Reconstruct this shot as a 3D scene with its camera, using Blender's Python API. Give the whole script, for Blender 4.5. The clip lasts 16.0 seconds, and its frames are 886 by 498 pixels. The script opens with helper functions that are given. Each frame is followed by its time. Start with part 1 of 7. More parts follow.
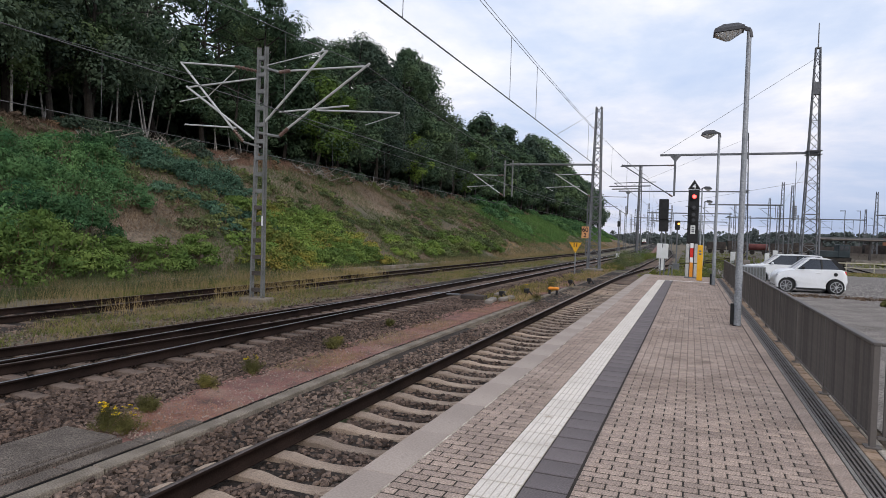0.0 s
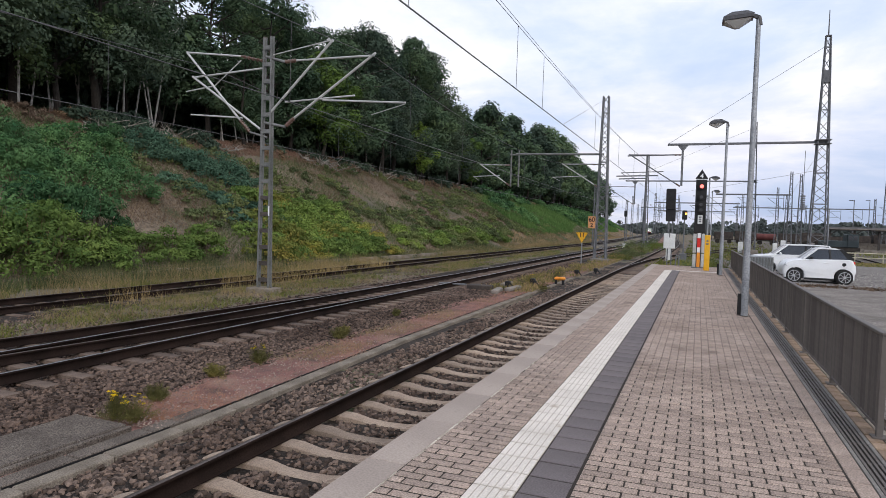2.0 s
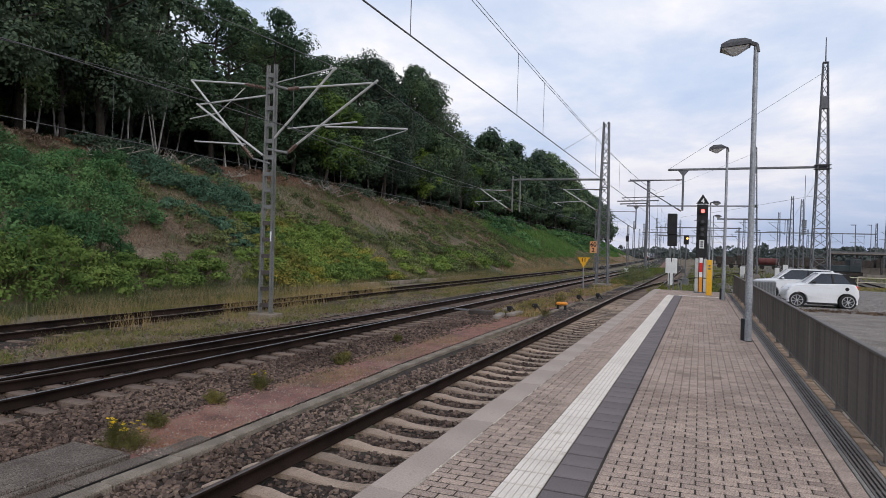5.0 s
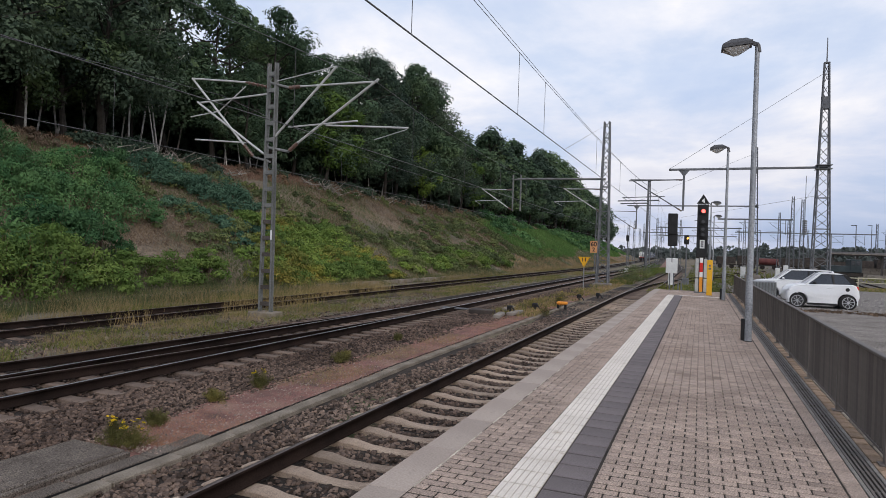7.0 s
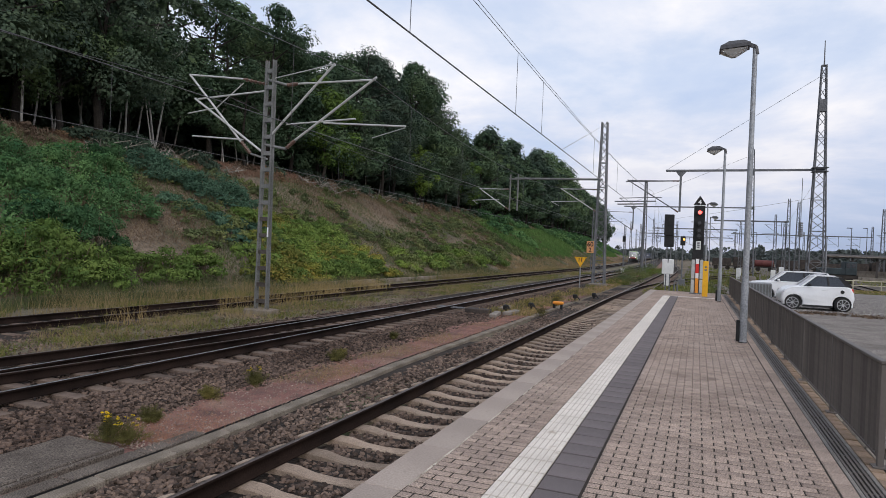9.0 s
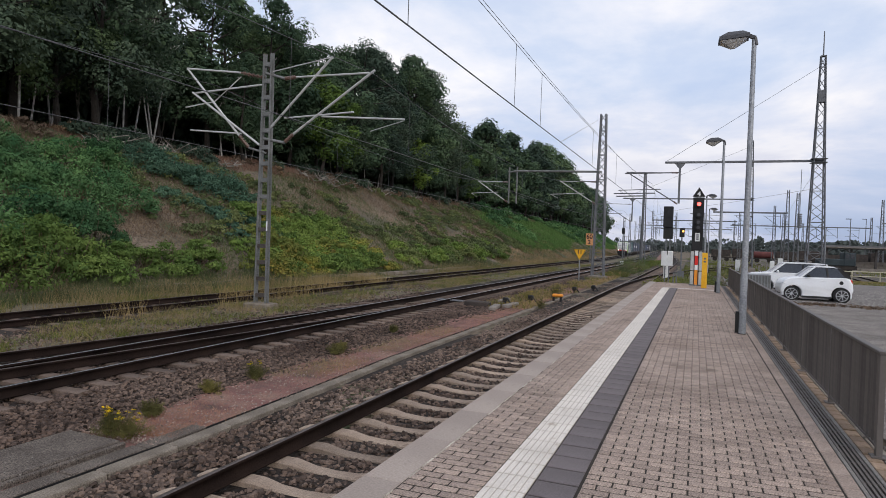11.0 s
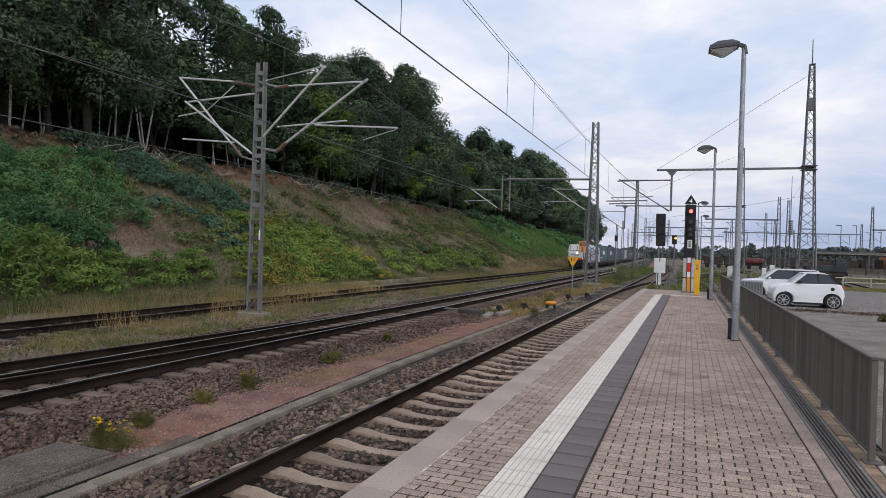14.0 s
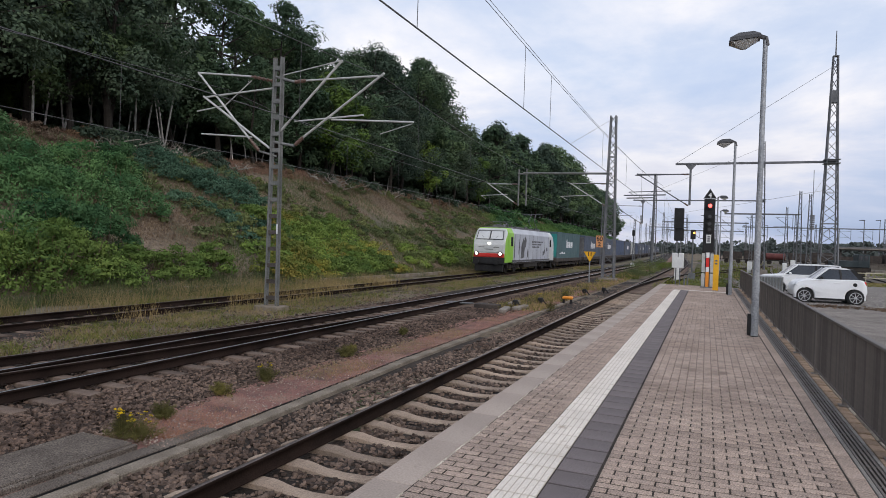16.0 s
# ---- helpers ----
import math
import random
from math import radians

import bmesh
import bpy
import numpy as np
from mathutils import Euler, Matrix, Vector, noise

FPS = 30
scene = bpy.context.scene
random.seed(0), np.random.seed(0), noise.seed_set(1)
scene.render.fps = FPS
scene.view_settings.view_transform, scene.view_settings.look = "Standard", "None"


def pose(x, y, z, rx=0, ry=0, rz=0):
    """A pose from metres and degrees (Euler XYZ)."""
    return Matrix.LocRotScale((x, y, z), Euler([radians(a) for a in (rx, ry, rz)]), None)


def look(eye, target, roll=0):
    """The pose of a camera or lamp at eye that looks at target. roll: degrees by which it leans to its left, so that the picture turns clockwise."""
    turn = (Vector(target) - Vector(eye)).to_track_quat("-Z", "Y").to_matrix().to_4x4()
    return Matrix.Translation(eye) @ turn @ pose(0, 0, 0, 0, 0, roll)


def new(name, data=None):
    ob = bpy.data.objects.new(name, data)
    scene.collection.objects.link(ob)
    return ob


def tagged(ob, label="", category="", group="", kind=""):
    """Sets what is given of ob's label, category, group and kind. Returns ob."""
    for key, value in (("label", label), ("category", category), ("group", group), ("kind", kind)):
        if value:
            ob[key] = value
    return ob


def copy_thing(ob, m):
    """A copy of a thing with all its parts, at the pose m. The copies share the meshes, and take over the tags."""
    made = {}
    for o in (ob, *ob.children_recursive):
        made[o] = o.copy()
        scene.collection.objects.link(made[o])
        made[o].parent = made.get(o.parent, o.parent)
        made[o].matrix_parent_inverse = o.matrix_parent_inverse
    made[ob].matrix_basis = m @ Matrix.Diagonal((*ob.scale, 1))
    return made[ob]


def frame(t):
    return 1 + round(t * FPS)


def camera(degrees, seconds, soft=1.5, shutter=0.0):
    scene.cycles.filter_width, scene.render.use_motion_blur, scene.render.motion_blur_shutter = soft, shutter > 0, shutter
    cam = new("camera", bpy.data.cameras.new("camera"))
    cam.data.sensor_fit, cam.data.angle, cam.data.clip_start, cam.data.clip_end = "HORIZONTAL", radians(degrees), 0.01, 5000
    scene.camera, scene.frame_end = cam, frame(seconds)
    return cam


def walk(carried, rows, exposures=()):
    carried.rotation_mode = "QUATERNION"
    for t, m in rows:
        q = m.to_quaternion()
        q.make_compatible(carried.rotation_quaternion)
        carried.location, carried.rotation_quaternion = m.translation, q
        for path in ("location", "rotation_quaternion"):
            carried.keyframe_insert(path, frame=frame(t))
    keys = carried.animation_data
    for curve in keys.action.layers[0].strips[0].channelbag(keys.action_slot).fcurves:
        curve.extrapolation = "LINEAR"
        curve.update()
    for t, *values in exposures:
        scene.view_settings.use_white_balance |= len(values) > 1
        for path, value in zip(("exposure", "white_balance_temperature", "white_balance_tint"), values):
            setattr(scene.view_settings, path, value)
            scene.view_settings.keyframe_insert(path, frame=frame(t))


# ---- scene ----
EYE = (0.0, 0.0, 1.7)
cam = camera(70.0, 16.0, 0.65)

# seconds, pitch, roll, yaw of a camera held in the hand on one spot
PATH = [
    (0, -1.33, -1.83, 21.45),
    (0.5, -1.52, -1.80, 21.84),
    (1, -1.99, -1.69, 22.05),
    (1.5, -1.97, -1.94, 21.87),
    (2, -2.25, -1.80, 22.01),
    (2.5, -1.55, -1.34, 22.09),
    (3, -0.98, -1.27, 22.06),
    (3.5, -0.68, -1.55, 22.06),
    (4, 0.10, -1.69, 22.16),
    (6.5, -0.13, -1.78, 22.13),
    (7, -0.06, -1.90, 22.19),
    (7.5, -0.21, -2.07, 22.29),
    (8, -0.04, -2.36, 21.99),
    (8.5, -0.21, -2.33, 21.98),
    (9, -0.15, -2.41, 21.89),
    (11.5, -0.82, -1.96, 21.71),
    (12, -0.73, -1.83, 21.56),
    (12.5, -0.72, -1.84, 21.34),
    (13, -0.21, -1.81, 21.11),
    (13.5, -0.11, -1.93, 21.10),
    (14, -0.02, -1.86, 21.22),
    (14.5, -0.17, -1.77, 21.46),
    (15, -0.45, -1.80, 21.85),
    (15.5, -0.59, -1.91, 22.59),
    (16, -0.58, -1.97, 22.69),
]
walk(cam, [(t, pose(*EYE, 90 + pitch, roll, yaw)) for t, pitch, roll, yaw in PATH], [(0, 0.10), (1, 0.18), (2, 0.20), (3, 0.14), (4, 0.02), (6.5, 0.0), (16, 0.0)])

# ---- world and sun: a bright, broken overcast in the late afternoon
SUN_EL, SUN_AZ = 26.0, 140.0
world = bpy.data.worlds.new("overcast_sky")
scene.world = world
world.use_nodes = True


def link(tree, a, b):
    tree.links.new(a, b)


def node(tree, kind, **values):
    n = tree.nodes.new(kind)
    for key, value in values.items():
        setattr(n, key, value)
    return n


def ramp_of(tree, factor, stops):
    r = node(tree, "ShaderNodeValToRGB")
    els = r.color_ramp.elements
    while len(els) < len(stops):
        els.new(0.5)
    for el, (at, col) in zip(els, stops):
        el.position = at
        el.color = (*col, 1) if len(col) == 3 else col
    link(tree, factor, r.inputs[0])
    return r.outputs[0]


def build_world():
    tree = world.node_tree
    tree.nodes.clear()
    out = node(tree, "ShaderNodeOutputWorld")
    back = node(tree, "ShaderNodeBackground")
    sky = node(tree, "ShaderNodeTexSky", sky_type="NISHITA", sun_disc=False, sun_elevation=radians(SUN_EL), sun_rotation=radians(SUN_AZ))
    dim = node(tree, "ShaderNodeVectorMath", operation="SCALE")
    dim.inputs["Scale"].default_value = 0.12
    link(tree, sky.outputs[0], dim.inputs[0])
    coord = node(tree, "ShaderNodeTexCoord")
    split = node(tree, "ShaderNodeSeparateXYZ")
    link(tree, coord.outputs["Generated"], split.inputs[0])
    lift = node(tree, "ShaderNodeMath", operation="ADD")
    lift.inputs[1].default_value = 0.30
    link(tree, split.outputs[2], lift.inputs[0])
    high = node(tree, "ShaderNodeMath", operation="MAXIMUM")
    high.inputs[1].default_value = 0.05
    link(tree, lift.outputs[0], high.inputs[0])
    flat = node(tree, "ShaderNodeCombineXYZ")
    for i in (0, 1):
        div = node(tree, "ShaderNodeMath", operation="DIVIDE")
        link(tree, split.outputs[i], div.inputs[0])
        link(tree, high.outputs[0], div.inputs[1])
        link(tree, div.outputs[0], flat.inputs[i])
    spread = node(tree, "ShaderNodeMapping")
    spread.inputs["Location"].default_value = (0.7, 2.2, 0.0)
    spread.inputs["Scale"].default_value = (0.75, 1.0, 1.0)
    link(tree, flat.outputs[0], spread.inputs[0])
    big = node(tree, "ShaderNodeTexNoise")
    for key, value in (("Scale", 1.25), ("Detail", 9.0), ("Roughness", 0.57), ("Distortion", 0.25)):
        big.inputs[key].default_value = value
    link(tree, spread.outputs[0], big.inputs["Vector"])
    cloud = ramp_of(tree, big.outputs[0], [(0.34, (0.60, 0.71, 0.96)), (0.44, (0.71, 0.79, 0.97)), (0.51, (0.86, 0.89, 1.0)), (0.58, (1.08, 1.05, 1.06)), (0.72, (0.78, 0.79, 0.90))])
    cover = ramp_of(tree, big.outputs[0], [(0.28, (0.72, 0.72, 0.72)), (0.5, (0.95, 0.95, 0.95))])
    mix = node(tree, "ShaderNodeMixRGB")
    link(tree, cover, mix.inputs[0])
    link(tree, dim.outputs[0], mix.inputs[1])
    link(tree, cloud, mix.inputs[2])
    # the cloud deck greys towards the horizon
    grey = ramp_of(tree, split.outputs[2], [(0.0, (0.66, 0.69, 0.79)), (0.26, (1.0, 1.0, 1.0))])
    deck = node(tree, "ShaderNodeMixRGB", blend_type="MULTIPLY")
    deck.inputs[0].default_value = 1.0
    link(tree, mix.outputs[0], deck.inputs[1])
    link(tree, grey, deck.inputs[2])
    link(tree, deck.outputs[0], back.inputs[0])
    back.inputs[1].default_value = SKY
    link(tree, back.outputs[0], out.inputs[0])


SKY = 1.0
build_world()
sun_data = bpy.data.lights.new("sun", "SUN")
sun_data.energy, sun_data.angle, sun_data.color = 1.05, radians(25), (1.0, 0.94, 0.88)
sun = new("sun", sun_data)
sun.matrix_world = look((math.sin(radians(SUN_AZ)) * 50, math.cos(radians(SUN_AZ)) * 50, 50 * math.tan(radians(SUN_EL))), (0, 0, 0))
# ---- materials
def material(name, colors, rough=0.8, scale=2.0, fine=40.0, bump=0.2, metal=0.0, depth=0.01, per="", stain=None, spec=0.3, amount=0.3, wide=0.3):
    """A procedural surface: a slow blend of colours, fine grain, relief; per: 'object' or 'island' shifts its value piece by piece."""
    m = bpy.data.materials.new(name)
    m.use_nodes = True
    tree = m.node_tree
    bsdf = tree.nodes["Principled BSDF"]
    coord = node(tree, "ShaderNodeTexCoord")
    where = coord.outputs["Object"]
    slow = node(tree, "ShaderNodeTexNoise")
    slow.inputs["Scale"].default_value, slow.inputs["Detail"].default_value = scale, 5.0
    grain = node(tree, "ShaderNodeTexNoise")
    grain.inputs["Scale"].default_value, grain.inputs["Detail"].default_value = fine, 4.0
    link(tree, where, slow.inputs["Vector"])
    link(tree, where, grain.inputs["Vector"])
    n = len(colors)
    col = ramp_of(tree, slow.outputs[0], [(0.32 + 0.36 * i / max(n - 1, 1), c) for i, c in enumerate(colors)])
    shade = ramp_of(tree, grain.outputs[0], [(0.3, (1 - amount,) * 3), (0.7, (1 + amount,) * 3)])
    mul = node(tree, "ShaderNodeMixRGB", blend_type="MULTIPLY")
    mul.inputs[0].default_value = 1.0
    link(tree, col, mul.inputs[1])
    link(tree, shade, mul.inputs[2])
    last = mul.outputs[0]
    if per:
        if per == "object":
            rnd = node(tree, "ShaderNodeObjectInfo").outputs["Random"]
        else:
            rnd = node(tree, "ShaderNodeNewGeometry").outputs["Random Per Island"]
        vary = ramp_of(tree, rnd, [(0.0, (1 - wide, 1 - wide, 1 - wide)), (0.5, (1.0, 1.0, 1.0)), (1.0, (1 + wide, 1 + wide * 0.95, 1 + wide * 0.85))])
        again = node(tree, "ShaderNodeMixRGB", blend_type="MULTIPLY")
        again.inputs[0].default_value = 1.0
        link(tree, last, again.inputs[1])
        link(tree, vary, again.inputs[2])
        last = again.outputs[0]
    if stain:
        spots = node(tree, "ShaderNodeTexNoise")
        spots.inputs["Scale"].default_value, spots.inputs["Detail"].default_value = stain[1], 6.0
        link(tree, where, spots.inputs["Vector"])
        mask = ramp_of(tree, spots.outputs[0], [(stain[2], (0, 0, 0)), (stain[2] + 0.12, (1, 1, 1))])
        dirt = node(tree, "ShaderNodeMixRGB")
        link(tree, mask, dirt.inputs[0])
        link(tree, last, dirt.inputs[1])
        dirt.inputs[2].default_value = (*stain[0], 1)
        last = dirt.outputs[0]
    link(tree, last, bsdf.inputs["Base Color"])
    bsdf.inputs["Roughness"].default_value, bsdf.inputs["Metallic"].default_value = rough, metal
    bsdf.inputs["Specular IOR Level"].default_value = spec
    if bump:
        b = node(tree, "ShaderNodeBump")
        b.inputs["Strength"].default_value, b.inputs["Distance"].default_value = bump, depth
        link(tree, grain.outputs[0], b.inputs["Height"])
        link(tree, b.outputs[0], bsdf.inputs["Normal"])
    return m


def glow(name, color, strength):
    m = bpy.data.materials.new(name)
    m.use_nodes = True
    b = m.node_tree.nodes["Principled BSDF"]
    b.inputs["Base Color"].default_value = (*color, 1)
    b.inputs["Emission Color"].default_value, b.inputs["Emission Strength"].default_value = (*color, 1), strength
    return m


def leaf_material(name, colors, scale=0.6):
    m = material(name, colors, rough=0.8, scale=scale, fine=6.0, bump=0.0, per="island", spec=0.06, wide=0.13)
    tree = m.node_tree
    own = ramp_of(tree, node(tree, "ShaderNodeObjectInfo").outputs["Random"], [(0.0, (0.66, 0.70, 0.72)), (0.5, (1.0, 1.0, 1.0)), (1.0, (1.38, 1.30, 1.10))])
    tint = node(tree, "ShaderNodeMixRGB", blend_type="MULTIPLY")
    tint.inputs[0].default_value = 1.0
    base = tree.nodes["Principled BSDF"].inputs["Base Color"]
    link(tree, base.links[0].from_socket, tint.inputs[1])
    link(tree, own, tint.inputs[2])
    link(tree, tint.outputs[0], base)
    bsdf, out = tree.nodes["Principled BSDF"], tree.nodes["Material Output"]
    thin = node(tree, "ShaderNodeBsdfTranslucent")
    both = node(tree, "ShaderNodeMixShader")
    both.inputs[0].default_value = 0.22
    link(tree, bsdf.inputs["Base Color"].links[0].from_socket, thin.inputs[0])
    link(tree, bsdf.outputs[0], both.inputs[1])
    link(tree, thin.outputs[0], both.inputs[2])
    link(tree, both.outputs[0], out.inputs["Surface"])
    return m


M = {
    "paver": material("paver", [(0.304, 0.237, 0.199), (0.394, 0.314, 0.267)], 0.9, 0.7, 70, 0.6, per="object", stain=((0.21, 0.165, 0.14), 1.6, 0.60), wide=0.17, amount=0.5, spec=0.15),
    "paver_rest": material("paver_rest", [(0.304, 0.237, 0.199), (0.394, 0.314, 0.267)], 0.9, 0.7, 70, 0.6, per="island", stain=((0.21, 0.165, 0.14), 1.6, 0.60), wide=0.17, amount=0.5, spec=0.15),
    "joint": material("joint", [(0.02, 0.017, 0.014), (0.05, 0.041, 0.033)], 0.95, 3, 120, 0.3),
    "white_tile": material("white_tile", [(0.58, 0.535, 0.485), (0.70, 0.65, 0.595)], 0.8, 1.4, 70, 0.2, wide=0.08, per="object", stain=((0.40, 0.33, 0.26), 7.0, 0.62), amount=0.16),
    "dark_tile": material("dark_tile", [(0.122, 0.104, 0.106), (0.168, 0.146, 0.148)], 0.85, 1.2, 80, 0.35, wide=0.10, per="object", stain=((0.16, 0.15, 0.15), 2.5, 0.68)),
    "edge_slab": material("edge_slab", [(0.30, 0.25, 0.217), (0.39, 0.328, 0.285)], 0.85, 0.9, 60, 0.2, wide=0.04, per="object", stain=((0.17, 0.15, 0.13), 3.0, 0.64), amount=0.15),
    "concrete": material("concrete", [(0.17, 0.15, 0.13), (0.27, 0.24, 0.21)], 0.9, 1.4, 50, 0.35, stain=((0.09, 0.09, 0.07), 2.2, 0.6)),
    "slab": material("slab", [(0.080, 0.066, 0.056), (0.155, 0.130, 0.110)], 0.95, 1.8, 60, 0.8, depth=0.012, stain=((0.30, 0.28, 0.245), 22.0, 0.63), amount=0.75),
    "groove": material("groove", [(0.40, 0.355, 0.30), (0.54, 0.485, 0.42)], 0.9, 1.4, 60, 0.2),
    "teal_bright": material("teal_bright", [(0.02, 0.20, 0.19), (0.04, 0.26, 0.245)], 0.5, 0.7, 14, 0.1, amount=0.12),
    "kerb": material("kerb", [(0.25, 0.178, 0.128), (0.34, 0.25, 0.185)], 0.9, 2.2, 60, 0.5, per="object", wide=0.22, stain=((0.17, 0.115, 0.065), 3.0, 0.56), amount=0.35, spec=0.15),
    "edging": material("edging", [(0.28, 0.245, 0.205), (0.44, 0.40, 0.35)], 0.95, 2.4, 50, 0.6, per="object", stain=((0.13, 0.10, 0.065), 3.2, 0.56), amount=0.35, spec=0.15),
    "drain_edge": material("drain_edge", [(0.15, 0.138, 0.128), (0.22, 0.205, 0.19)], 0.9, 2.0, 50, 0.3),
    "sand": material("sand", [(0.30, 0.26, 0.21), (0.62, 0.56, 0.48)], 0.95, 5.0, 90, 0.3),
    "coarse_gravel": material("coarse_gravel", [(0.135, 0.122, 0.114), (0.27, 0.25, 0.234)], 0.95, 5.0, 26, 1.0, depth=0.03, stain=((0.12, 0.10, 0.075), 0.9, 0.60), amount=0.6, spec=0.15),
    "sleeper": material("sleeper", [(0.24, 0.18, 0.138), (0.38, 0.30, 0.235)], 0.9, 2.0, 60, 0.4, per="object", stain=((0.16, 0.105, 0.075), 4.0, 0.62)),
    "wood_sleeper": material("wood_sleeper", [(0.085, 0.06, 0.048), (0.18, 0.135, 0.108)], 0.9, 2.0, 60, 0.5, per="object"),
    # rust brown taken almost to black: the shade on the rail sides
    "rail_rust_shaded": material("rail_rust_shaded", [(0.010, 0.007, 0.006), (0.026, 0.017, 0.014)], 0.9, 1.5, 60, 0.3, spec=0.06),
    "rail_head": material("rail_head", [(0.30, 0.29, 0.30), (0.42, 0.42, 0.44)], 0.28, 1.0, 30, 0.05, metal=1.0, amount=0.1),
    "rail_dull": material("rail_dull", [(0.075, 0.058, 0.05), (0.13, 0.105, 0.095)], 0.42, 1.0, 30, 0.1, metal=0.5),
    # near black: shade in the gaps between stones is painted into the bed
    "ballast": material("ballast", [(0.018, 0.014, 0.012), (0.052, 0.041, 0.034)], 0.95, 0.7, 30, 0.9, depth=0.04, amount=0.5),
    "stone": material("stone", [(0.088, 0.062, 0.050), (0.175, 0.131, 0.108)], 0.9, 0.6, 40, 0.4, per="island", wide=0.72, spec=0.2),
    "gravel_red": material("gravel_red", [(0.12, 0.078, 0.066), (0.23, 0.115, 0.098), (0.27, 0.168, 0.132)], 0.95, 1.6, 60, 1.0, depth=0.02, stain=((0.27, 0.19, 0.12), 1.1, 0.62), amount=0.45),
    "trough": material("trough", [(0.155, 0.132, 0.108), (0.26, 0.225, 0.185)], 0.95, 2.2, 55, 0.7, depth=0.012, spec=0.1, stain=((0.33, 0.31, 0.28), 7.0, 0.68), amount=0.4),
    "ground": material("ground", [(0.12, 0.11, 0.07), (0.18, 0.155, 0.11), (0.14, 0.12, 0.09)], 0.95, 0.35, 14, 1.0, depth=0.08, amount=0.45),
    "slope": material("slope", [(0.080, 0.08, 0.05), (0.155, 0.122, 0.090), (0.235, 0.178, 0.130)], 0.95, 0.13, 5, 1.0, depth=0.15, stain=((0.06, 0.08, 0.035), 0.35, 0.56), amount=0.45),
    "asphalt": material("asphalt", [(0.165, 0.146, 0.132), (0.265, 0.24, 0.218)], 0.95, 1.1, 34, 0.9, depth=0.02, stain=((0.15, 0.14, 0.12), 0.8, 0.58), amount=0.55, spec=0.15),
    "galvanised": material("galvanised", [(0.20, 0.21, 0.22), (0.30, 0.31, 0.32)], 0.55, 3.0, 25, 0.1, metal=0.35, amount=0.15),
    "mast_old": material("mast_old", [(0.045, 0.036, 0.032), (0.10, 0.088, 0.08)], 0.8, 1.2, 30, 0.2, stain=((0.15, 0.15, 0.15), 1.6, 0.60)),
    "mast_grey": material("mast_grey", [(0.13, 0.135, 0.13), (0.22, 0.225, 0.22)], 0.7, 1.5, 25, 0.15, metal=0.2, stain=((0.12, 0.08, 0.055), 4.0, 0.66)),
    "mast_dark": material("mast_dark", [(0.11, 0.115, 0.125), (0.18, 0.185, 0.195)], 0.7, 1.5, 25, 0.1),
    "cantilever": material("cantilever", [(0.42, 0.43, 0.42), (0.55, 0.55, 0.54)], 0.5, 3.0, 30, 0.1, metal=0.2, amount=0.15),
    "insulator": material("insulator", [(0.10, 0.06, 0.045), (0.16, 0.10, 0.08)], 0.3, 3.0, 30, 0.0),
    "wire": material("wire", [(0.07, 0.07, 0.075), (0.12, 0.12, 0.125)], 0.45, 1.0, 20, 0.0),
    "fence": material("fence", [(0.112, 0.098, 0.090), (0.138, 0.124, 0.114)], 0.6, 0.4, 30, 0.05, metal=0.1, per="object", amount=0.06, wide=0.22),
    "lamp_post": material("lamp_post", [(0.25, 0.265, 0.285), (0.37, 0.385, 0.405)], 0.5, 2.0, 30, 0.1, metal=0.3),
    "lamp_hood": material("lamp_hood", [(0.045, 0.045, 0.05), (0.08, 0.08, 0.085)], 0.45, 3.0, 30, 0.05),
    "black": material("black", [(0.012, 0.012, 0.013), (0.025, 0.025, 0.026)], 0.6, 3.0, 30, 0.05),
    "under": material("under", [(0.02, 0.018, 0.016), (0.05, 0.042, 0.036)], 0.8, 2.0, 30, 0.3),
    "white_box": material("white_box", [(0.62, 0.63, 0.62), (0.74, 0.75, 0.74)], 0.5, 3.0, 40, 0.05, amount=0.1),
    "yellow": material("yellow", [(0.75, 0.37, 0.02), (0.85, 0.47, 0.03)], 0.5, 3.0, 40, 0.05, amount=0.15),
    "orange": material("orange", [(0.72, 0.25, 0.03), (0.80, 0.33, 0.05)], 0.6, 3.0, 40, 0.05, amount=0.15),
    "red": material("red", [(0.55, 0.02, 0.02), (0.68, 0.04, 0.03)], 0.45, 3.0, 30, 0.0, amount=0.1),
    "white": material("white", [(0.74, 0.75, 0.76), (0.82, 0.82, 0.83)], 0.4, 2.0, 30, 0.0, amount=0.06),
    "car_white": material("car_white", [(0.76, 0.77, 0.79), (0.80, 0.81, 0.82)], 0.22, 1.0, 20, 0.0, spec=0.6, amount=0.03),
    "car_glass": material("car_glass", [(0.015, 0.017, 0.02), (0.03, 0.032, 0.036)], 0.06, 1.0, 20, 0.0, spec=0.8),
    "rubber": material("rubber", [(0.015, 0.015, 0.016), (0.03, 0.03, 0.03)], 0.8, 3.0, 50, 0.1),
    "alloy": material("alloy", [(0.55, 0.56, 0.58), (0.66, 0.67, 0.68)], 0.35, 3.0, 30, 0.0, metal=0.6, amount=0.05),
    "loco_white": material("loco_white", [(0.50, 0.52, 0.52), (0.62, 0.63, 0.62)], 0.4, 0.7, 12, 0.03, stain=((0.36, 0.35, 0.32), 1.6, 0.64), amount=0.1),
    "loco_silver": material("loco_silver", [(0.40, 0.42, 0.47), (0.52, 0.54, 0.59)], 0.4, 0.6, 12, 0.03, stain=((0.24, 0.25, 0.27), 1.1, 0.62), amount=0.1),
    "loco_green": material("loco_green", [(0.24, 0.50, 0.05), (0.33, 0.60, 0.09)], 0.45, 1.0, 15, 0.0, amount=0.08),
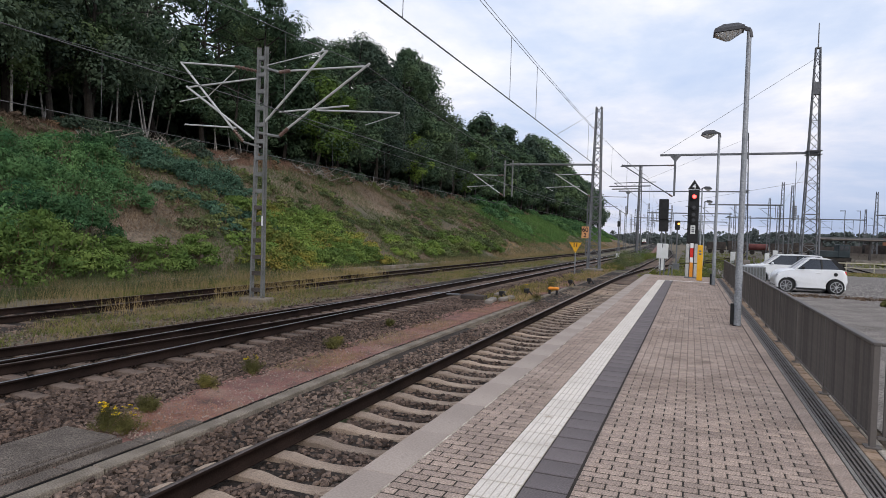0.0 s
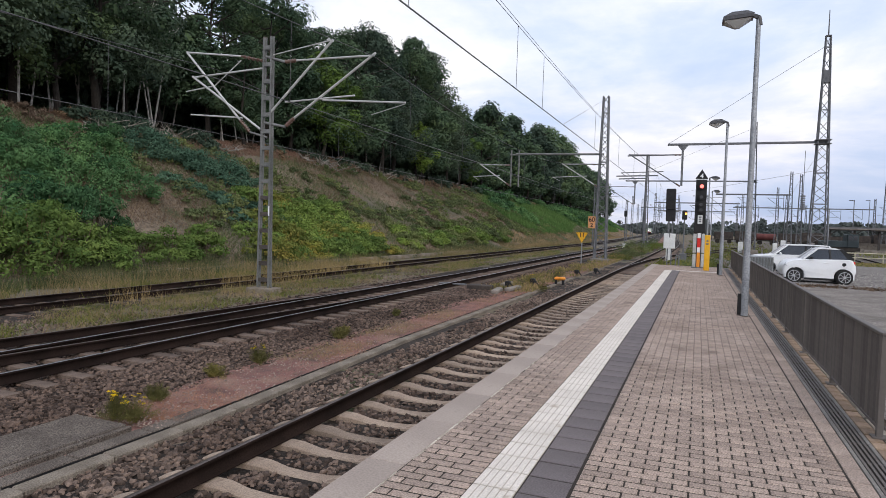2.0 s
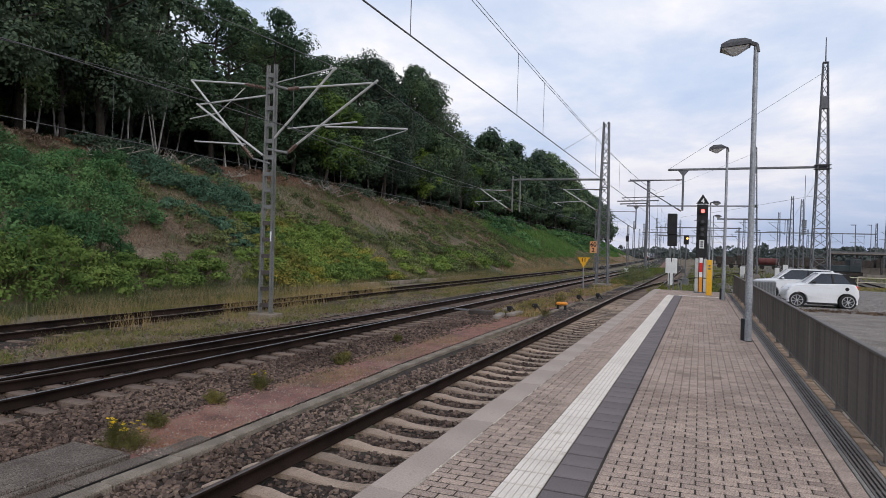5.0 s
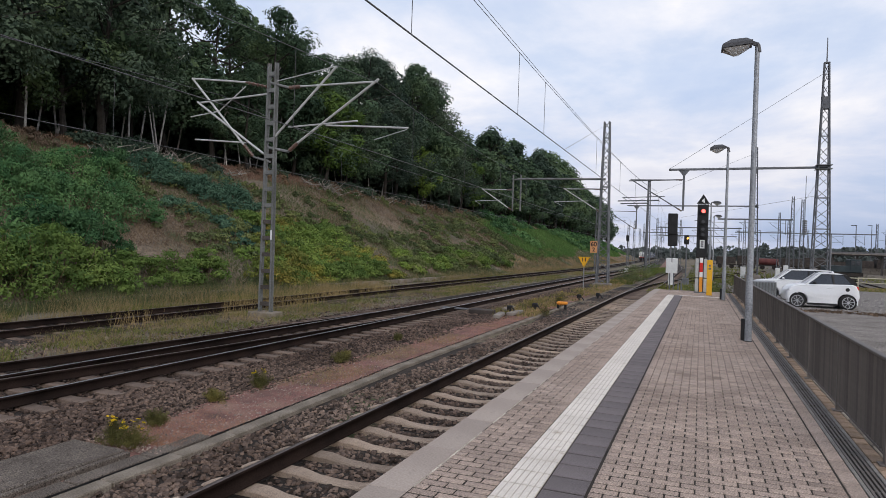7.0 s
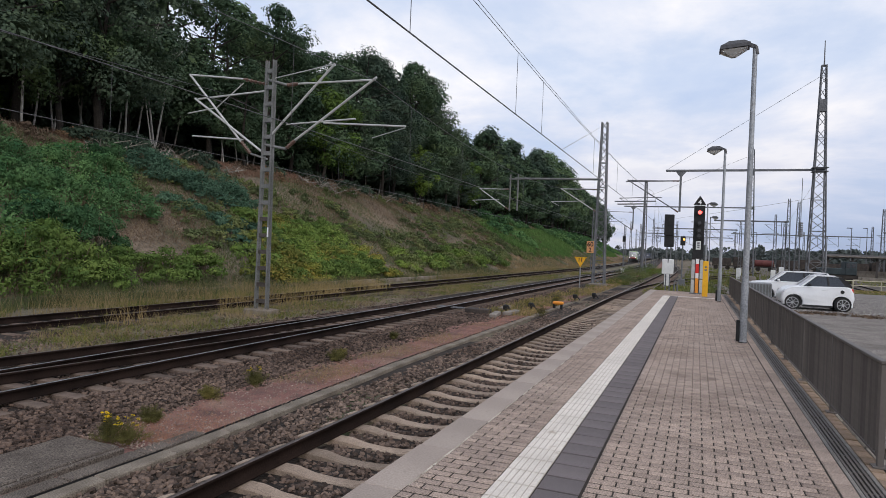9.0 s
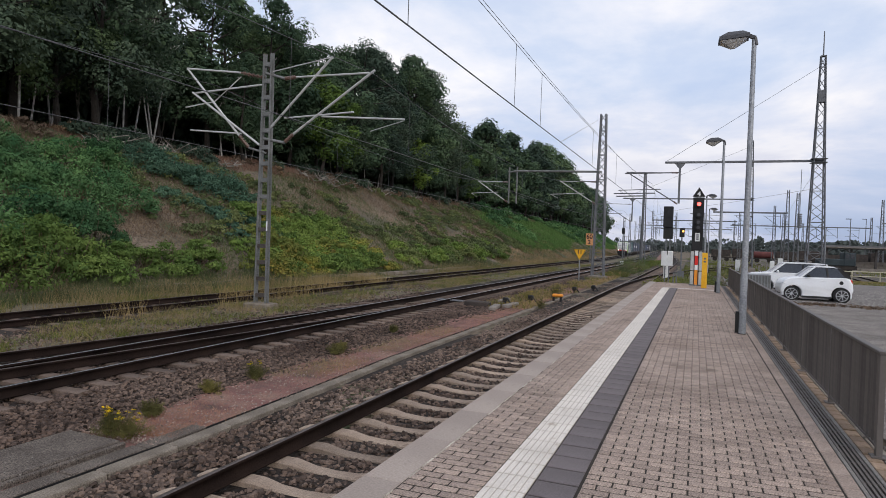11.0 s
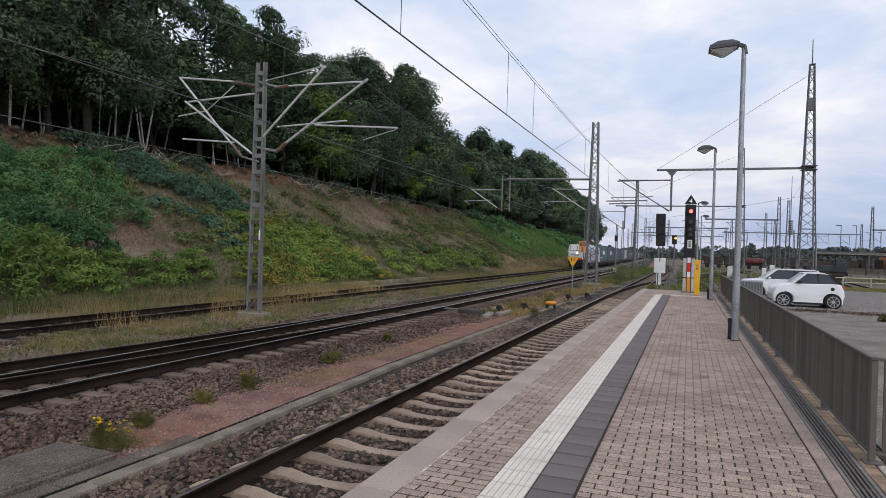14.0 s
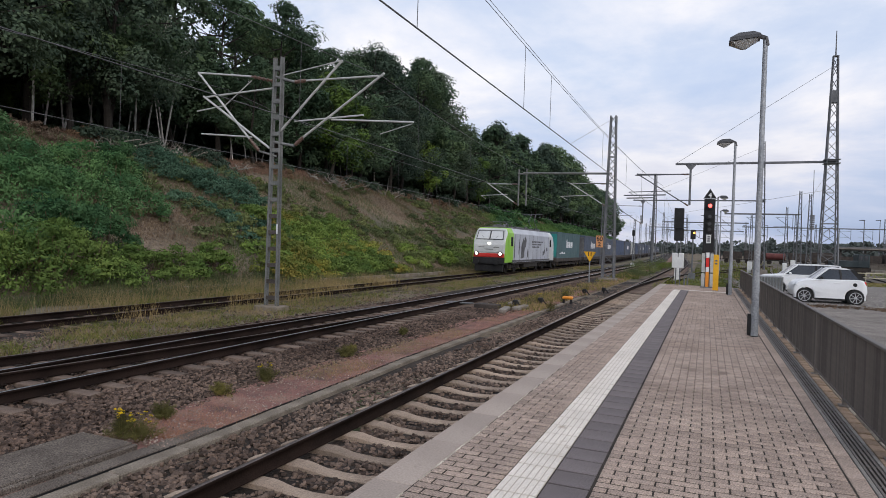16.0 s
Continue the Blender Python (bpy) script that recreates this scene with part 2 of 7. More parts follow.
    "loco_red": material("loco_red", [(0.50, 0.03, 0.025), (0.62, 0.05, 0.04)], 0.5, 1.0, 15, 0.0, amount=0.1),
    "roof_grey": material("roof_grey", [(0.075, 0.075, 0.08), (0.14, 0.14, 0.145)], 0.7, 1.5, 20, 0.1),
    "teal": material("teal", [(0.055, 0.105, 0.115), (0.085, 0.14, 0.15)], 0.6, 0.7, 14, 0.15, stain=((0.07, 0.12, 0.125), 1.2, 0.6), amount=0.15),
    "blue": material("blue", [(0.04, 0.065, 0.13), (0.065, 0.095, 0.17)], 0.6, 0.7, 14, 0.15, stain=((0.07, 0.085, 0.12), 1.2, 0.6), amount=0.15),
    "blue_grey": material("blue_grey", [(0.055, 0.075, 0.115), (0.09, 0.112, 0.16)], 0.6, 0.7, 14, 0.1, stain=((0.12, 0.13, 0.15), 1.2, 0.62), amount=0.15),
    "wagon": material("wagon", [(0.035, 0.03, 0.028), (0.075, 0.06, 0.052)], 0.85, 1.5, 20, 0.3),
    "roof_dark": material("roof_dark", [(0.05, 0.045, 0.045), (0.085, 0.075, 0.07)], 0.85, 0.8, 12, 0.3),
    "bark": material("bark", [(0.018, 0.015, 0.013), (0.042, 0.036, 0.030)], 0.95, 1.5, 12, 0.8, depth=0.03),
    "birch": material("birch", [(0.26, 0.245, 0.22), (0.52, 0.50, 0.46)], 0.9, 2.5, 12, 0.4, stain=((0.05, 0.045, 0.04), 3.0, 0.6)),
    "dead_wood": material("dead_wood", [(0.18, 0.165, 0.14), (0.36, 0.33, 0.29)], 0.9, 2.0, 20, 0.4),
    "oak_leaf": leaf_material("oak_leaf", [(0.054, 0.093, 0.058), (0.112, 0.164, 0.088)]),
    "oak_leaf_dark": leaf_material("oak_leaf_dark", [(0.042, 0.067, 0.053), (0.084, 0.119, 0.082)]),
    "oak_leaf_light": leaf_material("oak_leaf_light", [(0.085, 0.145, 0.035), (0.135, 0.205, 0.05)]),
    # greyed and blued leaves: distance haze painted into their colour
    "far_leaf_hazy": leaf_material("far_leaf_hazy", [(0.085, 0.102, 0.100), (0.112, 0.130, 0.122)], 0.05),
    "robinia": leaf_material("robinia", [(0.036, 0.098, 0.044), (0.117, 0.214, 0.088)]),
    "robinia_blue": leaf_material("robinia_blue", [(0.055, 0.115, 0.075), (0.10, 0.175, 0.115)]),
    "knot_green": leaf_material("knot_green", [(0.085, 0.152, 0.040), (0.195, 0.262, 0.070)]),
    "knot_yellow": leaf_material("knot_yellow", [(0.10, 0.15, 0.038), (0.19, 0.215, 0.055), (0.30, 0.225, 0.055)], 0.5),
    "scrub": leaf_material("scrub", [(0.085, 0.12, 0.05), (0.165, 0.185, 0.085)]),
    "slope_dry": leaf_material("slope_dry", [(0.175, 0.130, 0.086), (0.32, 0.238, 0.156)], 0.3),
    "dry_grass": leaf_material("dry_grass", [(0.22, 0.17, 0.085), (0.36, 0.28, 0.145)]),
    "green_grass": leaf_material("green_grass", [(0.095, 0.118, 0.03), (0.215, 0.222, 0.06)], 1.5),
    "brush": leaf_material("brush", [(0.115, 0.082, 0.060), (0.21, 0.150, 0.108)]),
    "flower": leaf_material("flower", [(0.55, 0.40, 0.02), (0.70, 0.53, 0.03)]),
    "signal_red": glow("signal_red", (1.0, 0.06, 0.05), 6.0),
    "head_light": glow("head_light", (1.0, 0.93, 0.82), 4.0),
    "amber_light": glow("amber_light", (1.0, 0.45, 0.08), 3.0),
}
lamp_glass = bpy.data.materials.new("lamp_glass")
lamp_glass.use_nodes = True
lg = lamp_glass.node_tree.nodes["Principled BSDF"]
lg.inputs["Base Color"].default_value, lg.inputs["Roughness"].default_value = (0.72, 0.72, 0.70, 1), 0.25
lg.inputs["Transmission Weight"].default_value = 0.5
M["lamp_glass"] = lamp_glass


# ---- mesh helpers
def part(name, bm, mat, parent=None, label=""):
    me = bpy.data.meshes.new(name)
    bm.to_mesh(me)
    bm.free()
    for m in mat if isinstance(mat, (list, tuple)) else [mat]:
        me.materials.append(M[m])
    ob = new(name, me)
    ob.parent = parent
    if label:
        tagged(ob, label)
    return ob


def thing(name, at, label, category, group="", kind="", turn=0):
    e = new(name)
    e.matrix_basis = pose(*at, 0, 0, turn)
    return tagged(e, label, category, group, kind)


def box(bm, lo, hi, bevel=0.0, mat=0, m=None):
    c = [(a + b) / 2 for a, b in zip(lo, hi)]
    s = [abs(b - a) for a, b in zip(lo, hi)]
    mm = Matrix.Translation(c) @ Matrix.Diagonal((*s, 1))
    r = bmesh.ops.create_cube(bm, size=1, matrix=(m @ mm) if m else mm)
    vs = r["verts"]
    faces = {f for v in vs for f in v.link_faces}
    for f in faces:
        f.material_index = mat
    if bevel:
        es = {e for v in vs for e in v.link_edges}
        out = bmesh.ops.bevel(bm, geom=list(es), offset=bevel, segments=1, affect="EDGES", profile=0.5)
        for f in out["faces"]:
            f.material_index = mat
    return vs


def rod(bm, a, b, r0, r1=None, seg=8, mat=0):
    a, b = Vector(a), Vector(b)
    d = b - a
    m = Matrix.Translation((a + b) / 2) @ d.to_track_quat("Z", "Y").to_matrix().to_4x4()
    r = bmesh.ops.create_cone(bm, cap_ends=True, segments=seg, radius1=r0, radius2=r0 if r1 is None else r1, depth=d.length, matrix=m)
    for f in {f for v in r["verts"] for f in v.link_faces}:
        f.material_index = mat


def bar(bm, a, b, w, d=None, mat=0):
    """A square bar from a to b."""
    a, b = Vector(a), Vector(b)
    v = b - a
    m = Matrix.Translation((a + b) / 2) @ v.to_track_quat("Z", "Y").to_matrix().to_4x4() @ Matrix.Diagonal((w, d or w, v.length, 1))
    r = bmesh.ops.create_cube(bm, size=1, matrix=m)
    for f in {f for q in r["verts"] for f in q.link_faces}:
        f.material_index = mat


def ball(bm, at, r, seg=12, squash=1.0, mat=0):
    o = bmesh.ops.create_uvsphere(bm, u_segments=seg, v_segments=max(6, seg // 2), radius=r, matrix=Matrix.Translation(at) @ Matrix.Diagonal((1, 1, squash, 1)))
    for f in {f for v in o["verts"] for f in v.link_faces}:
        f.material_index = mat


def prism(bm, outline, y0, y1, mat=0, axis="y"):
    """An outline of (a, z) pairs pushed along an axis."""
    def put(a, z, d):
        return (a, d, z) if axis == "y" else (d, a, z)
    front = [bm.verts.new(put(a, z, y0)) for a, z in outline]
    back = [bm.verts.new(put(a, z, y1)) for a, z in outline]
    fs = [bm.faces.new(front), bm.faces.new(back[::-1])]
    n = len(outline)
    for i in range(n):
        fs.append(bm.faces.new((front[(i + 1) % n], front[i], back[i], back[(i + 1) % n])))
    for f in fs:
        f.material_index = mat
    bmesh.ops.recalc_face_normals(bm, faces=fs)


def raw(name, verts, faces, mat, parent=None, smooth=False):
    """A mesh object from arrays of equal-sided faces."""
    verts, faces = np.asarray(verts, np.float32), np.asarray(faces, np.int32)
    me = bpy.data.meshes.new(name)
    n, k = faces.shape
    me.vertices.add(len(verts))
    me.vertices.foreach_set("co", verts.ravel())
    me.loops.add(n * k)
    me.loops.foreach_set("vertex_index", faces.ravel())
    me.polygons.add(n)
    me.polygons.foreach_set("loop_start", np.arange(0, n * k, k, dtype=np.int32))
    me.polygons.foreach_set("loop_total", np.full(n, k, np.int32))
    if smooth:
        me.polygons.foreach_set("use_smooth", np.ones(n, bool))
    me.update(calc_edges=True)
    me.materials.append(M[mat])
    ob = new(name, me)
    ob.parent = parent
    return ob


def leaves(rng, centres, radius, count, size, flat=0.7, aspect=0.55, shell=0.55, wild=0.55, droop=0.0):
    """Rhombic leaves on the shells of many puffs, each leaf lying roughly along its puff's surface: arrays for raw()."""
    centres = np.asarray(centres, float)
    n = len(centres) * count
    c = np.repeat(centres, count, 0)
    rad = np.repeat(np.broadcast_to(np.asarray(radius, float), (len(centres),)), count)
    d = rng.normal(size=(n, 3))
    d[:, 2] += 0.4
    d /= np.linalg.norm(d, axis=1)[:, None]
    face = d + rng.normal(0, wild, (n, 3))
    face[:, 2] += 0.35
    face /= np.linalg.norm(face, axis=1)[:, None]
    # uneven puffs: the radius swells and shrinks with direction
    lump = 1 + 0.22 * np.sin(d[:, 0] * 4.1 + c[:, 1]) * np.sin(d[:, 1] * 4.7 + c[:, 2]) + 0.12 * np.sin(d[:, 2] * 7.0 + c[:, 0])
    p = d * (rad * lump * rng.uniform(shell, 1.0, n))[:, None]
    p[:, 2] *= flat
    p += c
    u = np.cross(face, rng.normal(size=(n, 3)))
    u[:, 2] -= droop
    u /= np.linalg.norm(u, axis=1)[:, None] + 1e-9
    w = np.cross(face, u)
    w /= np.linalg.norm(w, axis=1)[:, None] + 1e-9
    s = size * rng.uniform(0.6, 1.4, n)[:, None]
    v = np.stack([p - u * s, p + w * s * aspect, p + u * s, p - w * s * aspect], 1).reshape(-1, 3)
    return v, np.arange(n * 4).reshape(-1, 4)


def blades(rng, pts, height, width, lean=0.35):
    """Thin grass blades as triangles."""
    n = len(pts)
    a = rng.uniform(0, 2 * np.pi, n)
    side = np.stack([np.cos(a), np.sin(a), np.zeros(n)], 1) * (width * rng.uniform(0.6, 1.4, n))[:, None]
    h = (np.asarray(height) * rng.uniform(0.5, 1.2, n))[:, None]
    tip = np.stack([rng.normal(0, lean, n), rng.normal(0, lean, n), np.ones(n)], 1) * h
    v = np.stack([pts - side, pts + side, pts + tip], 1).reshape(-1, 3)
    return v, np.arange(n * 3).reshape(-1, 3)
# ---- plan: the platform runs along +y; its top is z = 0; rail tops lie at -0.76
RAIL, BED, SOIL = -0.76, -0.96, -1.02
T1, T2, T3 = -3.75, -10.42, -17.05
GAUGE = 0.7535


def swing(y):
    """How far the main lines bend to the west beyond the station."""
    y = np.asarray(y, float)
    return -0.043 * 12.0 * np.logaddexp(0, (y - 130.0) / 12.0)


def drift(y):
    """The cable trough leaves the line of the platform a little."""
    return -0.036 * np.clip(np.asarray(y, float) - 6.0, 0.0, 7.2)


def smooth(a, b, v):
    t = np.clip((np.asarray(v, float) - a) / (b - a), 0, 1)
    return t * t * (3 - 2 * t)


def bumps(x, y):
    return 0.5 * np.sin(x * 0.31 + 1.7 * np.sin(y * 0.13)) + 0.35 * np.sin(y * 0.41 + x * 0.2) + 0.25 * np.sin(x * 0.9 - y * 0.7)


def ground_z(x, y):
    x, y = np.asarray(x, float), np.asarray(y, float)
    u = -22.0 + swing(y) - x
    rise = 9.8 * smooth(-2, 22, u) * 0.35 + 9.8 * np.clip(u / 19.0, 0, 1) * 0.65 + 0.06 * np.clip(u - 19, 0, 60)
    rise = rise * (1 - smooth(365, 450, y))
    rough = 0.28 * bumps(x, y) * smooth(1, 6, u) * (1 - smooth(365, 450, y))
    right = (SOIL + 0.98 - 0.0085 * np.clip(y, 0, 60)) * smooth(1.45, 1.75, x) * (1 - smooth(60, 75, y)) + SOIL * (1 - smooth(1.45, 1.75, x) * (1 - smooth(60, 75, y)))
    return np.where(x < -15, SOIL + rise + rough, right)


def sheet(name, xs, ys, mat, height, label, category):
    gx, gy = np.meshgrid(xs, ys)
    v = np.stack([gx, gy, height(gx, gy)], -1).reshape(-1, 3)
    nx, ny = len(xs), len(ys)
    i = (np.arange(ny - 1)[:, None] * nx + np.arange(nx - 1)[None]).ravel()
    ob = raw(name, v, np.stack([i, i + 1, i + nx + 1, i + nx], 1), mat, smooth=True)
    return tagged(ob, label, category, kind="structure")


def build_ground():
    xs = np.concatenate([[-2500, -900, -400, -200, -120], np.arange(-90, -15, 0.8), [-14.9, -12, -9, -6, -3, 0, 1.2, 1.45, 1.55, 1.65, 1.75, 2.0, 4, 7, 10, 15, 25, 45, 90, 200, 500, 1200, 2800]])
    ys = np.concatenate([[-300, -100, -60], np.arange(-40, 120, 1.0), np.arange(120, 430, 4.0), [450, 500, 600, 800, 1100, 1600, 2400, 4200]])
    sheet("ground", xs, ys, "slope", ground_z, "railway land with a dry grassy embankment", "ground")
    # lighter soil and grass between and beside the tracks
    ys2 = np.concatenate([np.arange(-30, 60, 2.0), np.arange(60, 420, 10.0), [600, 900]])
    for name, x0, x1, mat, lift, label in (
        ("verge", -21.8, -13.0, "ground", 0.03, "dry grass verge beside the far track"),
        ("ballast_bed", -13.3, -7.2, "ballast", 0.008, "brown ballast bed of the main track, darkened as shaded gaps between stones"),
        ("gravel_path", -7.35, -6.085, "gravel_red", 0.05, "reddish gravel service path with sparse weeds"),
        ("ballast_bed", -6.1, -2.2, "ballast", 0.004, "brown ballast bed beside the platform, darkened as shaded gaps between stones"),
    ):
        gx = np.linspace(x0, x1, 14)
        lift0 = lift
        vx, vy = np.meshgrid(gx, ys2)
        z = SOIL + lift0 + 0.012 * bumps(vx * 4, vy * 4)
        if name == "gravel_path":
            vx = vx + drift(vy)
        v = np.stack([vx + swing(vy), vy, z], -1).reshape(-1, 3)
        nx = len(gx)
        i = (np.arange(len(ys2) - 1)[:, None] * nx + np.arange(nx - 1)[None]).ravel()
        tagged(raw(name, v, np.stack([i, i + 1, i + nx + 1, i + nx], 1), mat, smooth=True), label, "ground", kind="structure")
    # the T3 ballast, half grown over
    gx = np.array([-18.9, -18.4, -17.9, -16.2, -15.7, -15.2])
    gz = np.array([-0.99, -0.975, -0.965, -0.965, -0.975, -0.99])
    vx, vy = np.meshgrid(gx, ys2)
    v = np.stack([vx + swing(vy), vy, np.broadcast_to(gz, vx.shape)], -1).reshape(-1, 3)
    i = (np.arange(len(ys2) - 1)[:, None] * 6 + np.arange(5)[None]).ravel()
    tagged(raw("ballast_bed", v, np.stack([i, i + 1, i + 7, i + 6], 1), "ballast"), "weathered ballast bed of the far track, darkened as shaded gaps between stones", "ground", kind="structure")
    # the car park
    xs3 = np.concatenate([np.linspace(1.78, 14, 16), [18, 24, 32, 45]])
    ys3 = np.concatenate([np.arange(-30, 46, 2.0)])
    ys4 = np.arange(28.1, 56, 1.0)
    sheet("gravel_lot", np.linspace(1.9, 44, 30), ys4, "coarse_gravel", lambda x, y: ground_z(np.maximum(x, 2.2), y) + 0.042 + 0.006 * bumps(x * 5, y * 5), "coarse grey gravel where the cars stand", "ground")
    sheet("car_park", xs3, ys3, "asphalt", lambda x, y: ground_z(np.maximum(x, 2.2), y) + 0.02, "worn grey asphalt of a station car park", "road")


build_ground()


# ---- railway tracks
RAIL_PROFILE = [(-0.075, -0.172), (0.075, -0.172), (0.075, -0.160), (0.012, -0.140), (0.010, -0.045), (0.036, -0.034), (0.036, -0.006), (0.030, 0.0), (-0.030, 0.0), (-0.036, -0.006), (-0.036, -0.034), (-0.010, -0.045), (-0.012, -0.140), (-0.075, -0.160)]


def rail(parent, path, head="rail_head", top=RAIL, name="rail"):
    """A rail along path, a list of (x, y); its polished running face is a strip of its own."""
    path = np.asarray(path, float)
    k = len(RAIL_PROFILE)
    prof = np.array(RAIL_PROFILE)
    v = np.concatenate([np.stack([np.full(k, x) + prof[:, 0], np.full(k, y), top + prof[:, 1]], 1) for x, y in path])
    n = len(path)
    f = [(s * k + i, s * k + (i + 1) % k, (s + 1) * k + (i + 1) % k, (s + 1) * k + i) for s in range(n - 1) for i in range(k)]
    body = raw(name, v, f, "rail_rust_shaded", parent)
    hv = np.concatenate([np.array([[x - 0.033, y, top - 0.004], [x - 0.026, y, top + 0.003], [x + 0.026, y, top + 0.003], [x + 0.033, y, top - 0.004]]) for x, y in path])
    hf = [(s * 4 + i, s * 4 + i + 1, s * 4 + 5 + i, s * 4 + 4 + i) for s in range(n - 1) for i in range(3)]
    raw("running_face", hv, hf, head, body)
    return body


def sleeper_mesh(length, mat, wooden=False):
    bm = bmesh.new()
    h = length / 2
    if wooden:
        st = [(-h, 0.125, 0.0), (h, 0.125, 0.0)]
    else:
        st = [(-h, 0.10, -0.055), (-h + 0.12, 0.115, -0.012), (-0.98, 0.125, 0.0), (-0.52, 0.12, 0.0), (-0.28, 0.10, -0.035), (0, 0.095, -0.045), (0.28, 0.10, -0.035), (0.52, 0.12, 0.0), (0.98, 0.125, 0.0), (h - 0.12, 0.115, -0.012), (h, 0.10, -0.055)]
    loops = []
    for x, w, z in st:
        loops.append([bm.verts.new(p) for p in ((x, -w - 0.02, -0.2), (x, -w, z - 0.015), (x, -w + 0.03, z), (x, w - 0.03, z), (x, w, z - 0.015), (x, w + 0.02, -0.2))])
    for a, b in zip(loops, loops[1:]):
        for i in range(5):
            bm.faces.new((a[i], b[i], b[i + 1], a[i + 1]))
    bm.faces.new(loops[0])
    bm.faces.new(loops[-1][::-1])
    bmesh.ops.recalc_face_normals(bm, faces=bm.faces)
    me = bpy.data.meshes.new("sleeper")
    bm.to_mesh(me)
    bm.free()
    me.materials.append(M[mat])
    return me


SLEEPER_CONCRETE = sleeper_mesh(2.6, "sleeper")
SLEEPER_WOOD = sleeper_mesh(2.6, "wood_sleeper", True)
SLEEPER_LONG = sleeper_mesh(3.6, "wood_sleeper", True)
STATIONS = np.concatenate([np.arange(-14, 110, 6.0), np.arange(110, 180, 5.0), np.arange(180, 960, 40.0)])


def lay_sleepers(track, centre, me, y0, y1, step, drop=0.178):
    rng = random.Random(int(abs(centre) * 100))
    for i in range(int((y1 - y0) / step)):
        y = y0 + i * step
        ob = new("sleeper", me)
        ob.parent = track
        ob.matrix_basis = pose(centre + float(swing(y)) + rng.uniform(-0.02, 0.02), y, RAIL - drop - rng.uniform(0, 0.012), 0, 0, rng.uniform(-0.6, 0.6))


def build_tracks():
    t1 = tagged(new("railway_track"), "platform track on pale concrete sleepers in brown ballast", "railway track", kind="structure")
    for s in (-1, 1):
        rail(t1, [(T1 + s * GAUGE + float(swing(y)), y) for y in STATIONS], "rail_dull")
    lay_sleepers(t1, T1, SLEEPER_CONCRETE, -13.92, 40, 0.63)
    lay_sleepers(t1, T1, SLEEPER_WOOD, 40.3, 110, 0.63)
    t2 = tagged(new("railway_track"), "main track with a turnout on dark sleepers", "railway track", kind="structure")
    for s in (-1, 1):
        rail(t2, [(T2 + s * GAUGE + float(swing(y)), y) for y in STATIONS])
        # the branch that leaves the turnout
        rail(t2, [(T2 + s * GAUGE - 0.075 - 1.12 * max(0.0, (21 - y) / 13.6) ** 1.35, y) for y in np.arange(-12, 21.5, 1.5)], "rail_dull", RAIL - 0.002, "branch_rail")
    lay_sleepers(t2, T2 - 0.4, SLEEPER_LONG, -11.92, 24, 0.62)
    lay_sleepers(t2, T2, SLEEPER_WOOD, 24.2, 110, 0.62)
    t3 = tagged(new("railway_track"), "far main track running along the overgrown verge", "railway track", kind="structure")
    for s in (-1, 1):
        rail(t3, [(T3 + s * GAUGE + float(swing(y)), y) for y in STATIONS], "rail_dull")
    lay_sleepers(t3, T3, SLEEPER_WOOD, -11.5, 110, 0.62)
    # the crossover towards the yard
    t4 = tagged(new("railway_track"), "crossover track curving from the platform track into the yard", "railway track", kind="structure")
    for s in (-1, 1):
        pts = []
        for y in np.arange(38, 150, 4.0):
            pts.append((T1 + s * GAUGE + 0.0021 * (y - 38) ** 2 * (1 if y < 80 else 0) + (0 if y < 80 else 3.7 + 0.1764 * (y - 80)), y))
        rail(t4, pts, "rail_dull", RAIL + 0.002)
    for k, y in enumerate(np.arange(62, 146, 0.75)):
        x = T1 + (0.0021 * (y - 38) ** 2 if y < 80 else 3.7 + 0.1764 * (y - 80))
        ob = new("sleeper", SLEEPER_WOOD)
        ob.parent = t4
        ob.matrix_basis = pose(x, y, RAIL - 0.178 - 0.004 * (k % 3), 0, 0, -math.degrees(math.atan(0.0042 * (y - 38) if y < 80 else 0.1764)))
    # yard tracks
    for k, (x0, slope) in enumerate(((6.5, 0.055), (11.5, 0.075), (17.0, 0.09), (24.0, 0.10))):
        ty = tagged(new("railway_track"), "yard track in grey gravel", "railway track", group="yard tracks", kind="structure")
        for s in (-1, 1):
            rail(ty, [(x0 + slope * (y - 80) + s * GAUGE, y) for y in np.arange(76, 420, 24.0)], "rail_dull", RAIL - 0.1)


build_tracks()


# ---- platform
PLAT0, PLAT1 = -14.0, 33.9
LANES = {"edge": (-2.15, -1.845), "pave_a": (-1.845, -1.31), "white": (-1.31, -1.01), "dark": (-1.01, -0.69), "pave_b": (-0.69, 1.05)}


def block_mesh(name, sx, sy, h, mat, inset=0.004):
    bm = bmesh.new()
    x, y, i = sx / 2, sy / 2, inset
    low = [bm.verts.new(p) for p in ((-x, -y, -h), (x, -y, -h), (x, y, -h), (-x, y, -h))]
    mid = [bm.verts.new(p) for p in ((-x, -y, -i), (x, -y, -i), (x, y, -i), (-x, y, -i))]
    top = [bm.verts.new(p) for p in ((-x + i, -y + i, 0), (x - i, -y + i, 0), (x - i, y - i, 0), (-x + i, y - i, 0))]
    for a, b in ((low, mid), (mid, top)):
        for k in range(4):
            bm.faces.new((a[k], a[(k + 1) % 4], b[(k + 1) % 4], b[k]))
    bm.faces.new(top)
    me = bpy.data.meshes.new(name)
    bm.to_mesh(me)
    bm.free()
    me.materials.append(M[mat])
    return me


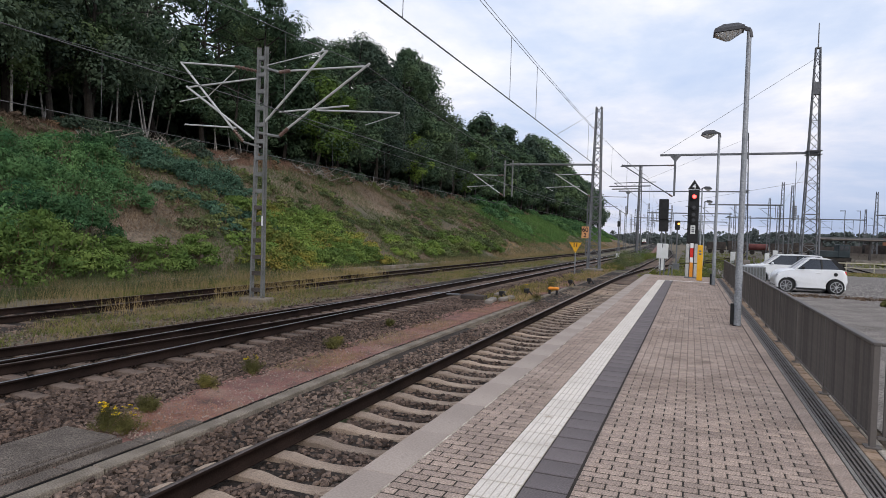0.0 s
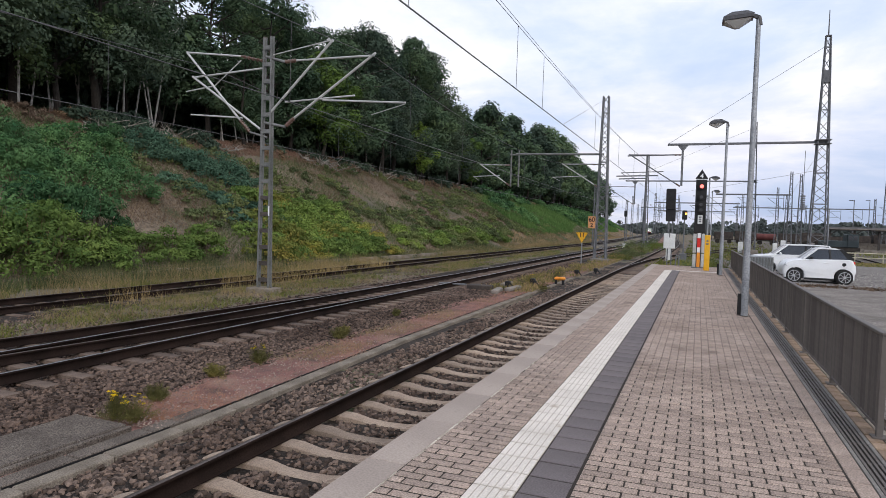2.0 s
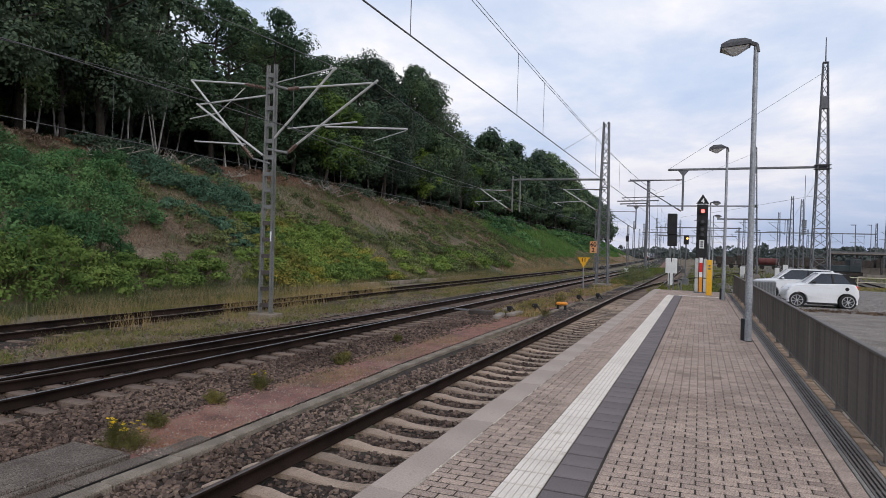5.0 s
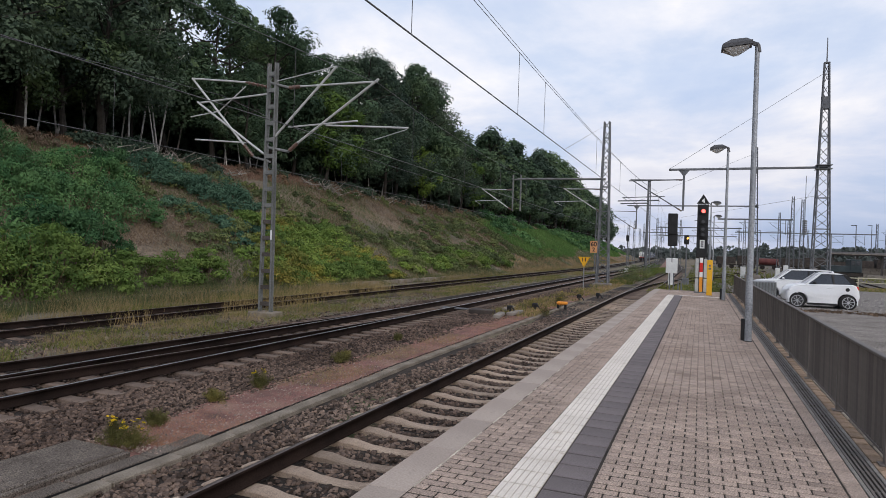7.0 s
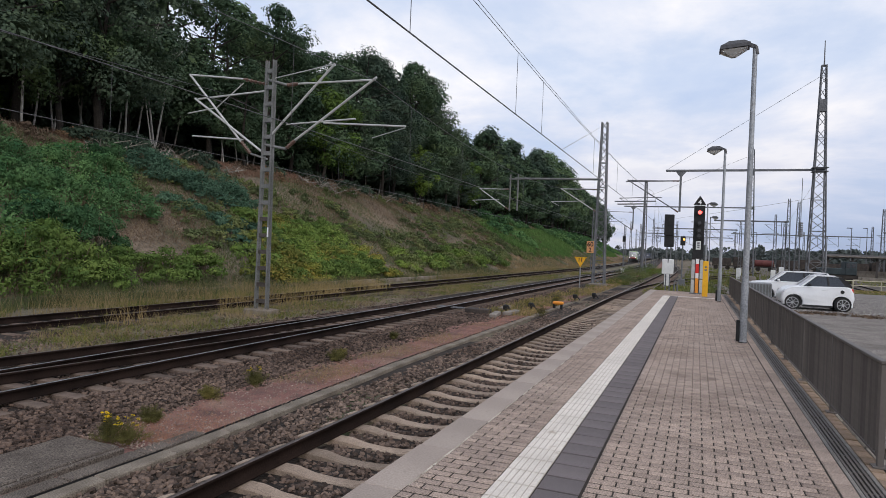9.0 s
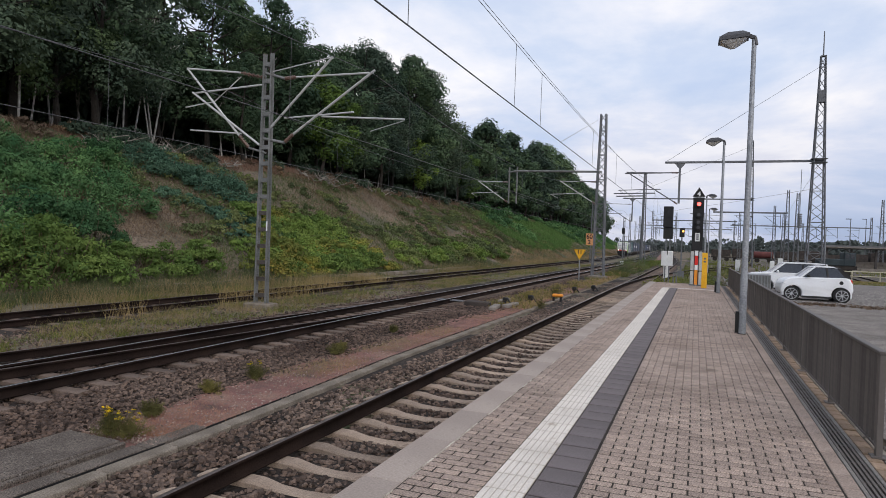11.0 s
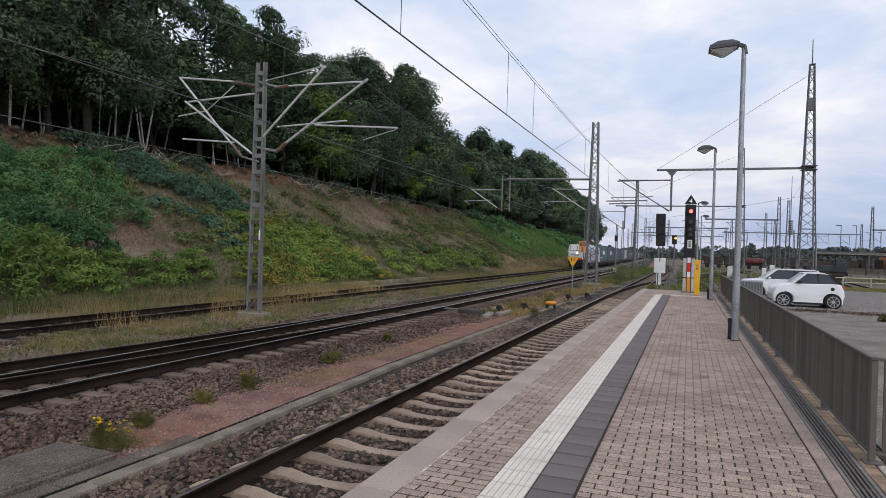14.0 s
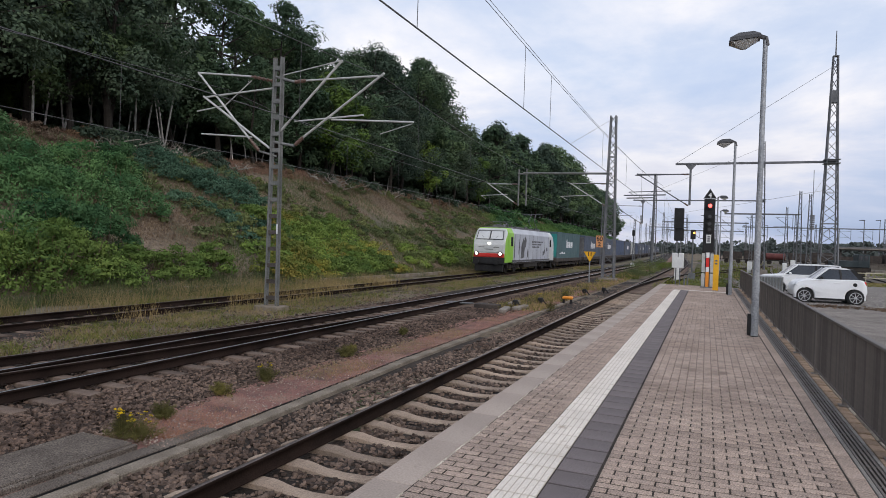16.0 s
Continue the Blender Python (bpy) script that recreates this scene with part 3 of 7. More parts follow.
def lay(parent, name, me, places, rng, dz=0.002, turn=0.25):
    for x, y in places:
        ob = new(name, me)
        ob.parent = parent
        ob.matrix_basis = pose(x, y, rng.uniform(-dz, dz), rng.uniform(-0.25, 0.25), rng.uniform(-0.25, 0.25), rng.uniform(-turn, turn))


def build_platform():
    rng = random.Random(5)
    bm = bmesh.new()
    box(bm, (-2.08, PLAT0, -1.1), (1.187, PLAT1, -0.006))
    box(bm, (1.187, PLAT0, -1.1), (1.403, PLAT1, -0.07))
    box(bm, (1.403, PLAT0, -1.1), (1.60, PLAT1, -0.012))
    plat = part("platform", bm, "joint")
    tagged(plat, "station platform paved with brownish-grey brick pavers", "platform", kind="structure")
    # wall face under the edge slabs
    bm = bmesh.new()
    for k in range(24):
        box(bm, (-2.12, PLAT0 + k * 2, -1.1), (-2.081, PLAT0 + k * 2 + 1.985 - (1.985 - 1.88 if k == 23 else 0), -0.10))
    part("platform_wall", bm, "concrete", plat, "weathered concrete wall under the edge")
    # edge slabs, 1.0 m long
    lay(plat, "edge_slab", block_mesh("edge_slab", 0.303, 0.994, 0.14, "edge_slab", 0.008), [(-1.998, y + 0.5) for y in np.arange(-14, 33.9, 1.0)], rng, 0.002, 0.05)
    lay(plat, "guide_tile", block_mesh("guide_tile", 0.296, 0.286, 0.05, "groove", 0.002), [(-1.16, y + 0.15) for y in np.arange(-13.8, 29.1, 0.3)], rng, 0.0012, 0.1)
    lay(plat, "guide_tile", block_mesh("guide_tile", 0.292, 0.292, 0.05, "white_tile", 0.003), [(x, 29.4) for x in np.arange(-1.16, 0.9, 0.3)], rng, 0.0012, 0.1)
    lay(plat, "dark_tile", block_mesh("dark_tile", 0.296, 0.279, 0.05, "dark_tile", 0.003), [(-0.854, y + 0.15) for y in np.arange(-13.8, 29.1, 0.3)], rng, 0.001, 0.15)
    # ribs along the white tiles
    bm = bmesh.new()
    for k in range(6):
        x = -1.31 + 0.0265 + k * 0.0494
        for y in np.arange(-13.8, 29.0, 0.3):
            box(bm, (x - 0.0195, y + 0.009, -0.01), (x + 0.0195, y + 0.291, 0.003))
    part("guide_rib", bm, "white_tile", plat, "raised white tactile ribs")
    # brick pavers in running bond
    near, rest = [], []
    for row in range(-156, int((PLAT1 - 1.6) / 0.1)):
        y = 1.65 + row * 0.1
        for x0, x1 in (LANES["pave_a"], LANES["pave_b"]):
            if y > 29.6 and x0 > -1:
                x0 = LANES["white"][0]
            if 29.22 < y < 29.58 and x0 > -1:
                continue
            x = x0 - (0.1 if row % 2 else 0.0)
            while x < x1 - 0.02:
                a, b = max(x, x0) + 0.006, min(x + 0.2, x1) - 0.006
                if x1 - x - 0.2 < 0.06:
                    b = x1 - 0.006
                if abs(a - 0.006 - x0) < 1e-9 and x + 0.2 - x0 < 0.06:
                    x += 0.2
                    continue
                if b - a > 0.03:
                    if 0.193 > b - a > 0.183 and 3.9 < y < 6.4 and -0.7 < a < 1.0 and len(near) < 210:
                        near.append(((a + b) / 2, y))
                    elif 0.193 > b - a > 0.183 and 3.4 < y < 6.3 and a < -1.3 and len(near) < 290:
                        near.append(((a + b) / 2, y))
                    else:
                        rest.append((a, b, y))
                x += 0.2
    lay(plat, "paver", block_mesh("paver", 0.188, 0.081, 0.05, "paver", 0.005), near, rng, 0.0014, 0.5)
    r = np.random.default_rng(3)
    arr = np.array(rest)
    n = len(arr)
    a, b, y = arr[:, 0] + r.uniform(-0.001, 0.001, n), arr[:, 1] + r.uniform(-0.001, 0.001, n), arr[:, 2]
    z = r.uniform(-0.0012, 0.0012, n)
    i, o, h = 0.005, 0.0405, 0.035
    vs = []
    for x, yy, zz in ((a, y - o, z - h), (b, y - o, z - h), (b, y + o, z - h), (a, y + o, z - h), (a, y - o, z - i), (b, y - o, z - i), (b, y + o, z - i), (a, y + o, z - i), (a + i, y - o + i, z), (b - i, y - o + i, z), (b - i, y + o - i, z), (a + i, y + o - i, z)):
        vs.append(np.stack([x, yy, zz], 1))
    v = np.stack(vs, 1).reshape(-1, 3)
    quad = np.array([(0, 1, 5, 4), (1, 2, 6, 5), (2, 3, 7, 6), (3, 0, 4, 7), (4, 5, 9, 8), (5, 6, 10, 9), (6, 7, 11, 10), (7, 4, 8, 11), (8, 9, 10, 11)])
    f = (np.arange(n)[:, None, None] * 12 + quad[None]).reshape(-1, 4)
    tagged(raw("paving", v, f, "paver_rest", plat), kind="stuff")
    # border stones, drain and kerb along the fence
    lay(plat, "border_stone", block_mesh("border_stone", 0.122, 0.294, 0.06, "paver", 0.005), [(1.121, y + 0.15) for y in np.arange(-13.8, 33.6, 0.3)], rng)
    # the slotted channel between two concrete edges
    bm = bmesh.new()
    box(bm, (1.19, PLAT0 + 0.1, -0.065), (1.222, PLAT1 - 0.1, -0.003), 0.004)
    box(bm, (1.368, PLAT0 + 0.1, -0.065), (1.40, PLAT1 - 0.1, -0.003), 0.004)
    part("drain_edge", bm, "drain_edge", plat, "grey concrete edges of the drainage channel")
    bm = bmesh.new()
    for k in range(4):
        box(bm, (1.228 + k * 0.0365, PLAT0 + 0.1, -0.03), (1.2475 + k * 0.0365, PLAT1 - 0.1, -0.006))
    for y in np.arange(PLAT0 + 0.1, PLAT1 - 0.2, 0.5):
        box(bm, (1.223, y, -0.031), (1.367, y + 0.014, -0.0075))
    part("drain_grate", bm, "fence", plat, "dark slotted drainage grate")
    lay(plat, "kerb_brick", block_mesh("kerb_brick", 0.112, 0.192, 0.06, "kerb", 0.005), [(1.462, y + 0.1) for y in np.arange(-4.0, 33.6, 0.2)], rng, 0.005, 0.9)
    lay(plat, "edging_stone", block_mesh("edging_stone", 0.085, 0.96, 0.09, "edging", 0.012), [(1.572, y + 0.5) for y in np.arange(-14, 33.5, 1.0)], rng, 0.006, 0.8)
    # sand washed out of the joint behind the edge slabs
    bm = bmesh.new()
    y = -3.0
    while y < 33:
        n = rng.uniform(0.1, 0.7)
        box(bm, (-1.849, y, -0.01), (-1.849 + rng.uniform(0.007, 0.016), y + n, 0.0005))
        y += n + rng.uniform(0.0, 0.35)
    tagged(part("joint_sand", bm, "sand", plat, "pale sand in the joint"), kind="stuff")


build_platform()


# ---- fence of upright flat bars between the platform and the car park
def build_fence():
    rng = random.Random(9)
    y0, y1 = 6.35, 33.0
    fence = thing("railing", (1.50, y0, 0), "dark grey steel railing of close upright bars", "fence")
    n = 13
    seg = (y1 - y0) / n
    for k in range(n + 1):
        bm = bmesh.new()
        box(bm, (-0.025, k * seg - 0.025, 0.0), (0.025, k * seg + 0.025, 0.87), 0.004)
        box(bm, (-0.06, k * seg - 0.06, 0.0), (0.06, k * seg + 0.06, 0.012))
        part("post", bm, "fence", fence)
    bm = bmesh.new()
    box(bm, (-0.03, -0.03, 0.87), (0.03, y1 - y0 + 0.03, 0.90), 0.006)
    part("top_rail", bm, "fence", fence)
    bm = bmesh.new()
    box(bm, (-0.02, 0.03, 0.07), (0.02, y1 - y0, 0.10), 0.004)
    part("bottom_rail", bm, "fence", fence)
    bm = bmesh.new()
    box(bm, (0.03, -0.03, 0.87), (1.9, 0.03, 0.899), 0.006)
    box(bm, (0.03, -0.02, 0.07), (1.9, 0.02, 0.10), 0.004)
    box(bm, (1.85, -0.025, -0.06), (1.9, 0.025, 0.868), 0.004)
    part("return_rail", bm, "fence", fence)
    bm = bmesh.new()
    box(bm, (-0.006, -0.028, -0.385), (0.006, 0.028, 0.385), 0.003)
    me = bpy.data.meshes.new("bar")
    bm.to_mesh(me)
    bm.free()
    me.materials.append(M["fence"])
    count = int((y1 - y0) / 0.092)
    for i in range(count):
        if abs((i * 0.092 + 0.06) % seg) < 0.05:
            continue
        ob = new("bar", me)
        ob.parent = fence
        ob.matrix_basis = pose(0, 0.06 + i * 0.092, 0.485, 0, rng.uniform(-0.3, 0.3), 40 + rng.uniform(-4, 4))
    for i in range(19):
        ob = new("bar", me)
        ob.parent = fence
        ob.matrix_basis = pose(0.09 + i * 0.092, 0, 0.485, 0, 0, 130 + rng.uniform(-4, 4))


build_fence()
# ---- the train: local y runs from its front (-) to its rear (+), z = 0 on the rail tops
def shell(bm, stations, floor, mat=0):
    loops = []
    for y, w, zs, wr, zr in stations:
        loops.append([bm.verts.new(p) for p in ((-w, y, floor), (w, y, floor), (w, y, zs), (wr, y, zr), (-wr, y, zr), (-w, y, zs))])
    fs = [bm.faces.new(loops[0]), bm.faces.new(loops[-1][::-1])]
    for a, b in zip(loops, loops[1:]):
        for i in range(6):
            fs.append(bm.faces.new((a[i], b[i], b[(i + 1) % 6], a[(i + 1) % 6])))
    for f in fs:
        f.material_index = mat
    bmesh.ops.recalc_face_normals(bm, faces=fs)


def bogie(parent, y, axle=1.3, r=0.5, frame_mat="under"):
    bm = bmesh.new()
    for s in (-1, 1):
        box(bm, (s * 1.02 - 0.09, y - axle - 0.5, 0.45), (s * 1.02 + 0.09, y + axle + 0.5, 0.75), 0.03)
        for d in (-1, 1):
            box(bm, (s * 1.08 - 0.14, y + d * axle - 0.2, 0.35), (s * 1.08 + 0.14, y + d * axle + 0.2, 0.68), 0.03)
            rod(bm, (s * 1.05, y + d * axle * 0.5, 0.4), (s * 1.05, y + d * axle * 0.5, 0.95), 0.11)
    box(bm, (-1.0, y - 0.3, 0.5), (1.0, y + 0.3, 0.85), 0.03)
    part("bogie", bm, frame_mat, parent)
    for d in (-1, 1):
        bm = bmesh.new()
        for s in (-1, 1):
            rod(bm, (s * 0.69, y + d * axle, r), (s * 0.83, y + d * axle, r), r, seg=20)
        rod(bm, (-0.7, y + d * axle, r), (0.7, y + d * axle, r), 0.09)
        part("wheelset", bm, "under", parent)


def build_loco():
    loco = thing("electric_locomotive", (T3, 51, RAIL), "white and silver electric locomotive with lime green cab edges", "locomotive")
    L = 18.9
    # body between the cabs
    bm = bmesh.new()
    shell(bm, [(1.9, 1.47, 3.45, 1.2, 3.9), (L - 1.9, 1.47, 3.45, 1.2, 3.9)], 0.95)
    part("body", bm, "loco_silver", loco, "silver side wall with grey picture foil")
    for tail in (0, 1):
        def st(rows):
            return [(L - y, *r) for y, *r in rows][::-1] if tail else rows
        # the cab front
        bm = bmesh.new()
        shell(bm, st([(0.40, 1.30, 2.35, 1.24, 2.40), (0.56, 1.40, 2.72, 1.34, 2.82), (1.08, 1.43, 3.40, 1.25, 3.74), (1.36, 1.44, 3.42, 1.2, 3.84)]), 1.55)
        part("cab_front", bm, "loco_white", loco, "off-white cab front")
        bm = bmesh.new()
        shell(bm, st([(1.20, 1.475, 3.36, 1.22, 3.70), (1.45, 1.48, 3.46, 1.21, 3.90), (1.6, 1.48, 3.46, 1.21, 3.91), (2.75, 1.478, 3.46, 1.21, 3.91)]), 0.95)
        part("cab_side", bm, "loco_white" if tail else "loco_green", loco, "" if tail else "lime green band round the cab side")
        # green cheeks on the front's edges
        for s in (-1, 1):
            bm = bmesh.new()
            prism(bm, [(0.46, 0.95), (1.22, 0.95), (1.22, 3.5), (0.62, 2.8)] if not tail else [(L - 0.46, 0.95), (L - 1.22, 0.95), (L - 1.22, 3.5), (L - 0.62, 2.8)], s * 1.30, s * 1.462, axis="x")
            part("cab_cheek", bm, "loco_white" if tail else "loco_green", loco)
        bm = bmesh.new()
        y0, y1 = (0.36, 1.3) if not tail else (L - 1.3, L - 0.36)
        box(bm, (-1.36, y0, 1.36), (1.36, y1, 1.71), 0.05)
        part("buffer_band", bm, "loco_red", loco, "red band below the cab")
        bm = bmesh.new()
        y0, y1 = (0.30, 1.6) if not tail else (L - 1.6, L - 0.30)
        box(bm, (-1.4, y0, 0.78), (1.4, y1, 1.36), 0.04)
        y0, y1 = (0.45, 0.75) if not tail else (L - 0.75, L - 0.45)
        box(bm, (-1.25, y0, 0.16), (1.25, y1, 0.78), 0.05)
        part("buffer_beam", bm, "black", loco, "black buffer beam and snow plough")
        for s in (-1, 1):
            bm = bmesh.new()
            a, b, c = (-0.25, -0.15, 0.35) if not tail else (L + 0.25, L + 0.15, L - 0.35)
            rod(bm, (s * 0.88, b, 0.98), (s * 0.88, c, 0.98), 0.11, seg=12)
            rod(bm, (s * 0.88, a, 0.98), (s * 0.88, b, 0.98), 0.24, seg=16)
            part("buffer", bm, "black", loco)
        if not tail:
            # windscreen panes lying on the slope
            n = Vector((0, -0.92, 0.52)).normalized() * 0.03
            bm = bmesh.new()
            q = [(-1.22, 0.575, 2.85), (1.22, 0.575, 2.85), (1.15, 1.01, 3.65), (-1.15, 1.01, 3.65)]
            bm.faces.new([bm.verts.new(Vector(p) + n * 0.3) for p in q])
            bmesh.ops.solidify(bm, geom=bm.faces[:], thickness=0.02)
            part("windscreen_frame", bm, "roof_grey", loco)
            for s in (-1, 1):
                bm = bmesh.new()
                q = [(s * 0.06, 0.60, 2.92), (s * 1.14, 0.60, 2.92), (s * 1.07, 0.975, 3.58), (s * 0.06, 0.975, 3.58)]
                lo = [bm.verts.new(Vector(p)) for p in q]
                hi = [bm.verts.new(Vector(p) + n) for p in q]
                bm.faces.new(hi)
                for i in range(4):
                    bm.faces.new((lo[i], lo[(i + 1) % 4], hi[(i + 1) % 4], hi[i]))
                bmesh.ops.recalc_face_normals(bm, faces=bm.faces)
                part("windscreen", bm, "windscreen", loco, "windscreen pane coloured pale for its blind and the reflected sky")
            bm = bmesh.new()
            rod(bm, (-0.4, 0.54, 2.82), (-0.7, 0.72, 3.2), 0.014)
            part("wiper", bm, "black", loco)
            for x0, x1, z0, z1 in ((-1.0, 1.0, 1.78, 1.80), (-0.35, 0.35, 2.02, 2.07), (-0.9, -0.4, 2.2, 2.24), (0.4, 0.9, 2.2, 2.24)):
                bm = bmesh.new()
                box(bm, (x0, 0.37, z0), (x1, 0.43, z1))
                part("front_grip", bm, "black", loco)
            bm = bmesh.new()
            rod(bm, (0.4, 0.54, 2.82), (0.7, 0.72, 3.2), 0.014)
            part("wiper", bm, "black", loco)
            for s in (-1, 1):
                bm = bmesh.new()
                rod(bm, (s * 1.05, 0.30, 1.68), (s * 1.05, 0.46, 1.68), 0.20, seg=20)
                hl = part("light_housing", bm, "black", loco)
                bm = bmesh.new()
                ball(bm, (s * 1.05, 0.30, 1.68), 0.125)
                part("headlight", bm, "head_light", hl, "lit round headlight")
            bm = bmesh.new()
            ball(bm, (0, 0.41, 2.52), 0.11)
            part("top_headlight", bm, "head_light", loco, "lit round headlight under the windscreen")
    # cab side windows and doors
    for s in (-1, 1):
        for y in (1.95, L - 2.55):
            bm = bmesh.new()
            box(bm, (s * 1.482 - 0.012, y, 2.35), (s * 1.482 + 0.012, y + 0.6, 3.15), 0.01)
            part("side_window", bm, "car_glass", loco)
    # side ribs, foil graphics and small writing
    for s in (-1, 1):
        bm = bmesh.new()
        for y in np.arange(3.2, L - 3, 1.56):
            box(bm, (s * 1.472 - 0.008, y, 1.1), (s * 1.472 + 0.008, y + 0.02, 3.4))
        box(bm, (s * 1.472 - 0.01, 2.4, 0.98), (s * 1.472 + 0.01, L - 2.4, 1.14))
        part("panel_seam", bm, "roof_grey", loco)
        bm = bmesh.new()
        for dx, z0, w, hh in ((2.9, 1.2, 0.35, 2.1), (5.2, 1.25, 1.3, 1.9), (6.1, 2.2, 0.9, 1.1), (7.3, 1.3, 0.4, 0.9), (4.4, 1.6, 0.3, 1.4)):
            prism(bm, [(dx, z0), (dx + w * 0.8, z0 + 0.1), (dx + w, z0 + hh * 0.7), (dx + w * 0.55, z0 + hh), (dx + 0.1, z0 + hh * 0.6)], s * 1.470, s * 1.480, axis="x")
        part("foil_picture", bm, "roof_grey", loco, "dark grey abstract foil picture")
        bm = bmesh.new()
        for y, z, w in ((9.0, 2.75, 4.6), (9.0, 2.5, 3.9), (9.2, 2.25, 2.8)):
            for k in range(int(w / 0.55)):
                box(bm, (s * 1.470, y + k * 0.55, z), (s * 1.479, y + k * 0.55 + 0.42, z + 0.15))
        part("lettering", bm, "roof_grey", loco, "illegible grey lettering")
        bm = bmesh.new()
        for y, z in ((13.4, 1.5), (13.9, 1.7), (15.0, 1.9)):
            box(bm, (s * 1.470, y, z), (s * 1.479, y + 0.35, z + 0.4))
        part("marking", bm, "black", loco)
    # roof gear
    bm = bmesh.new()
    box(bm, (-1.1, 2.2, 3.86), (1.1, L - 2.2, 4.02), 0.03)
    box(bm, (-0.6, 6.5, 4.0), (0.6, 9.0, 4.16), 0.03)
    box(bm, (-0.5, 11.0, 4.0), (0.5, 12.6, 4.14), 0.03)
    for y in (4.0, 5.2, 9.8, 10.4, 13.6, 14.4):
        rod(bm, (0.5, y, 4.0), (0.5, y, 4.3), 0.07)
        rod(bm, (-0.5, y, 4.0), (-0.5, y, 4.3), 0.07)
    part("roof_gear", bm, "roof_grey", loco)
    for y0, high, d in ((3.2, 0.28, 1), (L - 3.4, 1.55, -1)):
        bm = bmesh.new()
        for s in (-1, 1):
            rod(bm, (s * 0.3, y0, 4.2), (s * 0.3, y0 + d * 1.5, 4.2 + high * 0.5), 0.035)
            rod(bm, (s * 0.3, y0 + d * 1.5, 4.2 + high * 0.5), (s * 0.2, y0 + d * 0.5, 4.2 + high), 0.028)
        for dy in (-0.15, 0.15):
            rod(bm, (-0.85, y0 + d * 0.5 + dy, 4.2 + high), (0.85, y0 + d * 0.5 + dy, 4.2 + high), 0.03)
        box(bm, (-0.5, y0 - 0.3, 4.0), (0.5, y0 + 0.3, 4.2))
        part("pantograph", bm, "mast_dark", loco)
    bogie(loco, 4.1, 1.3, 0.62)
    bogie(loco, L - 4.1, 1.3, 0.62)
    bm = bmesh.new()
    box(bm, (-1.3, 7.0, 0.4), (1.3, L - 7.0, 0.95), 0.05)
    for s in (-1, 1):
        box(bm, (s * 1.38 - 0.05, 2.4, 0.8), (s * 1.38 + 0.05, L - 2.4, 0.97))
    part("underframe", bm, "under", loco)
    return loco, L


def build_wagon(mat, panel, lettered):
    label = {"teal": "pocket wagon carrying a teal curtain-sided trailer", "blue": "pocket wagon carrying a blue trailer", "blue_grey": "pocket wagon carrying a grey-blue trailer", "loco_white": "pocket wagon carrying a pale grey trailer"}[mat]
    wag = thing("freight_wagon", (T3, 80, RAIL), label, "freight wagon", group="freight wagons")
    L = 16.9
    bm = bmesh.new()
    for s in (-1, 1):
        box(bm, (s * 1.3 - 0.1, 0.5, 0.72), (s * 1.3 + 0.1, L - 0.5, 1.12), 0.03)
        for y in np.arange(1.5, L - 1, 2.3):
            box(bm, (s * 1.34 - 0.08, y, 0.55), (s * 1.34 + 0.08, y + 0.25, 0.8))
    box(bm, (-1.25, 0.3, 0.8), (1.25, 2.2, 1.15), 0.03)
    box(bm, (-1.25, L - 2.2, 0.8), (1.25, L - 0.3, 1.15), 0.03)
    box(bm, (-1.1, 3.5, 0.3), (1.1, L - 3.5, 0.5), 0.03)
    part("frame", bm, "wagon", wag)
    bogie(wag, 1.9, 0.9, 0.46, "wagon")
    bogie(wag, L - 1.9, 0.9, 0.46, "wagon")
    bm = bmesh.new()
    box(bm, (-1.27, 1.6, 1.12), (1.27, L - 1.7, 4.14), 0.04)
    body = part("trailer_body", bm, mat, wag)
    bm = bmesh.new()
    for s in (-1, 1):
        for y in np.arange(1.7, L - 1.8, 1.22):
            box(bm, (s * 1.275 - 0.012, y, 1.28), (s * 1.275 + 0.012, y + 0.05, 3.9))
        box(bm, (s * 1.275 - 0.02, 1.62, 4.02), (s * 1.275 + 0.02, L - 1.72, 4.13))
        box(bm, (s * 1.275 - 0.02, 1.62, 1.11), (s * 1.275 + 0.02, L - 1.72, 1.24))
    part("curtain_rail", bm, "roof_grey" if mat != "teal" else "teal", body)
    bm = bmesh.new()
    for s in (-1, 1):
        box(bm, (-1.2 if s < 0 else 0.03, 1.585, 1.3), (-0.03 if s < 0 else 1.2, 1.6, 3.9), 0.005)
        rod(bm, (s * 0.35, 1.57, 1.3), (s * 0.35, 1.57, 3.9), 0.02)
    part("rear_door", bm, panel, body)
    if lettered:
        bm = bmesh.new()
        x = 1.272
        for s in (-1, 1):
            y = 6.6
            for w, hh in ((0.5, 1.0), (0.55, 0.75), (0.2, 0.75), (0.8, 0.7), (0.55, 0.7), (0.5, 0.7)):
                box(bm, (s * x, y, 2.35), (s * (x + 0.012), y + w, 2.35 + hh))
                y += w + 0.14
            if lettered > 1:
                for k in range(5):
                    box(bm, (s * x, 3.0 + k * 0.62, 1.62), (s * (x + 0.012), 3.0 + k * 0.62 + 0.5, 1.74 + 0.06 * (k % 3)))
        part("lettering", bm, "white", body, "white abstract sign on the curtain")
    bm = bmesh.new()
    for y in (L - 5.2, L - 4.0, L - 2.8):
        for s in (-1, 1):
            rod(bm, (s * 0.95, y, 0.98), (s * 1.2, y, 0.98), 0.48, seg=16)
    part("trailer_wheel", bm, "rubber", wag)
    bm = bmesh.new()
    for y in (0.0, L):
        for s in (-1, 1):
            rod(bm, (s * 0.88, y - 0.3, 1.0), (s * 0.88, y + 0.3, 1.0), 0.16, seg=12)
    part("buffer", bm, "under", wag)
    return wag, L


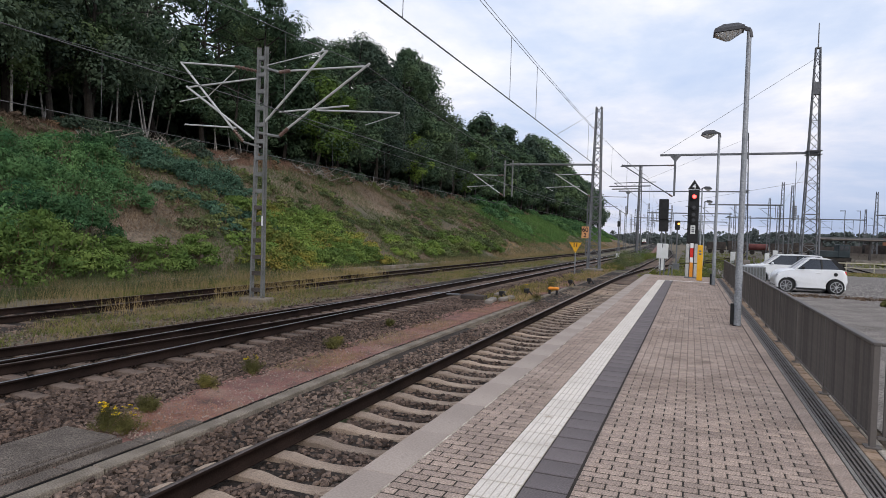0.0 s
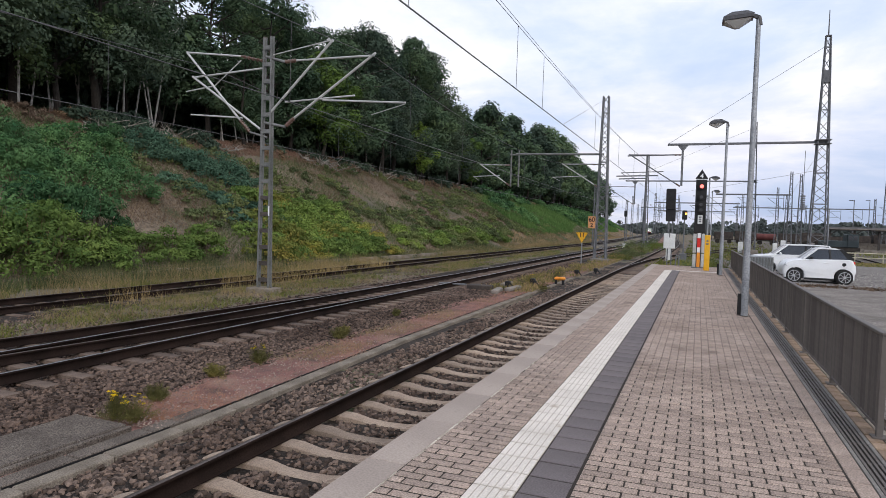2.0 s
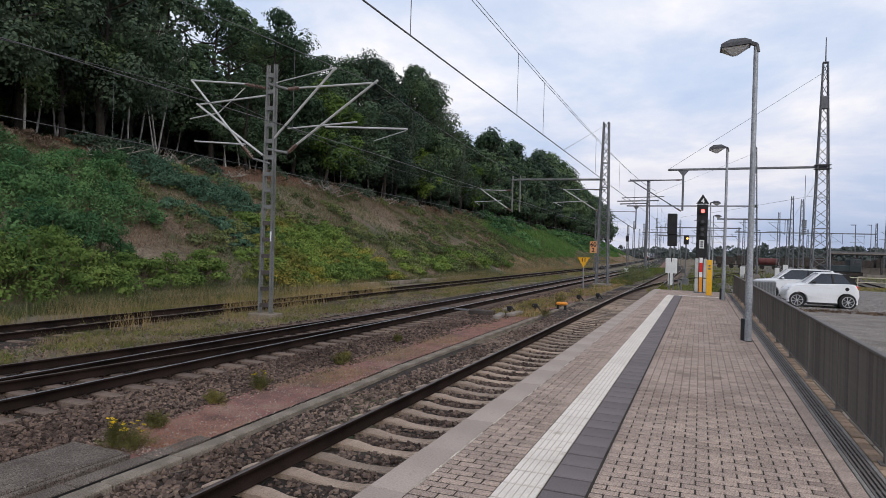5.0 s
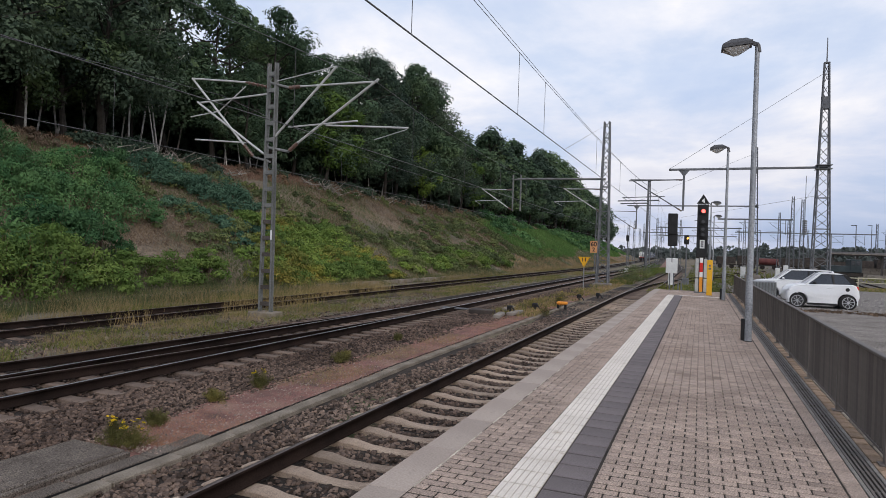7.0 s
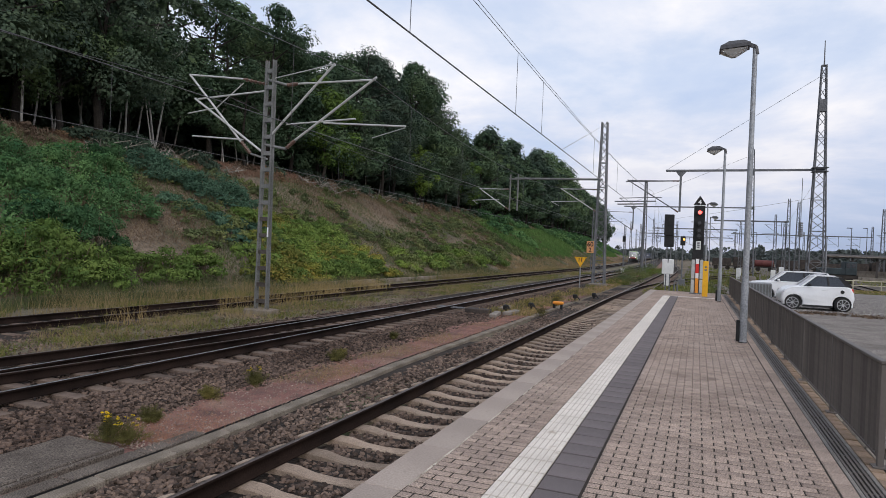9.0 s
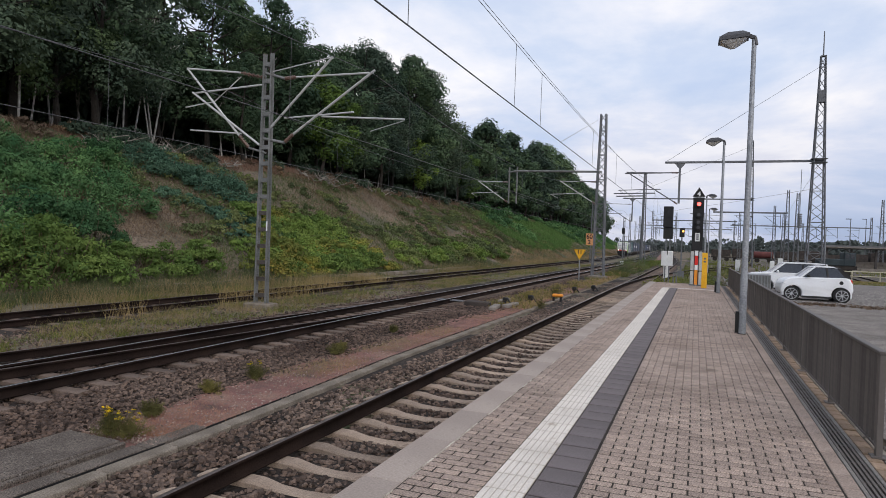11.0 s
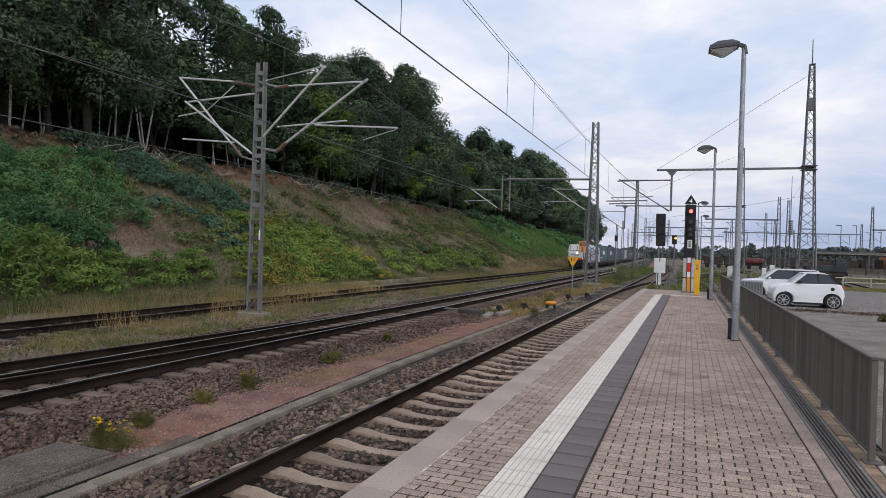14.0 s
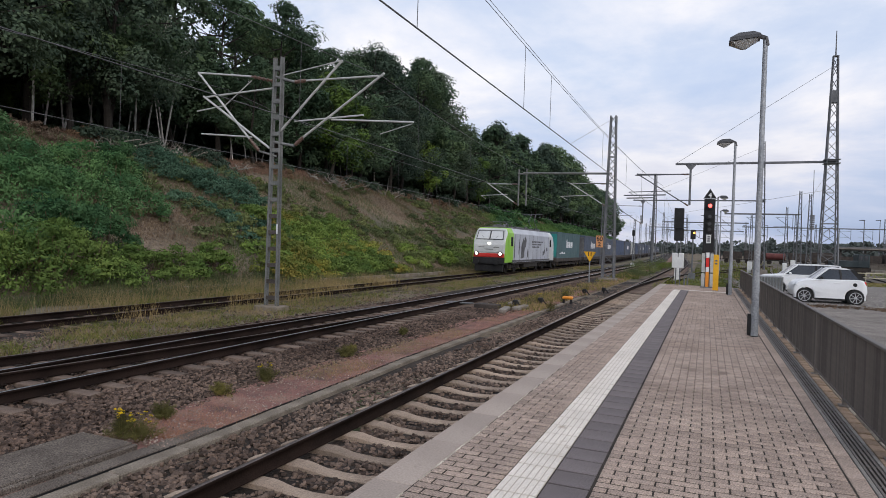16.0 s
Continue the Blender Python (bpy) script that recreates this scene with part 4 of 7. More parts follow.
# pale base colour holds both the blinds and a painted sky reflection
M["windscreen"] = material("windscreen", [(0.55, 0.57, 0.58), (0.62, 0.63, 0.64)], 0.1, 1.0, 10, 0.0, spec=0.7, amount=0.05)
LOCO, LOCO_LEN = build_loco()
WAGONS = []


def build_wagons():
    kinds = [build_wagon("teal", "teal_bright", 2), build_wagon("blue_grey", "roof_grey", 1), build_wagon("blue", "roof_grey", 0), build_wagon("loco_white", "roof_grey", 0)]
    order = [0, 1, 1, 2, 1, 3, 2, 1, 1, 2, 2, 1, 2, 1, 3, 1, 2, 2, 1, 1, 2]
    used = set()
    for k in order:
        wag, length = kinds[k]
        if k in used:
            wag = copy_thing(wag, Matrix.Identity(4))
        used.add(k)
        WAGONS.append(wag)


build_wagons()
WAGON_LEN = 17.5


def train_pose(back, t):
    """Where the vehicle whose front lies `back` metres behind the locomotive's stands at t seconds."""
    y = 50.45 + 27.0 * (16.0 - t) + back
    slope = float(swing(y + 0.5) - swing(y - 0.5))
    return pose(T3 + float(swing(y)), y, RAIL, 0, 0, -math.degrees(math.atan(slope)))


def motions():
    times = [i * 0.5 for i in range(33)]
    walk(LOCO, [(t, train_pose(0, t)) for t in times])
    for i, wag in enumerate(WAGONS):
        walk(wag, [(t, train_pose(LOCO_LEN + 0.5 + i * WAGON_LEN, t)) for t in times])
# ---- trees and plants
M["path_stone"] = material("path_stone", [(0.20, 0.14, 0.115), (0.34, 0.27, 0.23)], 0.9, 2.0, 40, 0.3, per="island", wide=0.4)
M["pink_grass"] = leaf_material("pink_grass", [(0.26, 0.15, 0.11), (0.36, 0.22, 0.16)], 2.0)

def make_tree(seed, height, spread, leaf, base_clear=0.35, clumps=60, per=100, size=0.12, trunk=0.32, bark="bark", label="", at=(0, 0, 0), puff=0.27):
    """A tapered trunk with crooked limbs; puffs of leaves sit at the limbs' ends and over a lumpy crown."""
    rng = np.random.default_rng(seed)
    tree = thing("tree", at, label, "tree", group="trees on the embankment")
    bm = bmesh.new()
    top = Vector((rng.normal(0, 0.5), rng.normal(0, 0.5), height * 0.86))
    mid = Vector((rng.normal(0, 0.35), rng.normal(0, 0.35), height * base_clear))
    rod(bm, (0, 0, -0.6), mid, trunk, trunk * 0.72, 9)
    rod(bm, mid, top, trunk * 0.72, trunk * 0.15, 7)
    ends = []
    limbs = 11
    for i in range(limbs):
        f = i / (limbs - 1)
        z = height * (base_clear * 0.9 + (0.9 - base_clear) * f * 0.85)
        a = i * 2.4 + rng.uniform(-0.4, 0.4)
        reach = spread * (0.55 + 0.45 * math.sin(math.pi * (0.2 + 0.75 * f))) * rng.uniform(0.65, 0.95)
        start = mid.lerp(top, max(0.0, (z - mid.z) / (top.z - mid.z))) if z > mid.z else Vector((0, 0, z))
        end = start + Vector((math.cos(a) * reach, math.sin(a) * reach, height * rng.uniform(0.04, 0.16)))
        knee = start.lerp(end, 0.5) + Vector((0, 0, rng.uniform(-0.3, 0.5)))
        rod(bm, start, knee, trunk * 0.34, trunk * 0.22, 6)
        rod(bm, knee, end, trunk * 0.22, 0.03, 5)
        ends += [end, end, knee]
        for _ in range(2):
            tip = knee + Vector(rng.normal(0, 1, 3)).normalized() * spread * 0.35 + Vector((0, 0, 0.6))
            rod(bm, knee, tip, trunk * 0.13, 0.02, 5)
            ends.append(tip)
    part("trunk", bm, bark, tree)
    centres = []
    crown0, crown1 = height * base_clear, height * (1 - 0.16 * spread / height)
    for i in range(clumps):
        if i < clumps * 0.45:
            e = ends[i % len(ends)]
            centres.append(np.array(e) + rng.normal(0, 1, 3) * np.array([0.10, 0.10, 0.06]) * spread)
            continue
        # over the outer crown: wide below the middle, domed on top
        f = rng.uniform(0, 1) ** 0.75
        z = crown0 + (crown1 - crown0) * f
        wide = spread * math.sqrt(max(0.02, 1 - abs(2 * f - 0.8) ** 2.2 / 1.35)) * 0.82
        a = rng.uniform(0, 6.28)
        q = wide * rng.uniform(0.55, 1.0)
        centres.append(np.array([math.cos(a) * q, math.sin(a) * q, z]))
    centres.append(np.array([top.x, top.y, crown1]))
    centres = np.array(centres)
    centres[:, 2] = np.clip(centres[:, 2], crown0, crown1)
    v, f = leaves(rng, centres, rng.uniform(0.7, 1.25, len(centres)) * puff * spread, per, size, 0.74, 0.7, 0.72, 0.24)
    raw("crown", v, f, leaf, tree)
    return tree


def plant_trees():
    rng = random.Random(21)
    oak = "broad dark green oak on the embankment edge"
    kinds = [
        make_tree(1, 15.5, 6.0, "oak_leaf_dark", 0.20, 48, 300, 0.128, 0.34, label=oak, at=(-41.5, 34, 0)),
        make_tree(2, 17.5, 5.4, "oak_leaf", 0.2, 46, 260, 0.135, 0.30, label="tall green deciduous tree on the embankment edge", at=(-42, 55, 0)),
        make_tree(3, 14.0, 5.2, "oak_leaf", 0.14, 44, 190, 0.16, 0.28, label="rounded green tree at the wood's edge", at=(-41, 70, 0)),
        make_tree(4, 12.5, 3.6, "oak_leaf_light", 0.2, 34, 180, 0.13, 0.22, label="light yellow-green tree at the wood's edge", at=(-39.5, 60.5, 0)),
        make_tree(5, 18.5, 5.6, "oak_leaf_dark", 0.22, 46, 260, 0.138, 0.30, label="tall dark tree in the wood", at=(-48, 42, 0)),
        make_tree(6, 10.5, 2.2, "oak_leaf", 0.5, 26, 70, 0.10, 0.075, "birch", label="slender birch with a pale trunk", at=(-45, 33, 0), puff=0.3),
        make_tree(7, 15.5, 5.8, "oak_leaf", 0.16, 44, 90, 0.27, 0.32, label="green deciduous tree further along the embankment", at=(-43, 140, 0)),
        make_tree(8, 16.5, 5.6, "oak_leaf_dark", 0.18, 44, 90, 0.27, 0.32, label="dark deciduous tree further along the embankment", at=(-45, 148, 0)),
    ]
    for k in kinds:
        x, y = k.location.x, k.location.y
        k.matrix_basis = pose(x, y, float(ground_z(x, y)))
    tall = (15.5, 17.5, 14.0, 12.5, 18.5, 10.5, 15.5, 16.5)
    # how high the wood's crowns reach over the railway land, by how far along the line they stand
    line_y = (0, 40, 60, 71, 81, 95, 104, 110, 117, 125, 137, 163, 171, 188, 230, 238, 316, 400)
    line_z = (29.0, 28.5, 26.2, 26.4, 29.6, 32.8, 31.8, 27.4, 25.0, 25.0, 29.2, 30.0, 25.6, 33.2, 33.4, 28.8, 28.5, 16)
    spots = []
    y = 10.0
    while y < 396:
        for depth, kinds_here, lo, hi in ((-41.2, (0, 2, 2, 0, 1), 0.62, 0.86), (-46.0, (4, 1, 0, 4), 0.90, 1.0), (-53.0, (4, 1), 0.86, 0.97)):
            if depth < -50 and y > 170:
                continue
            if depth > -42 and y < 44 and rng.random() < 0.55:
                continue
            x, yy = depth + rng.uniform(-1.5, 1.5), y + rng.uniform(0, 4)
            gx = x + float(swing(yy))
            z = 1.7 + (float(np.interp(yy * 46.0 / -gx, line_y, line_z)) - 1.7) * -gx / 46.0
            h = z - float(ground_z(gx, yy)) + 0.4
            k = rng.choice(kinds_here)
            if yy < 48 and depth > -50:
                k = rng.choice((0, 4, 1))
                lo = max(lo, 0.85)
            spots.append((x, yy, k, h * rng.uniform(lo, hi)))
        y += 6.4 if y < 150 else 8.5
    # single crowns that stand out of the skyline
    for yy, k, deep in ((62, 1, -44), (80, 4, -44.5), (95, 1, -44.5), (101, 4, -45), (138, 1, -45), (160, 4, -45), (190, 1, -45), (214, 4, -45), (231, 1, -45)):
        z = 1.7 + (float(np.interp(yy * 46.0 / -(deep + float(swing(yy))), line_y, line_z)) - 1.7) * -(deep + float(swing(yy))) / 46.0
        spots.append((deep, yy, k, z - float(ground_z(deep + float(swing(yy)), yy)) + 0.7))
    for yy, h in ((66, 10.5), (88, 9.5), (112, 10.0)):
        spots.append((-39.8, yy, 3, h))
    y = 6.0
    while y < 80:
        for deep in (-60.0, -66.0):
            spots.append((deep + rng.uniform(-2, 2), y + rng.uniform(-1, 1), 4, rng.uniform(12, 15)))
        y += 5.2
    # light-leaved trees added so their colour stands in for sunlit foliage inside
    for x, y, h in ((-48.5, 25.0, 8.5), (-49.5, 28.5, 7.0), (-47.5, 21.5, 8.0), (-50.0, 33.0, 6.5)):
        spots.append((x, y, 3, h))
    for i in range(60):
        spots.append((-42.5 - rng.uniform(0, 9), rng.uniform(14, 84), 5, rng.uniform(9, 13)))
    for x, y, k, h in spots:
        if (y > 118 or x < -50) and k != 5:
            k = 6 + (k + int(y)) % 2
        gx = x + float(swing(y))
        m = pose(gx, y, float(ground_z(gx, y)) - 0.2, 0, 0, rng.uniform(0, 360)) @ Matrix.Scale(h / tall[k], 4)
        copy_thing(kinds[k], m)


plant_trees()


def shrub_patch(name, label, mat, spots, count, size, flat=0.6, leafy=46, group="shrubs on the embankment", stems="brush", puff=0.42):
    """Shrubs: stems with mounded puffs of leaves, each an object of its own; spots: x, y, radius, height."""
    for i, (x, y, r, h) in enumerate(spots):
        rng = np.random.default_rng(int(abs(x) * 131 + y * 17))
        z = float(ground_z(x, y))
        bush = thing(name, (x, y, z), label, "shrub", group=group)
        bm = bmesh.new()
        for k in range(9):
            a, q = rng.uniform(0, 6.28), r * rng.uniform(0.15, 0.9)
            tip = (math.cos(a) * q, math.sin(a) * q, float(ground_z(x + math.cos(a) * q, y + math.sin(a) * q)) - z + h * rng.uniform(0.5, 0.85))
            rod(bm, (tip[0] * 0.5, tip[1] * 0.5, float(ground_z(x + tip[0] * 0.5, y + tip[1] * 0.5)) - z - 0.1), tip, 0.02, 0.008, 4)
        tagged(part("stem", bm, stems, bush), kind="stuff")
        a = rng.uniform(0, 6.28, count)
        q = r * np.sqrt(rng.uniform(0, 1, count))
        px, py = np.cos(a) * q, np.sin(a) * q
        ph = h * (1 - 0.6 * (q / r) ** 2) * rng.uniform(0.4, 0.95, count)
        pz = ground_z(x + px, y + py) - z + ph
        v, f = leaves(rng, np.stack([px, py, pz], 1), rng.uniform(0.6, 1.3, count) * puff * min(r, h * 1.3), leafy, size, flat, 0.42, 0.6, 0.32, 0.3)
        raw("foliage", v, f, mat, bush)


def plant_shrubs():
    rng = random.Random(4)
    # the big robinia thicket on the slope: mounds with dark hollows between them
    s = []
    for x in np.arange(-35.2, -24.4, 2.8):
        for y in np.arange(0.48 * -x, 0.88 * -x, 2.9):
            if rng.random() < 0.92:
                s.append((x + rng.uniform(-0.9, 0.9), y + rng.uniform(-0.9, 0.9), rng.uniform(1.3, 2.1), rng.uniform(1.6, 3.0)))
    shrub_patch("robinia_thicket", "dense green robinia thicket on the slope", "robinia", s, 24, 0.085, 0.6, 190)
    s = [(-35.0 + k * 0.42 + rng.uniform(-0.6, 0.6), 33.0 + k * 0.62 + rng.uniform(-0.6, 0.6), rng.uniform(1.2, 1.7), rng.uniform(1.2, 1.9)) for k in range(9)]
    shrub_patch("robinia_thicket", "bluish-green young robinia on the slope", "robinia_blue", s, 20, 0.085, 0.6, 140)
    # knotweed at the foot of the slope, yellowing
    s = []
    for y in np.arange(9, 19.5, 1.5):
        s.append((-23.6 + rng.uniform(-0.4, 0.4), y, rng.uniform(1.3, 1.7), rng.uniform(1.9, 2.6)))
    for y in np.arange(19.5, 27, 2.1):
        s.append((-24.0 + rng.uniform(-0.6, 0.6), y, rng.uniform(0.9, 1.3), rng.uniform(1.0, 1.6)))
    shrub_patch("knotweed", "bright green knotweed at the foot of the slope", "knot_green", s, 22, 0.085, 0.5, 130)
    s = []
    for y in np.arange(31, 46, 1.9):
        for x in (-22.8, -24.6, -26.6, -28.6):
            if x < -26 and y > 41:
                continue
            s.append((x + rng.uniform(-0.5, 0.5), y + rng.uniform(-0.6, 0.6) + (-23.3 - x) * 0.9, rng.uniform(1.2, 1.7), rng.uniform(1.0, 1.7)))
    rng.shuffle(s)
    shrub_patch("knotweed", "yellow-green knotweed turning to autumn colours", "knot_yellow", s[::3], 22, 0.10, 0.45, 95)
    shrub_patch("knotweed", "bright green knotweed at the foot of the slope", "knot_green", s[1::3] + s[2::3], 22, 0.10, 0.45, 95)
    s = [(-26 - rng.uniform(0, 5), 29 + rng.uniform(0, 9), rng.uniform(0.7, 1.2), rng.uniform(0.4, 0.8)) for k in range(12)]
    shrub_patch("bramble", "dark green bramble between the thickets", "robinia_blue", s, 18, 0.10, 0.5, 60)
    # dark bramble and bindweed along the foot further on
    s = [(-23.2 - rng.uniform(0, 3.2), 50 + k * 1.25 + rng.uniform(-0.5, 0.5), rng.uniform(1.0, 1.6), rng.uniform(0.8, 1.5)) for k in range(26)]
    shrub_patch("bramble", "green bramble at the foot of the slope", "knot_green", s[::2], 18, 0.12, 0.55, 80)
    shrub_patch("bramble", "grey-green bindweed over low brush", "scrub", s[1::2], 18, 0.12, 0.55, 80)
    # scattered scrub up the slope and along it
    s = []
    for k in range(190):
        y = rng.uniform(26, 130)
        s.append((-25 - rng.uniform(0, 13) + float(swing(y)), y, rng.uniform(0.6, 1.4), rng.uniform(0.4, 0.9)))
    shrub_patch("scrub", "low grey-green scrub on the dry slope", "scrub", s, 12, 0.11, 0.55, 44)
    s = []
    for k in range(46):
        y = rng.uniform(110, 330)
        s.append((-29 - rng.uniform(0, 9) + float(swing(y)), y, rng.uniform(1.8, 3.2), rng.uniform(1.2, 2.2)))
    shrub_patch("green_thicket", "fresh green thicket covering the far slope", "robinia", s, 22, 0.24, 0.6, 70)
    s = []
    for k in range(60):
        y = rng.uniform(14, 150)
        s.append((-38.5 - rng.uniform(0, 2.5) + float(swing(y)), y, rng.uniform(0.9, 1.8), rng.uniform(0.7, 1.6)))
    back = [(-52.0 + rng.uniform(-2, 2), y, rng.uniform(2.0, 3.0), rng.uniform(1.6, 3.0)) for y in np.arange(8, 64, 4.0)]
    shrub_patch("undergrowth", "low dark hazel inside the wood", "oak_leaf_dark", back, 20, 0.22, 0.7, 70)
    back = [(-50.0 + rng.uniform(-2.5, 2.5) + float(swing(y)), y, rng.uniform(3.0, 4.2), rng.uniform(4.0, 6.5)) for y in np.arange(62, 340, 4.4)]
    shrub_patch("undergrowth", "tall dark hazel thicket inside the wood", "oak_leaf_dark", back, 22, 0.5, 0.8, 40)
    back = [(-58.0 + rng.uniform(-2.5, 2.5) + float(swing(y)), y, rng.uniform(3.6, 4.8), rng.uniform(6.0, 9.0)) for y in np.arange(8, 340, 5.0)]
    shrub_patch("undergrowth", "tall dark hazel thicket inside the wood", "oak_leaf_dark", back, 22, 0.7, 0.8, 36)
    shrub_patch("undergrowth", "dark brushwood at the edge of the wood", "oak_leaf_dark", s[::2], 16, 0.13, 0.6, 70)
    shrub_patch("undergrowth", "reddish-brown dry fern at the edge of the wood", "brush", [(x, y, r, h * 0.55) for x, y, r, h in s[1::2]], 14, 0.10, 0.6, 70)


plant_shrubs()


def grass(name, mat, n, xr, yr, height, width, label, seed, keep=None, power=1.6, lean=0.35):
    rng = np.random.default_rng(seed)
    y = yr[0] + (yr[1] - yr[0]) * rng.uniform(0, 1, n) ** power
    x = rng.uniform(xr[0], xr[1], n)
    if keep is not None:
        ok = keep(x, y, rng.uniform(0, 1, n))
        x, y = x[ok], y[ok]
    x = x + swing(y)
    pts = np.stack([x, y, np.where(x < -21.0, ground_z(x, y), np.maximum(ground_z(x, y), SOIL + 0.03))], 1)
    v, f = blades(rng, pts, height, width, lean)
    tagged(raw(name, v, f, mat), label, "grass", kind="stuff")


def tufty(freq, level):
    return lambda x, y, r: (np.sin(x * freq + 2 * np.sin(y * freq * 0.6)) * np.sin(y * freq * 0.83 + 1.3 * np.sin(x * freq * 0.9)) + 0.5 * r) > level


def plant_grass():
    grass("dry_grass", "dry_grass", 42000, (-21.9, -18.2), (8, 130), 0.70, 0.006, "tall dry grass beside the far track", 1, tufty(0.9, 0.40), 1.6, 0.3)
    grass("dry_grass", "dry_grass", 26000, (-15.8, -12.9), (5, 90), 0.34, 0.005, "dry grass between the tracks", 2, tufty(1.3, 0.45), 1.5, 0.5)
    grass("green_grass", "green_grass", 34000, (-15.8, -13.0), (4, 90), 0.19, 0.008, "green grass between the tracks", 3, tufty(1.2, 0.22), 1.5, 0.6)
    grass("green_grass", "green_grass", 40000, (-22.5, -18.4), (8, 130), 0.26, 0.009, "green grass at the foot of the slope", 4, tufty(0.8, 0.3), 1.6, 0.5)
    grass("dry_grass", "dry_grass", 9000, (-18.9, -15.3), (8, 34), 0.8, 0.005, "tall dry stalks growing in the far track", 43, tufty(0.7, 0.62), 1.2, 0.22)
    grass("green_grass", "green_grass", 6000, (-18.8, -15.3), (6, 60), 0.22, 0.008, "green grass growing in the far track", 44, tufty(0.8, 0.2), 1.3, 0.5)
    grass("verge_weeds", "scrub", 26000, (-23.0, -20.2), (9, 70), 0.55, 0.011, "grey-green weeds along the cable duct", 45, tufty(0.8, 0.12), 1.4, 0.35)
    grass("slope_grass", "slope_dry", 130000, (-39, -22), (12, 170), 0.30, 0.012, "dry grass on the slope", 5, tufty(0.35, 0.05), 1.35, 0.7)
    grass("slope_herbs", "scrub", 150000, (-39, -22), (12, 220), 0.34, 0.018, "grey-green herbs on the slope", 6, tufty(0.45, -0.08), 1.35, 0.6)
    grass("slope_brush", "brush", 90000, (-40.5, -27), (16, 160), 0.34, 0.014, "brown dry brushwood on the slope", 7, tufty(0.22, 0.05), 1.35, 0.6)
    grass("wood_grass", "pink_grass", 40000, (-45, -38), (14, 70), 0.42, 0.012, "reddish dry grass at the wood's edge", 71, tufty(0.3, -0.2), 1.0, 0.5)
    grass("path_grass", "dry_grass", 15000, (-7.4, -6.45), (9, 38), 0.10, 0.003, "sparse dry grass on the gravel path", 18, tufty(1.3, 0.45), 1.4, 0.6)
    grass("pink_grass", "pink_grass", 26000, (-7.3, -6.1), (6.2, 32), 0.075, 0.0022, "sparse reddish grass on the gravel path", 8, tufty(0.9, -0.2))
    grass("weeds", "green_grass", 6000, (-8.4, -6.2), (25, 75), 0.2, 0.010, "weeds on the gravel beside the signal", 9, tufty(0.7, 0.0), 1.2)
    grass("weeds", "dry_grass", 6000, (-8.4, -6.1), (25, 70), 0.28, 0.008, "dry weeds on the gravel", 10, tufty(0.7, 0.15), 1.2)
    grass("weeds", "green_grass", 7000, (-8.2, -5.6), (58, 140), 0.4, 0.02, "rank grass beyond the platform", 11, tufty(0.4, 0.0), 1.2)


def far_slope():
    grass("slope_green", "fresh_green", 60000, (-37, -25.5), (105, 350), 0.75, 0.075, "fresh green growth on the far slope", 31, lambda x, y, r: (x < -24 - 4.5 * np.sin(y * 0.045) - 2.5 * r), 1.15)
    grass("slope_straw", "slope_dry", 14000, (-26, -20.5), (75, 300), 0.4, 0.035, "straw-coloured grass at the foot of the far slope", 32, tufty(0.25, -0.1), 1.15)


M["fresh_green"] = leaf_material("fresh_green", [(0.075, 0.15, 0.045), (0.13, 0.22, 0.07)], 0.2)
plant_grass()
far_slope()


M["stone_rust"] = material("stone_rust", [(0.068, 0.047, 0.038), (0.140, 0.101, 0.082)], 0.9, 0.6, 40, 0.4, per="island", wide=0.75, spec=0.2)


